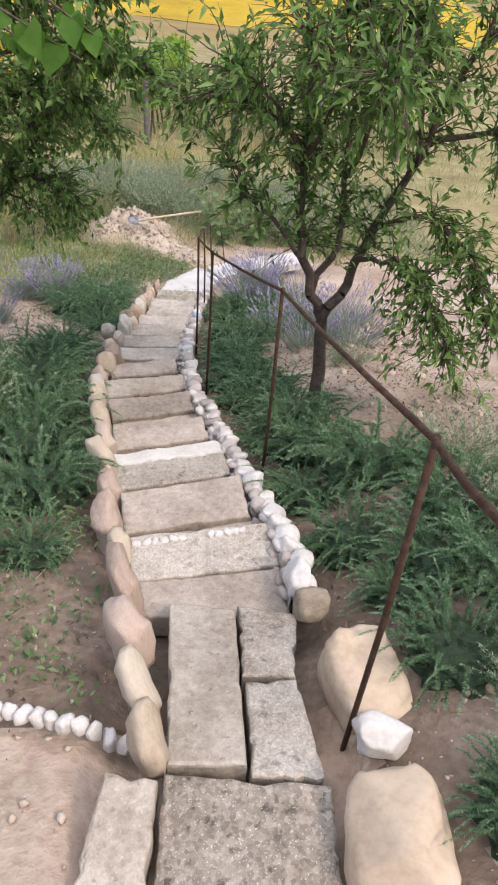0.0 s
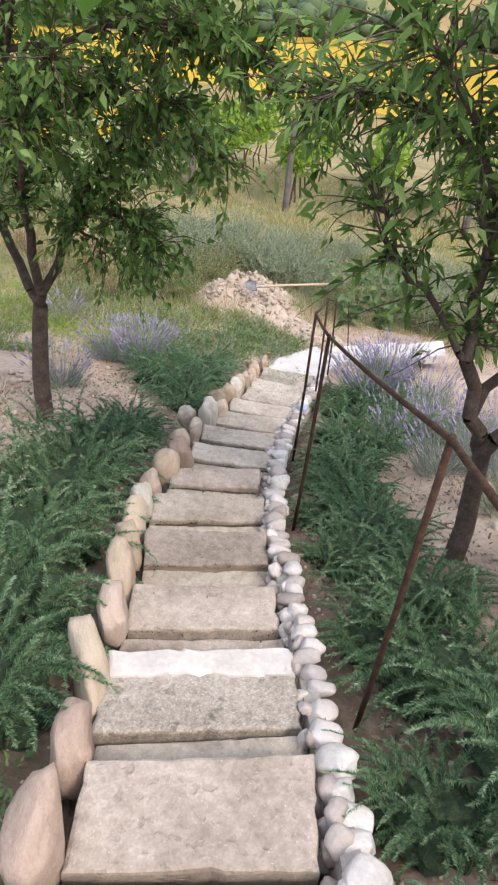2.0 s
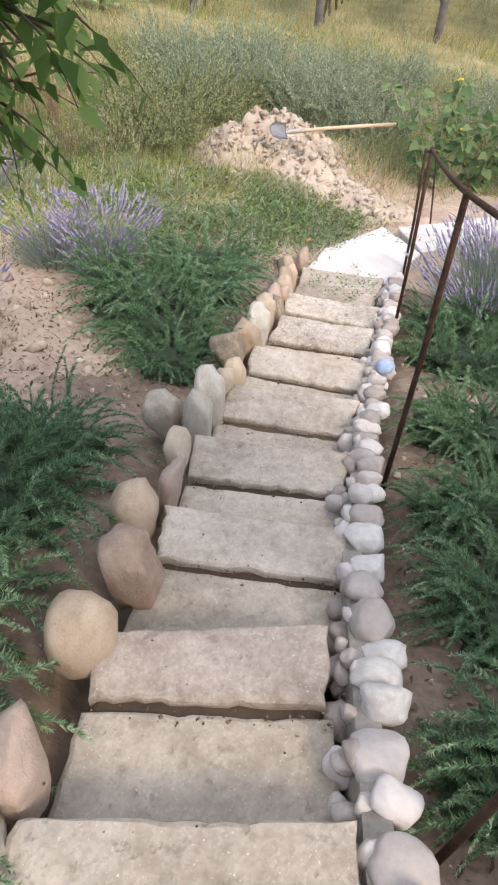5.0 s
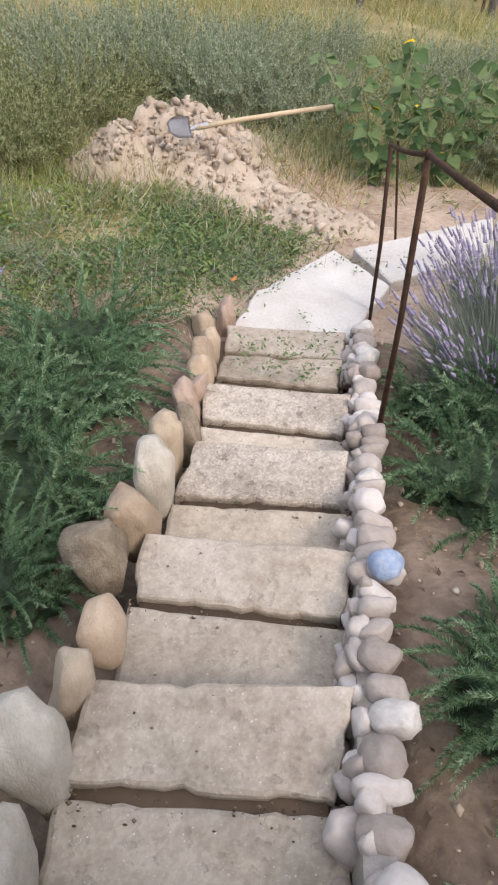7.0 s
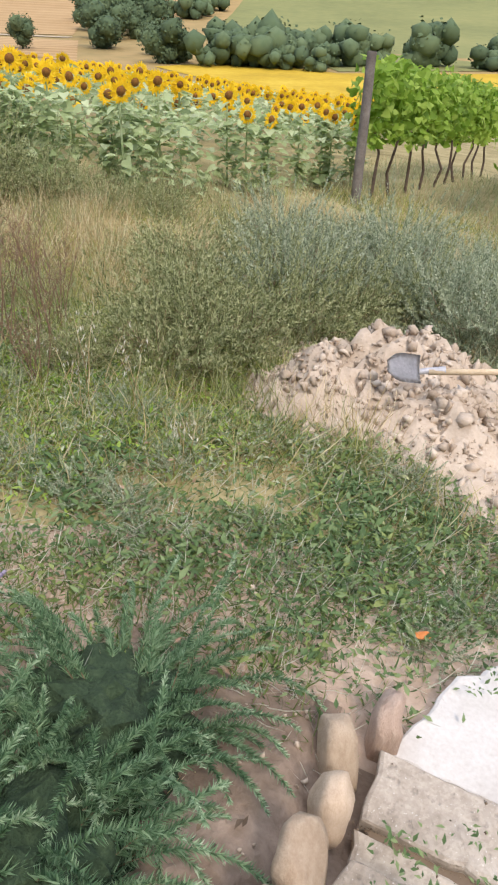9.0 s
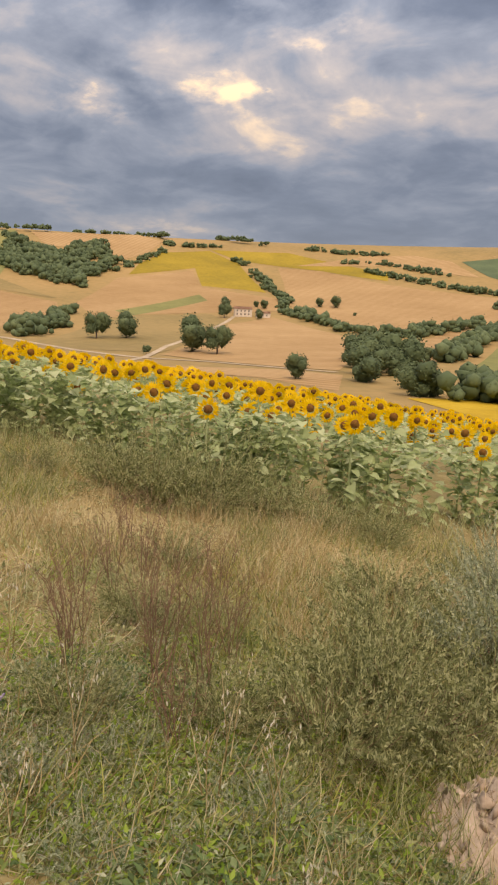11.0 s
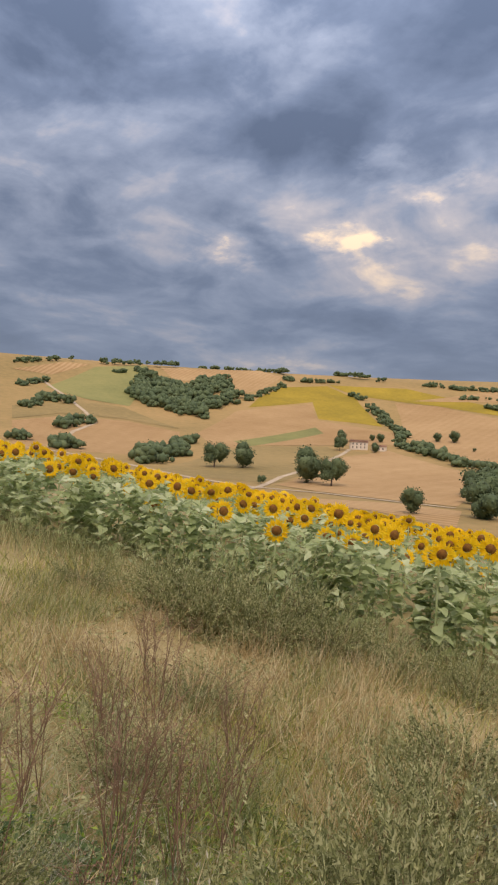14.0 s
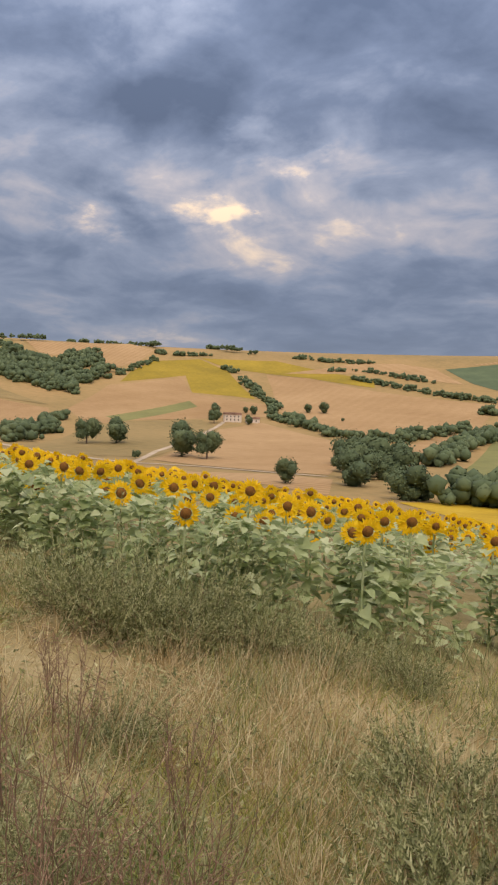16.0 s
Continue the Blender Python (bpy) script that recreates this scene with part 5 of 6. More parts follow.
              [(-3.35, 4.62, 0.75), (-2.1, 4.6, 1.0), (-1.1, 4.4, 0.78), (-0.68, 4.35, 0.52)], [(-3.35, 4.6, 0.5), (-2.4, 4.3, 0.85), (-1.6, 4.15, 0.62), (-1.30, 4.12, 0.48)]],
             9, "broad-leaved mulberry tree reaching in over the stairs")


# ---- low shrubs ----
def feather_arrays(r, radius, height, sprays, needles, droop=0.5):
    """Arching sprays set with short needles, and dark twigs."""
    n = sprays
    a = r.uniform(0, 2 * np.pi, n)
    out = np.column_stack([np.cos(a), np.sin(a), np.zeros(n)])
    p = out * (radius * 0.45 * np.sqrt(r.uniform(0, 1, n)))[:, None]
    p[:, 2] += height * r.uniform(0.0, 0.55, n)
    lift = r.uniform(0.15, 1.1, n)
    d = unit(out + r.normal(size=(n, 3)) * 0.35 + np.column_stack([np.zeros(n), np.zeros(n), lift]))
    length = radius * r.uniform(0.45, 1.0, n)
    at, fwd, size, segs = [], [], [], []
    for step in range(6):
        q = p + d * (length / 6)[:, None]
        q[:, 2] = np.maximum(q[:, 2], 0.015)
        for u in np.arange(needles) / needles:
            m = p + (q - p) * u
            side = unit(np.cross(d, r.normal(size=(n, 3))))
            for way in (side, -side):
                at.append(m)
                fwd.append(unit(d * 0.9 + way * 0.8))
                size.append(np.full(n, 1.0 - 0.09 * step))
        segs.append((p, q))
        p = q
        d = unit(d + np.column_stack([np.zeros(n), np.zeros(n), np.full(n, -droop * 0.22)]) + r.normal(size=(n, 3)) * 0.07)
    at, fwd, size = np.concatenate(at), np.concatenate(fwd), np.concatenate(size)
    return at, fwd, size, segs


def shrub_parts(seed, radius, height, sprays, needles, length, width, leaf, droop=0.5):
    r = np.random.default_rng(seed)
    at, fwd, size, segs = feather_arrays(r, radius, height, sprays, needles, droop)
    up = unit(r.normal(size=at.shape))
    s = size * length * r.uniform(0.7, 1.25, len(at))
    leaves = mesh_np("foliage", *scatter(NEEDLE[0], NEEDLE[1], at, fwd, up, np.column_stack([np.full(len(s), width), s, s * 0.3])), leaf)
    rows = [(a, b, 0.0022, 0.0018) for p, q in segs[:2] for a, b in zip(p, q)]
    twigs = mesh_np("branchwork", *tubes(rows, 3), M_DOCK)
    return leaves, twigs


def plume_parts(seed, radius, height, plumes):
    """Arching plumes, feathered with close fine twigs, over a core coloured dark for inner shade."""
    r = np.random.default_rng(seed)
    n = plumes
    a = r.uniform(0, 2 * np.pi, n)
    out = np.column_stack([np.cos(a), np.sin(a), np.zeros(n)])
    p = out * (radius * 0.60 * np.sqrt(r.uniform(0, 1, n)))[:, None]
    p[:, 2] += height * r.uniform(0.0, 0.45, n)
    d = unit(out * r.uniform(0.35, 1.1, n)[:, None] + r.normal(size=(n, 3)) * 0.2 + np.column_stack([np.zeros(n), np.zeros(n), r.uniform(0.35, 1.3, n)]))
    length = radius * r.uniform(0.5, 1.0, n)
    flat = unit(np.cross(d, unit(r.normal(size=(n, 3)) * 0.35 + np.array([0, 0, 1.0]))))
    at, fwd, size, stems = [], [], [], []
    steps, close = 10, 6
    tip = []
    for k in range(steps):
        q = p + d * (length / steps)[:, None]
        q[:, 2] = np.maximum(q[:, 2], 0.015)
        stems.append((p, q))
        for c in range(close):
            u = (c + r.uniform(0, 0.6)) / close
            taper = 1.0 - 0.62 * ((k + u) / steps) ** 2
            m = p + (q - p) * u
            top = unit(np.cross(flat, d))
            for side, push in ((flat, 1.3), (-flat, 1.3), (top, 1.0), (flat + top, 0.9), (top - flat, 0.9)):
                at.append(m)
                fwd.append(unit(d + side * push + r.normal(size=(n, 3)) * 0.18))
                size.append(np.full(n, taper))
                tip.append(np.full(n, k + u > steps * 0.80) & (r.uniform(0, 1, n) < 0.55))
        p = q
        d = unit(d + np.array([0, 0, -0.17]) + r.normal(size=(n, 3)) * 0.06)
    at, fwd, size, tip = np.concatenate(at), np.concatenate(fwd), np.concatenate(size), np.concatenate(tip)
    s = size * 0.036 * r.uniform(0.65, 1.3, len(at))
    leaves = mesh_np("foliage", *scatter(NEEDLE[0], NEEDLE[1], at, fwd, unit(r.normal(size=at.shape)), np.column_stack([np.full(len(s), 0.0060), s, s * 0.3])), M_NEEDLE)
    leaves.materials.append(M_TIP)
    leaves.polygons.foreach_set("material_index", tip.astype(np.int32))
    rows = [(a, b, 0.0024, 0.0020) for u, w in stems[:2] for a, b in zip(u, w)]
    # lumpy core that fills the shrub; the shade between plumes is in its colour
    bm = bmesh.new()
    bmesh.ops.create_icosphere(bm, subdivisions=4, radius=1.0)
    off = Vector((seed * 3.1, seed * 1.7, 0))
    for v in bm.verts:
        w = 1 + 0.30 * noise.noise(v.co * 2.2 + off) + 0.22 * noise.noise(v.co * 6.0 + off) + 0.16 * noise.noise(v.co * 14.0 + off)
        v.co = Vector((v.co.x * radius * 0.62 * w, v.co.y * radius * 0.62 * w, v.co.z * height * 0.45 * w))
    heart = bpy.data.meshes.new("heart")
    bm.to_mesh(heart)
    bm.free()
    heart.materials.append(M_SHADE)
    return leaves, mesh_np("branchwork", *tubes(rows, 3), M_DOCK), heart


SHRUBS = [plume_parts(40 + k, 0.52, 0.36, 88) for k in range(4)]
LOWS = [shrub_parts(75 + k, 0.55, 0.32, 60, 4, 0.05, 0.011, M_WORM, 0.05) for k in range(3)]
WORMS = [shrub_parts(70 + k, 0.55, 0.32, 120, 5, 0.038, 0.0085, M_WORM, 0.05) for k in range(3)]
WEEDS = [shrub_parts(60 + k, 0.55, 0.30, 120, 5, 0.041, 0.0095, M_WEED, 0.05) for k in range(3)]
plant_rand = random.Random(8)


def shrub(x, y, scale, tall, label, name="juniper_shrub", kinds=SHRUBS, group="creeping shrubs on the bank", cat="shrub"):
    t = thing(name, label, cat, (x, y, gz(x, y) - 0.02), group)
    leaves, twigs, *heart = kinds[plant_rand.randrange(len(kinds))]
    slope = -20 if y < 9.4 else -8
    m = pose(0, 0, 0, slope, 0, 0) @ pose(0, 0, 0, 0, 0, plant_rand.uniform(0, 360)) @ Matrix.Diagonal((scale, scale, scale * tall, 1))
    a = piece("foliage", leaves, m, t)
    b = piece("branchwork", twigs, m, t)
    a["kind"] = b["kind"] = "stuff"
    # shade-coloured core, for the plumed shrubs only
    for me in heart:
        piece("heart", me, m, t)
    return t


JL = "feathery creeping dark green shrub on the bank beside the stairs"
for x, y, s in ((-1.55, 7.48, 0.62), (-1.66, 7.92, 0.9), (-1.95, 8.35, 1.1), (-1.72, 8.75, 0.95), (-1.82, 9.22, 0.9),
                (-1.15, 3.05, 0.9), (-1.35, 3.65, 1.0), (-1.50, 4.25, 1.0), (-1.62, 4.85, 1.05), (-1.72, 5.45, 1.0), (-1.75, 6.0, 0.95), (-1.74, 6.45, 0.7), (-1.95, 3.3, 1.0),
                (-0.95, 2.35, 0.5), (-1.5, 2.5, 0.8),
                (0.62, 3.75, 0.85), (0.95, 3.25, 0.95), (0.55, 4.35, 0.8), (0.30, 5.35, 0.85), (0.16, 6.0, 0.7), (0.12, 6.55, 0.75), (0.22, 7.15, 0.85), (-0.02, 7.25, 0.65), (0.10, 8.25, 0.9), (0.35, 8.75, 0.9), (-0.02, 8.95, 0.6),
                (1.3, 2.7, 0.9), (1.05, 2.15, 0.7), (0.95, 1.55, 0.6), (1.35, 1.95, 0.8), (0.95, 0.85, 0.5), (0.75, 7.8, 0.9), (0.05, 5.95, 0.6), (0.52, 3.0, 0.6), (0.34, 3.95, 0.6), (0.16, 4.7, 0.6), (0.02, 5.35, 0.55), (-0.06, 6.5, 0.5), (0.68, 2.45, 0.6), (0.82, 1.95, 0.45), (0.35, 4.9, 0.7)):
    shrub(x, y, s, 1.0, JL)
for x, y, s in ((-2.1, 4.1, 1.0), (-2.25, 4.9, 0.9), (1.55, 3.4, 0.8), (1.25, 1.2, 0.6), (1.65, 2.4, 0.8), (0.75, 9.0, 0.7), (1.15, 5.6, 0.5)):
    shrub(x, y, s, 1.1, "wispy grey-green shrub on the bare bank", "wormwood_shrub", WORMS, "wispy shrubs on the bank")

WL = "tall wispy grey-green weed in the rough grass"
for x, y, s, h in ((-3.15, 11.55, 0.95, 1.5), (-3.05, 12.1, 1.1, 1.5), (-3.55, 12.3, 1.0, 1.4), (-2.75, 12.75, 1.1, 1.4), (-2.65, 13.4, 1.0, 1.6), (-3.2, 13.3, 1.1, 1.3), (-2.1, 13.9, 1.0, 1.3), (-1.4, 13.9, 0.9, 1.2), (-0.7, 13.7, 0.9, 1.2),
                   (-3.9, 13.2, 1.1, 1.2), (0.6, 13.2, 1.0, 1.4), (1.2, 12.7, 1.0, 1.4), (0.2, 14.2, 1.0, 1.2), (-2.4, 14.9, 1.1, 1.2), (-4.5, 13.9, 1.1, 1.1), (-1.3, 15.2, 1.1, 1.1),
                   (-7.9, 13.9, 1.25, 1.7), (-7.6, 14.5, 1.25, 1.8), (-7.1, 14.9, 1.1, 1.6), (-8.4, 13.7, 1.2, 1.5), (-7.3, 14.2, 1.0, 1.4), (-6.6, 15.4, 1.0, 1.2), (-9.6, 13.1, 0.9, 1.2),
                   (-6.0, 15.9, 0.9, 1.2), (-4.9, 11.6, 0.7, 1.3), (-3.6, 11.2, 0.6, 1.3), (1.9, 12.2, 1.1, 1.3), (-5.9, 12.6, 0.7, 1.2), (-4.0, 10.6, 0.6, 1.2), (-0.5, 12.9, 0.8, 1.1), (1.0, 14.0, 1.1, 1.2), (-1.0, 16.3, 1.2, 1.1), (0.6, 15.6, 1.2, 1.1)):
    shrub(x, y, s, h, WL, "wild_weed", WEEDS, "tall weeds in the grass", "weed")

weed_rand = random.Random(63)
for k in range(30):
    x, y = weed_rand.uniform(-4.3, 1.6), weed_rand.uniform(12.5, 16.2)
    if math.hypot(x + 1.85, y - 12.4) < 1.05:
        continue
    shrub(x, y, weed_rand.uniform(0.85, 1.2), weed_rand.uniform(1.3, 1.9), "feathery grey-green weed standing behind the earth heap", "wild_weed", WORMS, "tall weeds in the grass", "weed")
for k in range(46):
    x, y = weed_rand.uniform(-4.4, -0.9), weed_rand.uniform(10.0, 11.3)
    if y < 9.9 + 0.75 * max(0.0, x + 1.1):
        continue
    shrub(x, y, weed_rand.uniform(0.2, 0.42), weed_rand.uniform(0.7, 1.2), "small pale wispy weed in the turf", "low_weed", LOWS, "small weeds in the turf", "weed")


def lavender(x, y, radius, stems, lean, seed):
    r = np.random.default_rng(seed)
    t = thing("lavender", "lavender clump with purple flower spikes on grey stems", "lavender", (x, y, gz(x, y)), "lavender clumps")
    n = stems * 5
    a = r.uniform(0, 6.28, n)
    out = np.column_stack([np.cos(a), np.sin(a), r.uniform(0.7, 2.2, n)]) + np.array([*lean, 0])
    at = np.column_stack([np.cos(a), np.sin(a), np.zeros(n)]) * (radius * 0.45 * np.sqrt(r.uniform(0, 1, n)))[:, None]
    size = radius * r.uniform(0.4, 0.9, n)
    v, f = scatter(BLADE[0], BLADE[1], at, out, unit(r.normal(size=(n, 3))), np.column_stack([np.full(n, 0.005), size, size]))
    part_np("leaf_mass", v, f, M_LAVLEAF, t)["kind"] = "stuff"
    a = r.uniform(0, 6.28, stems)
    d = unit(np.column_stack([np.cos(a) * 0.7, np.sin(a) * 0.7, r.uniform(0.7, 1.4, stems)]) + np.array([*lean, 0]))
    root = np.column_stack([np.cos(a), np.sin(a), np.zeros(stems)]) * (radius * 0.3 * r.uniform(0, 1, stems))[:, None]
    top = root + d * (radius * r.uniform(0.75, 1.25, stems))[:, None]
    v, f = tubes([(p, q, 0.0018, 0.0012) for p, q in zip(root, top)], 3)
    part_np("stem_mass", v, f, M_LAVLEAF, t)["kind"] = "stuff"
    rows = []
    for q, e in zip(top, d):
        for k in range(5):
            rows.append((q + e * (k * 0.013), q + e * (k * 0.013 + 0.010), 0.0105 - k * 0.0011, 0.008 - k * 0.0011))
    v, f = tubes(rows, 5)
    part_np("flower_mass", v, f, M_LAV, t)["kind"] = "stuff"


for k, (x, y, rad, n, lean) in enumerate(((-2.50, 8.92, 0.44, 210, (0.06, 0.05)), (-3.9, 9.9, 0.3, 40, (0, 0)), (0.30, 9.25, 0.52, 330, (-0.22, 0.05)), (0.5, 9.95, 0.48, 240, (-0.15, 0)), (-2.9, 8.9, 0.4, 90, (0.1, 0)), (0.95, 9.4, 0.5, 110, (-0.1, 0.1)),
                                           (0.85, 6.6, 0.45, 90, (0, 0)), (1.2, 7.2, 0.45, 90, (0, 0)), (-2.9, 7.6, 0.4, 70, (0.1, 0)), (1.6, 8.3, 0.5, 90, (0, 0)), (0.55, 7.65, 0.42, 70, (0, 0)), (0.95, 8.35, 0.48, 90, (0, 0)), (1.35, 6.5, 0.42, 60, (0, 0)))):
    lavender(x, y, rad, n, lean, 80 + k)


# ---- grasses ----
def grass(name, label, n, box_xy, keep, h, width, material, seed, lean=0.35, clump=0.0):
    """Blades over a stretch of the plan; keep gives the share that grows at each place."""
    r = np.random.default_rng(seed)
    x = r.uniform(box_xy[0], box_xy[1], n)
    y = r.uniform(box_xy[2], box_xy[3], n)
    if clump:
        cx, cy = r.uniform(box_xy[0], box_xy[1], n // 40 + 1), r.uniform(box_xy[2], box_xy[3], n // 40 + 1)
        k = r.integers(0, len(cx), n)
        x, y = cx[k] + r.normal(size=n) * clump, cy[k] + r.normal(size=n) * clump
    ok = r.uniform(0, 1, n) < keep(x, y)
    x, y = x[ok], y[ok]
    n = len(x)
    a = r.uniform(0, 6.28, n)
    tilt = np.abs(r.normal(size=n)) * lean
    d = unit(np.column_stack([np.cos(a) * tilt, np.sin(a) * tilt, np.ones(n)]))
    size = r.uniform(h[0], h[1], n)
    v, f = scatter(BLADE[0], BLADE[1], np.column_stack([x, y, ground_z(x, y) - 0.01]), d, np.column_stack([-np.sin(a), np.cos(a), np.zeros(n)]), np.column_stack([width * r.uniform(0.7, 1.4, n), size, size]))
    return tagged(part_np(name, v, f, material), label, "grass", "", "stuff")


def meadow(x, y):
    """Where the rough grass grows: beyond the foot of the stairs, clear of paving, heap and crops."""
    m = smooth(10.0, 11.3, y + 0.6 * (-2.0 - x) * (x < -2.0)) * (1 - smooth(-0.5, -0.2, x) * smooth(11.7, 11.3, y))
    heap = np.minimum(np.hypot((x + 1.85) / 0.75, (y - 12.3) / 0.75), np.hypot((x + 1.1) / 1.0, (y - 11.5 + 0.5 * (x + 1.1)) / 0.42))
    return m * smooth(0.8, 1.15, heap) * smooth(9.0, 10.0, y) * (0.45 + 0.55 * (np.sin(1.7 * x + 2 * np.sin(0.9 * y)) > -0.5))


def front(x):
    """The near edge of the sunflower field."""
    return np.interp(x, [-16, -11, -7.6, -6.2, -5.6], [11.6, 14.2, 16.0, 17.6, 22.0])


def open_meadow(x, y):
    return meadow(x, y) * smooth(0.6, -0.3, y - front(x))


def near_end(x, y):
    return open_meadow(x, y) * smooth(-0.1, 1.0, np.hypot(x + 1.9, y - 9.9) - 0.55)


def patch(k):
    """Drier and greener patches of the meadow."""
    def keep(x, y):
        v = np.sin(1.1 * x + 1.9 * np.sin(0.8 * y + k)) + np.sin(1.7 * y + 1.3 * np.sin(1.2 * x - k)) + 0.6 * np.sin(4.1 * x + 3.3 * y)
        return near_end(x, y) * smooth(-0.9, 0.9, v if k else -v)
    return keep


grass("dry_grass", "tangled straw-coloured dry grass of the meadow", 42000, (-13.5, 2.5, 9.2, 22.0), patch(0), (0.10, 0.34), 0.0058, M_STRAW, 101, 0.9)
grass("meadow_grass", "long grey-green grass of the meadow", 66000, (-13.5, 2.5, 9.2, 22.0), patch(2), (0.10, 0.30), 0.0055, M_GRASS, 102, 0.7)
grass("dry_grass", "fallen straw lying in the meadow", 20000, (-9.5, 0.5, 9.6, 17.0), near_end, (0.10, 0.30), 0.0050, M_STRAW, 103, 2.6)
grass("dry_grass", "tufts of pale dry grass in the meadow", 18000, (-9.5, 0.5, 11.4, 17.0), patch(0), (0.2, 0.48), 0.0042, M_STRAW, 113, 0.5, 0.09)
grass("meadow_grass", "fine tufts of olive-green grass in the meadow", 26000, (-9.5, 0.5, 11.2, 17.0), patch(2), (0.15, 0.40), 0.0045, M_WEED, 104, 0.6, 0.12)
grass("dry_grass", "close dry grass where the meadow meets the path", 15000, (-6.0, -2.0, 9.0, 13.0), patch(0), (0.05, 0.18), 0.0038, M_STRAW, 105, 1.4)
grass("meadow_grass", "close green grass where the meadow meets the path", 26000, (-6.0, -2.0, 9.0, 13.0), patch(2), (0.05, 0.17), 0.0042, M_GRASS, 106, 1.0)
grass("rough_grass", "pale dry grass beyond the earth heap", 9000, (-3.5, 4.0, 12.4, 18.0), lambda x, y: 0.8 + 0 * x, (0.10, 0.34), 0.0065, M_PALE, 114, 0.9)
grass("rough_grass", "sparse thin grass under the far vines", 12000, (-7.0, 9.0, 17.0, 30.0), lambda x, y: 0.8 + 0 * x, (0.15, 0.40), 0.009, M_PALE, 107, 0.7)
grass("rough_grass", "green grass strip beyond the earth heap", 26000, (-3.0, 4.0, 12.2, 18.0), lambda x, y: 0.8 + 0 * x, (0.08, 0.28), 0.0065, M_WORM, 108, 0.8)


def lawn(x, y):
    far_edge = np.interp(x, [-1.12, -0.74, -0.46, 0.56, 1.25], [9.64, 10.09, 10.55, 11.08, 11.43])
    on_pave = (x > -1.14) & (y < far_edge)
    return smooth(9.3, 9.7, y + 0.7 * np.maximum(0, -2.1 - x)) * smooth(11.9, 11.1, y) * smooth(-5.4, -4.4, x) * ~on_pave * (0.18 + 0.82 * smooth(-0.6, 0.4, np.sin(2.6 * x + 1.5 * np.sin(2.2 * y)) + 0.5 * np.sin(5.3 * y + 2.0 * np.sin(4.1 * x))))


grass("weedy_turf", "short weedy green turf beside the paving", 38000, (-5.0, -0.5, 8.4, 11.9), lawn, (0.03, 0.11), 0.0055, M_LAWN, 109, 0.9)
grass("weedy_turf", "low dark green clover among the turf", 22000, (-4.5, -0.5, 8.4, 11.7), lawn, (0.025, 0.09), 0.009, M_CLOVER, 110, 1.3)

grass("dry_grass", "straw strewn over the turf below the stairs", 14000, (-5.5, -0.5, 8.6, 11.9), lambda x, y: lawn(x, y) ** 0.5, (0.05, 0.2), 0.0038, M_OAT, 115, 2.2)


def bank(x, y):
    return (0.25 + 0.75 * (np.sin(3.1 * x + 2.0 * np.sin(1.7 * y)) > 0.3)) * smooth(0.15, 0.4, np.maximum(left_np(y) - 0.25 - x, x - right_np(y) - 0.2))


def left_np(y):
    return np.interp(y, [0.3, 1.05, 2.05, 2.5, 3.9, 4.5, 4.8, 6.0, 7.0, 8.0, 9.6], [-0.16, -0.15, -0.38, -0.51, -0.81, -0.97, -1.03, -1.15, -1.15, -1.08, -1.10])


def right_np(y):
    return np.interp(y, [0.3, 1.05, 2.26, 2.7, 3.9, 4.4, 5.0, 6.1, 7.0, 8.0, 9.7], [0.39, 0.38, 0.28, 0.20, -0.11, -0.24, -0.37, -0.52, -0.53, -0.49, -0.42])


grass("bank_grass", "sparse dry grass and litter on the earth bank", 22000, (-3.6, 2.6, 0.6, 9.6), bank, (0.03, 0.14), 0.004, M_STRAW, 111, 3.0)
grass("bank_grass", "sparse green weeds on the earth bank", 9000, (-3.6, 2.6, 0.6, 9.6), bank, (0.03, 0.12), 0.005, M_WEED, 112, 0.9)


def stalks(x, y, height, seed, label, name="dock_weed", material=M_DOCK, oat=False):
    """A dry branched weed or a stem of wild oats."""
    r = np.random.default_rng(seed)
    t = thing(name, label, "weed", (x, y, gz(x, y)), "dry weeds in the grass")
    segs, tips = [], []
    for k in range(3 if oat else 8):
        a = r.uniform(0, 6.28)
        p = np.array([r.normal() * 0.03, r.normal() * 0.03, 0])
        d = unit(np.array([math.cos(a) * 0.22, math.sin(a) * 0.22, 1.0]))
        for s in range(7):
            q = p + d * height / 7
            segs.append((p, q, 0.0042 - s * 0.0004, 0.0038 - s * 0.0004))
            if s > 1 and not oat:
                for b in range(2):
                    e = q + unit(d + r.normal(size=3) * 0.55) * height * r.uniform(0.12, 0.3)
                    segs.append((q, e, 0.0018, 0.001))
                    tips.append((e, unit(e - q)))
            if s > 3 and oat:
                for b in range(3):
                    e = q + np.array([r.normal() * 0.03, r.normal() * 0.03, 0.01])
                    segs.append((q, e, 0.0007, 0.0006))
                    tips.append((e, np.array([r.normal() * 0.3, r.normal() * 0.3, -1.0])))
            p = q
            d = unit(d + r.normal(size=3) * 0.06)
    v, f = tubes(segs, 3)
    part_np("stem_mass", v, f, M_STRAW if oat else material, t)["kind"] = "stuff"
    at = np.array([a for a, _ in tips])
    fw = np.array([b for _, b in tips])
    if not oat:
        at = np.repeat(at, 4, axis=0) + r.normal(size=(len(at) * 4, 3)) * 0.015
        fw = unit(np.repeat(fw, 4, axis=0) + r.normal(size=at.shape) * 0.6)
    n = len(at)
    s = np.full(n, 0.03 if oat else 0.016)
    v, f = scatter(CHIP[0], CHIP[1], at, fw, unit(r.normal(size=(n, 3))), np.column_stack([s * 0.28, s, s]))
    part_np("husk_mass" if oat else "seed_mass", v, f, M_OAT if oat else material, t)["kind"] = "stuff"


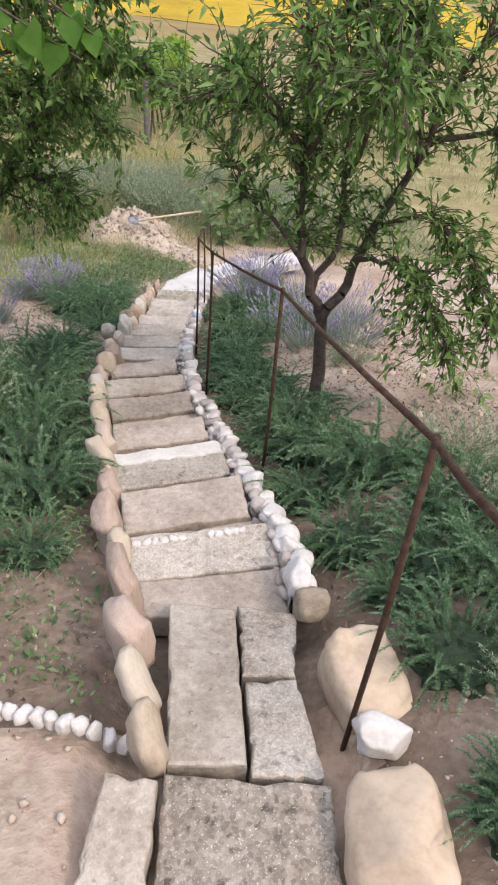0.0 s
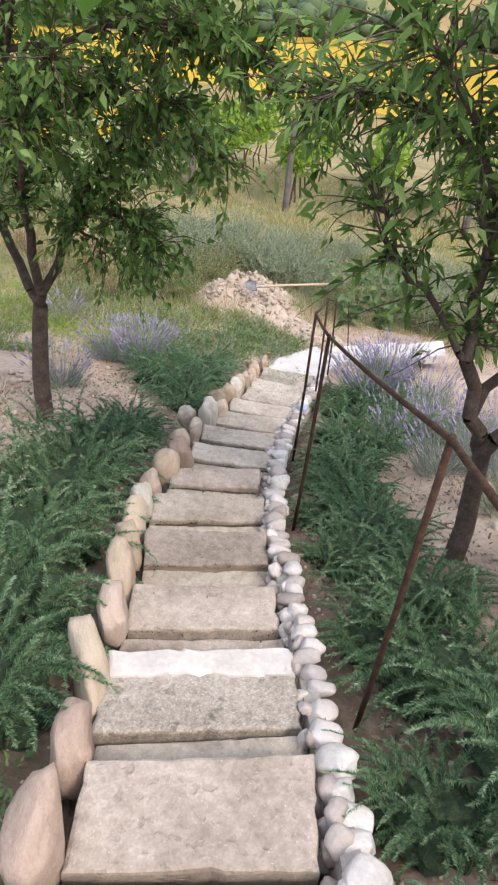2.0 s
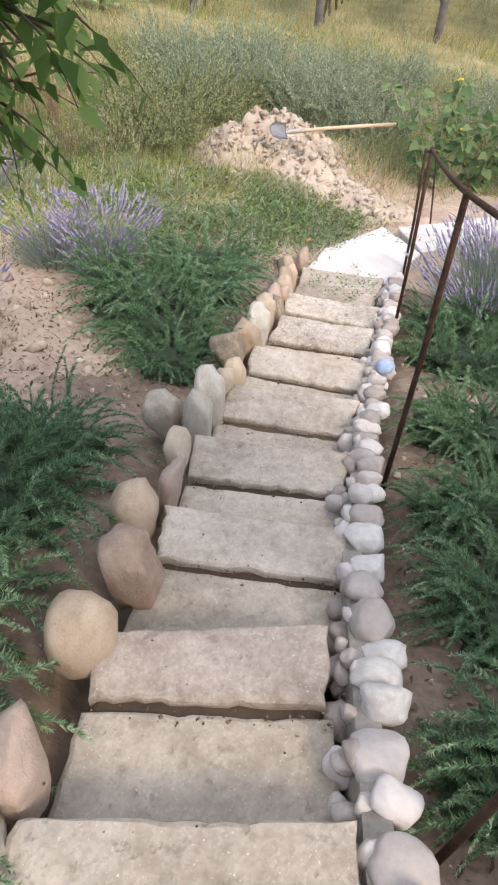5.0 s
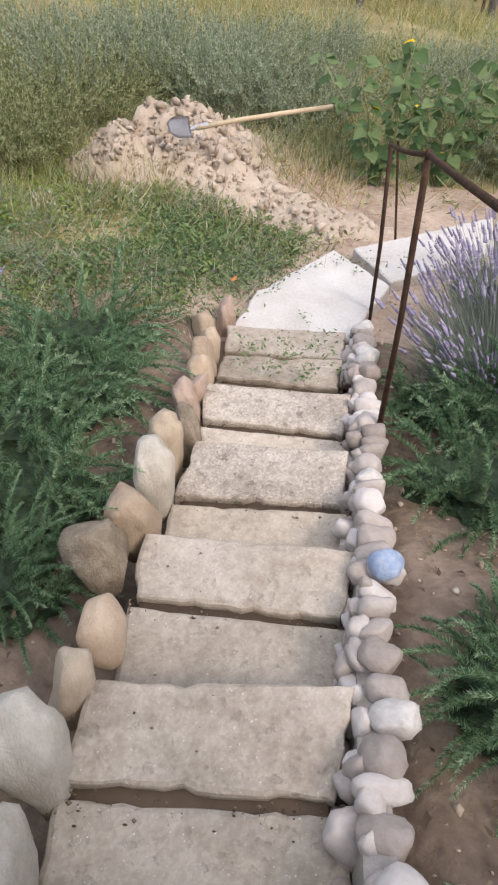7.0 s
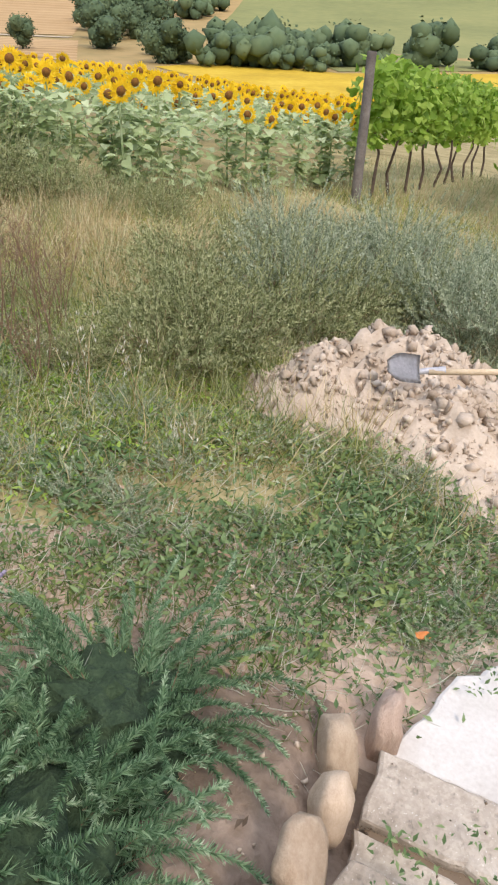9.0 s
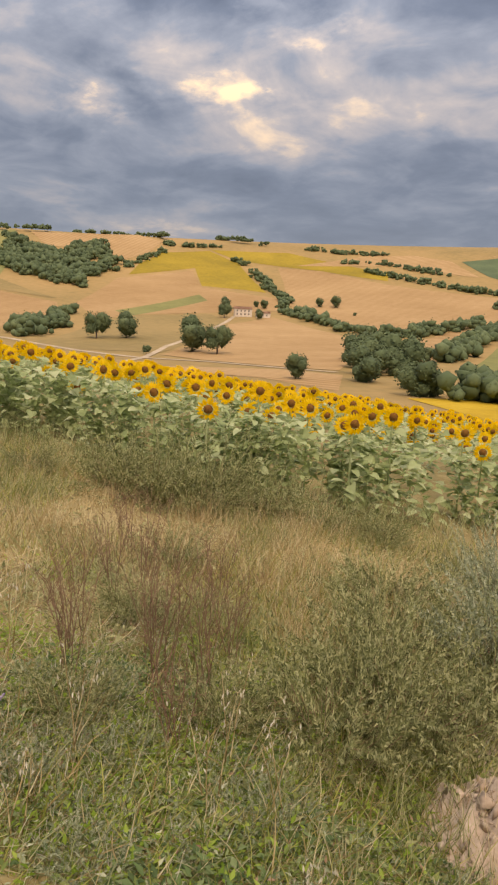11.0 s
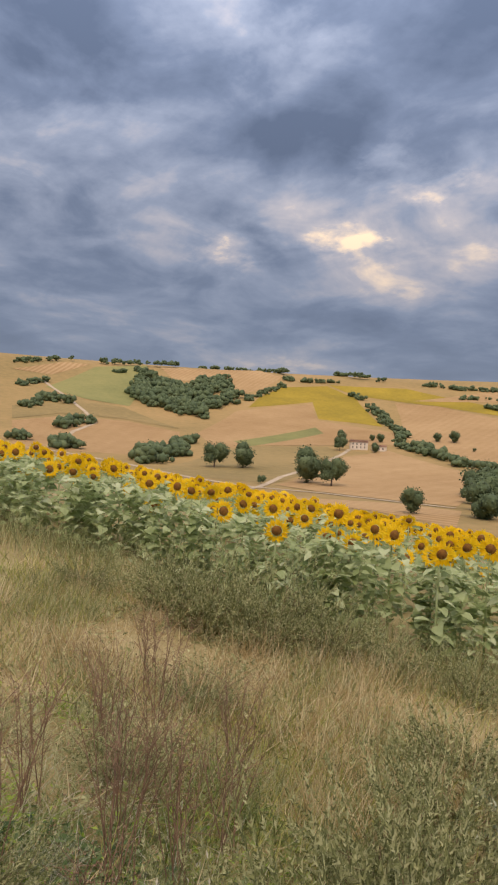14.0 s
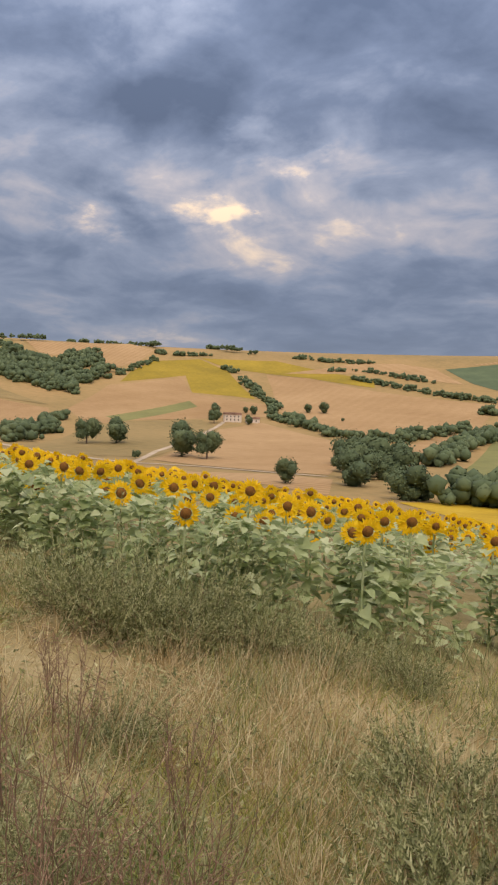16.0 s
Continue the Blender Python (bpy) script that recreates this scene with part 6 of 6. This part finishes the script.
for k, (x, y, h) in enumerate(((-4.05, 11.15, 0.75), (-3.9, 11.4, 0.6), (-4.3, 11.3, 0.65), (-4.35, 10.75, 0.6), (-4.15, 11.75, 0.55), (-5.2, 11.6, 0.6), (-5.6, 12.1, 0.6), (-4.9, 12.3, 0.55), (-3.55, 10.9, 0.4), (-6.3, 12.4, 0.5), (-4.7, 11.0, 0.6))):
    stalks(x, y, h, 130 + k, "dry reddish-brown branching dock weed in the grass")
for k, (x, y, h) in enumerate(((-3.25, 11.0, 0.55), (-3.1, 10.75, 0.5), (-2.45, 10.65, 0.25), (-3.7, 10.4, 0.55), (-4.3, 10.2, 0.6), (-3.35, 10.0, 0.35), (-4.7, 10.6, 0.6), (-2.9, 10.9, 0.45))):
    stalks(x, y, h, 150 + k, "pale wild oats with hanging husks", "wild_oat", oat=True)


# broad-leaved weeds low in the turf and on the bottom steps
def leaf_mat(name, label, n, box_xy, keep, size, z, material, seed, clump):
    r = np.random.default_rng(seed)
    k = n // 14
    cx, cy = r.uniform(box_xy[0], box_xy[1], k), r.uniform(box_xy[2], box_xy[3], k)
    ok = r.uniform(0, 1, k) < keep(cx, cy)
    cx, cy = cx[ok], cy[ok]
    x = np.repeat(cx, 14) + r.normal(size=len(cx) * 14) * clump
    y = np.repeat(cy, 14) + r.normal(size=len(cx) * 14) * clump
    n = len(x)
    a = r.uniform(0, 6.28, n)
    d = np.column_stack([np.cos(a), np.sin(a), r.uniform(-0.1, 0.9, n)])
    s = r.uniform(size[0], size[1], n)
    base = ground_z(x, y) if z is None else z(x, y)
    v, f = scatter(LANCE[0], LANCE[1], np.column_stack([x, y, base + r.uniform(0, 0.07, n)]), d, unit(r.normal(size=(n, 3)) * 0.3 + np.array([0, 0, 1])), np.column_stack([s * 0.4, s, s]))
    return tagged(part_np(name, v, f, material), label, "weeds", "", "stuff")


leaf_mat("leafy_weeds", "low leafy weeds in the turf below the stairs", 10000, (-4.8, -0.6, 8.5, 11.8), lawn, (0.02, 0.05), None, M_LAWN, 301, 0.06)
leaf_mat("leafy_weeds", "patches of darker leafy weeds in the turf", 12000, (-3.4, -0.7, 9.7, 11.5), lawn, (0.02, 0.05), None, M_CLOVER, 302, 0.08)
leaf_mat("leafy_weeds", "leafy weeds scattered through the meadow grass", 9000, (-9.0, 0.5, 10.5, 16.0), near_end, (0.03, 0.08), None, M_WEED, 303, 0.10)

leaf_mat("leafy_weeds", "bright yellow-green weeds at the meadow's edge", 15000, (-6.0, -2.3, 9.2, 11.8), patch(2), (0.02, 0.055), None, M_VINE, 305, 0.11)
leaf_mat("leafy_weeds", "green leafy weeds at the foot of the bank", 17000, (-5.5, -1.5, 9.8, 12.2), patch(2), (0.02, 0.06), None, M_LAWN, 311, 0.09)
leaf_mat("leafy_weeds", "grey-green leafy weeds at the foot of the bank", 9000, (-5.5, -1.5, 9.8, 12.2), patch(0), (0.02, 0.05), None, M_WORM, 312, 0.10)
grass("field_edge_grass", "tall olive grass along the edge of the sunflowers", 15000, (-14.5, -5.6, 10.5, 19.0), lambda x, y: 1.0 * (np.abs(y - front(x) + 0.45) < 0.75), (0.30, 0.72), 0.007, M_WEED, 117, 0.45)
leaf_mat("leafy_weeds", "lush yellow-green weeds where the turf runs into the meadow", 11000, (-5.2, -2.9, 9.2, 11.0), lambda x, y: 0.25 + 0.75 * (np.sin(3.1 * x + 2.4 * np.sin(2.7 * y)) > -0.1), (0.015, 0.042), None, M_VINE, 314, 0.10)
leaf_mat("leafy_weeds", "dark green clumps of leafy weeds in the turf", 7000, (-4.6, -1.2, 9.9, 11.7), lambda x, y: 0.8 * (np.sin(4.3 * x + 2.0 * np.sin(3.1 * y)) > 0.1), (0.025, 0.075), None, M_CLOVER, 315, 0.07)
leaf_mat("dead_leaves", "russet dead leaves and stalks lying in the grass", 4200, (-6.0, -1.6, 9.2, 12.2), lambda x, y: 0.35 + 0.65 * (np.sin(2.3 * x + 2.9 * np.sin(1.3 * y)) > 0.2), (0.012, 0.04), None, M_DOCK, 306, 0.12)
grass("dry_grass", "pale tangled tufts of dead grass", 12000, (-6.0, -1.8, 9.6, 12.6), near_end, (0.08, 0.26), 0.0042, M_PALE, 116, 1.5, 0.09)

leaf_mat("bank_weeds", "small dark weeds on the earth beside the upper steps", 2600, (-1.7, -0.42, 1.45, 3.2), lambda x, y: (x < left_np(y) - 0.2) * (0.3 + 0.7 * (np.sin(5 * x + 4 * y) > 0)), (0.015, 0.055), None, M_CLOVER, 307, 0.07)
leaf_mat("leaf_litter", "dead brown leaves and twigs lying on the earth bank", 20000, (-3.2, 2.2, 1.3, 9.2), lambda x, y: 1.0 * ((x < left_np(y) - 0.25) | (x > right_np(y) + 0.22)), (0.012, 0.045), lambda x, y: ground_z(x, y) - 0.03, M_LITTER, 308, 0.13)


def low_step(x, y):
    return step_z(np.where(y > 9.24, 9.24, 8.91)) + 0.004 + 0 * x


leaf_mat("creeping_weed", "small green weed creeping over the bottom steps", 620, (-0.98, -0.48, 8.98, 9.44), lambda x, y: 0.3 + 0.7 * (x > -0.75), (0.012, 0.03), low_step, M_CLOVER, 304, 0.028)

leaf_mat("creeping_weed", "small dark weed trailing over the paving and its edges", 900, (-1.0, 0.2, 9.55, 10.6), lambda x, y: 1.0 * (np.abs(np.interp(x, [-1.0, -0.5, -0.2, 0.2], [9.9, 10.4, 10.2, 10.35]) - y) < 0.10) + 0.5 * ((x > -0.75) & (y < 9.72) & (x < -0.4)), (0.012, 0.032), lambda x, y: -3.895 + 0 * x, M_CLOVER, 313, 0.03)

# ---- sunflowers ----
def petal_arrays(r, radius):
    """Two rings of pointed petals round a disc that faces along y."""
    n = 30
    a = np.arange(n) * 2 * np.pi / n + r.normal(size=n) * 0.06
    out = np.column_stack([np.cos(a), r.uniform(-0.15, 0.30, n), np.sin(a)])
    at = np.column_stack([np.cos(a), np.zeros(n), np.sin(a)]) * radius * 0.40
    size = radius * r.uniform(0.56, 0.70, n)
    return scatter(LANCE[0], LANCE[1], at, out, np.tile([0.0, 1.0, 0.0], (n, 1)), np.column_stack([size * 0.42, size, size]))


def disc_arrays(radius):
    rows = [(0.0, 0.035), (0.55, 0.03), (0.88, 0.008), (1.0, -0.02)]
    m = 14
    a = np.arange(m) * 2 * np.pi / m
    v = [(0, 0.03, 0)] + [(radius * 0.40 * q * math.cos(t), h * 0.8, radius * 0.40 * q * math.sin(t)) for q, h in rows[1:] for t in a]
    f = [(0, 1 + k, 1 + (k + 1) % m) for k in range(m)]
    for s in range(2):
        for k in range(m):
            i0, i1 = 1 + s * m + k, 1 + s * m + (k + 1) % m
            f += [(i0, i0 + m, i1 + m), (i0, i1 + m, i1)]
    return np.array(v, float), np.array(f)


def leaf_arrays(r, height, n):
    z = height * r.uniform(0.12, 0.93, n)
    a = r.uniform(0, 6.28, n)
    out = np.column_stack([np.cos(a), np.sin(a), r.uniform(-0.55, 0.25, n)])
    at = np.column_stack([np.cos(a) * 0.09, np.sin(a) * 0.09, z])
    size = r.uniform(0.11, 0.20, n)
    return scatter(HEART[0], HEART[1], at, out, unit(r.normal(size=(n, 3)) * 0.25 + np.array([0, 0, 1])), np.column_stack([size * 0.95, size, size]))


FACE = pose(0, 0, 0, 0, 0, 232)
sun_rng = np.random.default_rng(17)
KINDS = []
for k in range(4):
    h = 1.30
    KINDS.append(dict(
        stalk=mesh_np("stalk", *tubes(chain([(0, 0, -0.1), (0.01, 0.01, h * 0.6), (0, 0.0, h - 0.1), (0, 0.03, h - 0.01), (0, 0.06, h)], 0.016, 0.010), 6), M_SFLEAF),
        leaves=mesh_np("leaf", *leaf_arrays(sun_rng, h, 20), M_SFLEAF),
        petals=mesh_np("petals", *petal_arrays(sun_rng, 0.145), M_PETAL),
        disc=mesh_np("disc", *disc_arrays(0.145), M_DISC)))


def sunflower(x, y, head_z, big=1.0, nod=-8.0, turn=0.0):
    z = gz(x, y)
    s = max(0.7, (head_z - z) / 1.30)
    kind = KINDS[int(sun_rng.integers(0, 4))]
    t = thing("sunflower", "sunflower in full bloom with broad grey-green leaves", "sunflower", (x, y, z), "sunflowers in the field")
    m = FACE @ pose(0, 0, 0, 0, 0, turn)
    piece("stalk", kind["stalk"], m @ Matrix.Diagonal((1, 1, s, 1)), t)
    piece("leaves", kind["leaves"], pose(0, 0, 0, 0, 0, float(sun_rng.uniform(0, 360))) @ Matrix.Diagonal((1, 1, s, 1)), t)
    hm = m @ pose(0, 0.07, 1.30 * s, nod, 0, 0) @ Matrix.Diagonal((1.18 * big, 1.18 * big, 1.18 * big, 1))
    head = piece("head", kind["petals"], hm, t)
    head["label"] = "golden ring of petals"
    piece("disc", kind["disc"], Matrix.Translation((0, 0.006, 0)), head)["label"] = "dark brown seed disc"


HEADS_FRONT = [(-9.55, 15.06, -3.1, 0.95), (-10.14, 16.3, -3.14, 0.95), (-8.37, 15.07, -3.2, 0.95), (-9.12, 16.52, -3.43, 0.95), (-8.88, 16.77, -3.48, 0.95), (-8.64, 16.28, -3.04, 0.95), (-8.12, 16.79, -3.26, 0.95), (-10.93, 19.78, -4.05, 0.95), (-9.8, 18.82, -3.97, 0.95), (-7.03, 16.48, -3.32, 0.95), (-7.76, 17.83, -3.41, 0.95), (-7.17, 17.58, -3.32, 0.95), (-8.69, 17.01, -3.27, 0.95), (-10.99, 19.06, -3.49, 0.95), (-10.33, 17.21, -3.17, 0.95), (-11.88, 18.06, -3.31, 0.95), (-10.96, 15.03, -2.89, 0.95), (-11.45, 15.61, -3.0, 0.95), (-11.54, 16.92, -3.47, 0.95), (-13.37, 17.81, -3.69, 0.87)]
HEADS_BACK = [(-12.0, 16.26, -3.07, 0.95), (-13.48, 15.46, -3.17, 0.95), (-12.51, 15.35, -2.97, 0.95), (-13.63, 15.17, -2.8, 0.95), (-13.02, 14.16, -2.84, 0.95), (-14.79, 15.2, -3.04, 0.95), (-14.86, 14.94, -3.32, 0.87), (-14.74, 15.27, -3.26, 0.87), (-15.13, 14.2, -3.08, 0.95), (-15.0, 14.63, -2.87, 0.87), (-12.07, 15.23, -3.28, 0.95), (-12.63, 17.03, -3.08, 0.95), (-10.0, 21.2, -4.62, 0.71), (-9.95, 19.34, -3.79, 0.95), (-8.94, 19.63, -3.51, 0.95), (-10.21, 21.12, -4.22, 0.83), (-9.3, 19.34, -3.5, 0.95), (-15.08, 14.39, -2.94, 0.87), (-15.2, 14.0, -2.95, 0.87), (-11.21, 20.38, -3.52, 0.87)]
MEASURED = HEADS_FRONT + HEADS_BACK
for x, y, z, big in MEASURED:
    sunflower(x, y, z, big, float(sun_rng.normal() * 9 - 6), float(sun_rng.normal() * 14))


def crop_spots(n, r):
    a = np.radians(r.uniform(-86, -16, n))
    d = np.sqrt(r.uniform(7.0 ** 2, 30.0 ** 2, n))
    x, y = -1.8 + d * np.sin(a), 9.8 + d * np.cos(a)
    ok = (y > front(x) + 0.1) & (x > -24) & (x < -5.7 - 0.02 * (y - 20))
    return x[ok], y[ok]


cx, cy = crop_spots(1150, sun_rng)
order = np.argsort(cy - front(cx))
cx, cy = cx[order], cy[order]
taken = 0
for x, y in zip(cx[45:], cy[45:]):
    if taken >= 60:
        break
    if min([9.0] + [math.hypot(x - p[0], y - p[1]) for p in MEASURED]) < 0.4:
        continue
    sunflower(x, y, gz(x, y) + float(sun_rng.uniform(1.12, 1.42)), float(sun_rng.uniform(0.7, 1.0)), float(sun_rng.normal() * 10 - 6), float(sun_rng.normal() * 18))
    taken += 1
rest_x, rest_y = cx[120:], cy[120:]
hz = ground_z(rest_x, rest_y) + sun_rng.uniform(1.1, 1.4, len(rest_x))
pv, pf = petal_arrays(sun_rng, 0.135)
dv, df = disc_arrays(0.135)
face = np.tile([math.sin(math.radians(128)), math.cos(math.radians(128)), -0.12], (len(rest_x), 1)) + sun_rng.normal(size=(len(rest_x), 3)) * 0.22
at = np.column_stack([rest_x, rest_y, hz])
ones = np.ones(len(at)) * sun_rng.uniform(0.85, 1.2, len(at))
up = np.tile([0.0, 0.0, 1.0], (len(at), 1))
rest = thing("sunflower_crop", "massed sunflowers in bloom filling the field behind", "sunflowers", kind="stuff")
part_np("petals", *scatter(pv, pf, at, face, up, ones), M_PETAL, rest)["kind"] = "stuff"
part_np("discs", *scatter(dv, df, at + unit(face) * 0.006, face, up, ones), M_DISC, rest)["kind"] = "stuff"


def foliage(x, y, per, z0, z1, r):
    n = len(x) * per
    k = np.repeat(np.arange(len(x)), per)
    a = r.uniform(0, 6.28, n)
    out = np.column_stack([np.cos(a), np.sin(a), r.uniform(-0.6, 0.2, n)])
    p = np.column_stack([x[k] + r.normal(size=n) * 0.14, y[k] + r.normal(size=n) * 0.14, ground_z(x[k], y[k]) + r.uniform(z0, z1, n)])
    size = r.uniform(0.09, 0.175, n)
    return scatter(HEART[0], HEART[1], p, out, unit(r.normal(size=(n, 3)) * 0.3 + np.array([0, 0, 1])), np.column_stack([size, size, size]))


part_np("leaves", *foliage(rest_x, rest_y, 21, 0.65, 1.25, sun_rng), M_SFLEAF, rest)["kind"] = "stuff"
part_np("leaves", *foliage(cx[:120], cy[:120], 84, 0.04, 1.18, sun_rng), M_SFLEAF, rest)["kind"] = "stuff"


# ---- vines ----
def vine_row(x0, y0, n, label, leaves=420):
    r = np.random.default_rng(int(200 + x0 * 10))
    z = gz(x0, y0)
    post = thing("vine_post", "weathered grey timber post at the end of a vine row", "post", (x0, y0, z), "vineyard posts")
    v, f = tubes(chain([(0, 0, -0.3), (0.02, 0, 1.2), (0.03, 0, 2.3)], 0.085, 0.075), 9)
    part_np("shaft", v, f, M_WOOD, post, smooth=True)
    for k in range(n):
        x, y = x0 + 0.03 * k, y0 + 0.85 + k * 1.0
        t = thing("grapevine", label, "grapevine", (x, y, gz(x, y)), "vines in rows")
        b = r.normal(size=(3, 2)) * 0.06
        v, f = tubes(chain([(0, 0, -0.1), (b[0, 0], b[0, 1], 0.4), (b[1, 0], b[1, 1], 0.8), (b[2, 0], b[2, 1], 1.25)], 0.035, 0.02), 6)
        part_np("trunk", v, f, M_BARK, t, smooth=True)
        at = np.column_stack([r.normal(size=leaves) * 0.20, r.uniform(-0.65, 0.65, leaves), 0.95 + 1.35 * r.beta(1.6, 1.5, leaves)])
        out = unit(np.column_stack([r.normal(size=(leaves, 2)), r.uniform(-1.2, 0.2, leaves)]))
        s = r.uniform(0.09, 0.17, leaves)
        v, f = scatter(HEART[0], HEART[1], at, out, unit(r.normal(size=(leaves, 3)) + np.array([0.4, -0.5, 0.6])), np.column_stack([s, s, s]))
        part_np("foliage", v, f, M_VINE, t)["kind"] = "stuff"


for x0, y0, n in ((-4.95, 20.1, 10), (-2.5, 20.6, 9), (-0.1, 21.0, 9), (2.3, 21.4, 8), (4.8, 21.8, 8)):
    vine_row(x0, y0, n, "bright green grapevine trained along a wire")

# ---- heap of dug earth, shovel, young squash plant ----
heap = thing("earth_heap", "heap of freshly dug pale crumbly earth", "earth heap", (-1.6, 11.75, gz(-1.6, 11.75)))
hx, hy = np.meshgrid(np.linspace(-1.6, 1.9, 90), np.linspace(-1.4, 1.7, 80), indexing="ij")


def heap_h(x, y):
    def lump(cx, cy, rx, ry, top):
        return top * np.exp(-(((x - cx) / rx) ** 2 + ((y - cy) / ry) ** 2))
    h = np.maximum(lump(-0.28, 0.72, 0.64, 0.44, 0.45), lump(-0.62, 0.0, 0.38, 0.36, 0.36)) + lump(0.12, 0.08, 0.42, 0.34, 0.22) + lump(0.55, -0.30, 0.42, 0.30, 0.16) + lump(1.0, -0.66, 0.40, 0.26, 0.15)
    return h * (1 + 0.25 * np.sin(9 * x + 3 * np.sin(7 * y)) * np.sin(8 * y + 2 * np.sin(6 * x)))


hv = np.stack([hx, hy, heap_h(hx, hy) - 0.05 + ground_z(hx - 1.6, hy + 11.75) - gz(-1.6, 11.75) + rng.normal(size=hx.shape) * 0.026], axis=-1).reshape(-1, 3)
gi, gj = np.meshgrid(np.arange(89), np.arange(79), indexing="ij")
hq = np.stack([gi * 80 + gj, (gi + 1) * 80 + gj, (gi + 1) * 80 + gj + 1, gi * 80 + gj + 1], axis=-1).reshape(-1, 4)
part_np("earth", hv, hq, M_CLOD, heap)
bmc = bmesh.new()
bmesh.ops.create_icosphere(bmc, subdivisions=1, radius=0.5)
cv = np.array([v.co for v in bmc.verts])
cf = np.array([[v.index for v in f.verts] for f in bmc.faces])
bmc.free()
pairs = []
for k in range(22000):
    x, y = rng.uniform(-1.5, 1.7), rng.uniform(-1.2, 1.6)
    if rng.random() > float(heap_h(x, y)) * 4.0 - 0.12:
        continue
    s = 0.007 + 0.055 * rng.random() ** 7
    z = float(heap_h(x, y)) - 0.05 + gz(x - 1.6, y + 11.75) - gz(-1.6, 11.75)
    w = cv * (1 + 1.8 * (rng.random((len(cv), 1)) - 0.5)) * s * rng.uniform(0.5, 1.5, 3)
    pairs.append((w + np.array([x, y, z + s * 0.25]), cf))
part_np("clod_mass", *merge(pairs), M_CLOD, heap)["kind"] = "stuff"

shovel = thing("shovel", "shovel with a pale wooden handle lying on the earth heap", "shovel", (-1.62, 11.82, -3.80))
hv_, hf_ = pipe([(0.02, 0.0, 0.02), (0.36, 0.17, 0.03), (0.70, 0.33, 0.03), (1.04, 0.48, 0.03)], 0.018, 10)
part_np("handle", hv_, hf_, M_HANDLE, shovel, smooth=True)
hv_, hf_ = tubes(chain([(-0.10, -0.05, 0.0), (0.0, 0.0, 0.02), (0.10, 0.048, 0.028)], 0.012, 0.024), 10)
part_np("socket", hv_, hf_, M_STEEL, shovel, smooth=True)
bm = bmesh.new()
grid = []
for i in range(9):
    u = i / 8
    w = 0.115 * (1 - max(0, u - 0.55) ** 2 * 3.2)
    grid.append([bm.verts.new((-0.06 - u * 0.30, s * w, 0.03 * (1 - s * s) - 0.02 + 0.05 * (s * s) * (1 - u * 0.5))) for s in (-1, -0.6, -0.2, 0.2, 0.6, 1)])
for r0, r1 in zip(grid, grid[1:]):
    for k in range(5):
        bm.faces.new((r0[k], r0[k + 1], r1[k + 1], r1[k]))
bmesh.ops.solidify(bm, geom=bm.faces[:], thickness=0.004)
bmesh.ops.transform(bm, matrix=pose(0, 0, 0.02, 48, 0, 27) @ pose(0, 0, 0, 0, 24, 0) @ Matrix.Scale(0.70, 4), verts=bm.verts)
part("blade", bm, M_STEEL, shovel, "worn grey steel blade", True)


def squash(x, y, seed):
    r = np.random.default_rng(seed)
    t = thing("young_vine", "young vine plant with broad green leaves, some yellowing", "plant", (x, y, gz(x, y)))
    tips = []
    for k in range(6):
        a = r.uniform(0, 6.28)
        p = np.array([0.0, 0.0, -0.03])
        d = unit(np.array([math.cos(a) * 0.45, math.sin(a) * 0.3, 1.0]))
        pts = [tuple(p)]
        for s in range(6):
            p = p + d * 0.18
            d = unit(d + r.normal(size=3) * 0.15)
            pts.append(tuple(p))
            for b in range(6):
                tips.append((p, unit(np.array([r.normal(), r.normal() * 0.8, -0.25]))))
        v, f = tubes(chain(pts, 0.009, 0.003), 5)
        part_np("stem", v, f, M_WEED, t)
    for name, lab, material, pick in (("leaves", "", M_YOUNG, 0.07), ("yellow_leaves", "yellowing leaves", M_PETAL, -1)):
        sel = [q for i, q in enumerate(tips) if (i % 60 == 7) == (pick < 0)]
        at = np.array([q[0] + q[1] * 0.05 for q in sel])
        out = np.array([q[1] for q in sel])
        s = r.uniform(0.06, 0.12, len(sel)) * (0.8 if pick < 0 else 1)
        v, f = scatter(HEART[0], HEART[1], at, out, unit(r.normal(size=(len(sel), 3)) * 0.4 + np.array([0, -0.5, 1])), np.column_stack([s * 0.95, s, s]))
        part_np(name, v, f, material, t, lab)["kind"] = "stuff"
    return t


squash(-0.18, 12.15, 31)
squash(0.35, 12.35, 33)

# a fallen orange petal on the turf, stones and litter on the bank
bm = bmesh.new()
bmesh.ops.create_icosphere(bm, subdivisions=2, radius=0.03)
for v in bm.verts:
    v.co = Vector((v.co.x, v.co.y * 0.7, v.co.z * 0.25 + 0.008 * math.sin(v.co.x * 80)))
ob = part("fallen_petal", bm, M_ORANGE)
ob.location = (-1.12, 10.12, gz(-1.12, 10.12) + 0.06)
tagged(ob, "orange fallen leaf lying on the turf", "leaf")

litter = []
for k in range(7500):
    x, y = rng.uniform(-3.5, 2.6), rng.uniform(0.5, 10.3)
    if left_x(y) - 0.15 < x < right_x(y) + 0.15:
        continue
    s = 0.008 + (0.075 if 3.0 < y < 8.8 and (x < -1.9 or x > 0.9) else 0.025) * rng.random() ** 4
    w = cv * (1 + 1.2 * (rng.random((len(cv), 1)) - 0.5)) * s * rng.uniform(0.6, 1.4, 3)
    litter.append((w + np.array([x, y, gz(x, y) + s * 0.15]), cf))
tagged(part_np("bank_stones", *merge(litter), M_CLOD), "small stones and clods on the earth bank", "stones", "", "stuff")
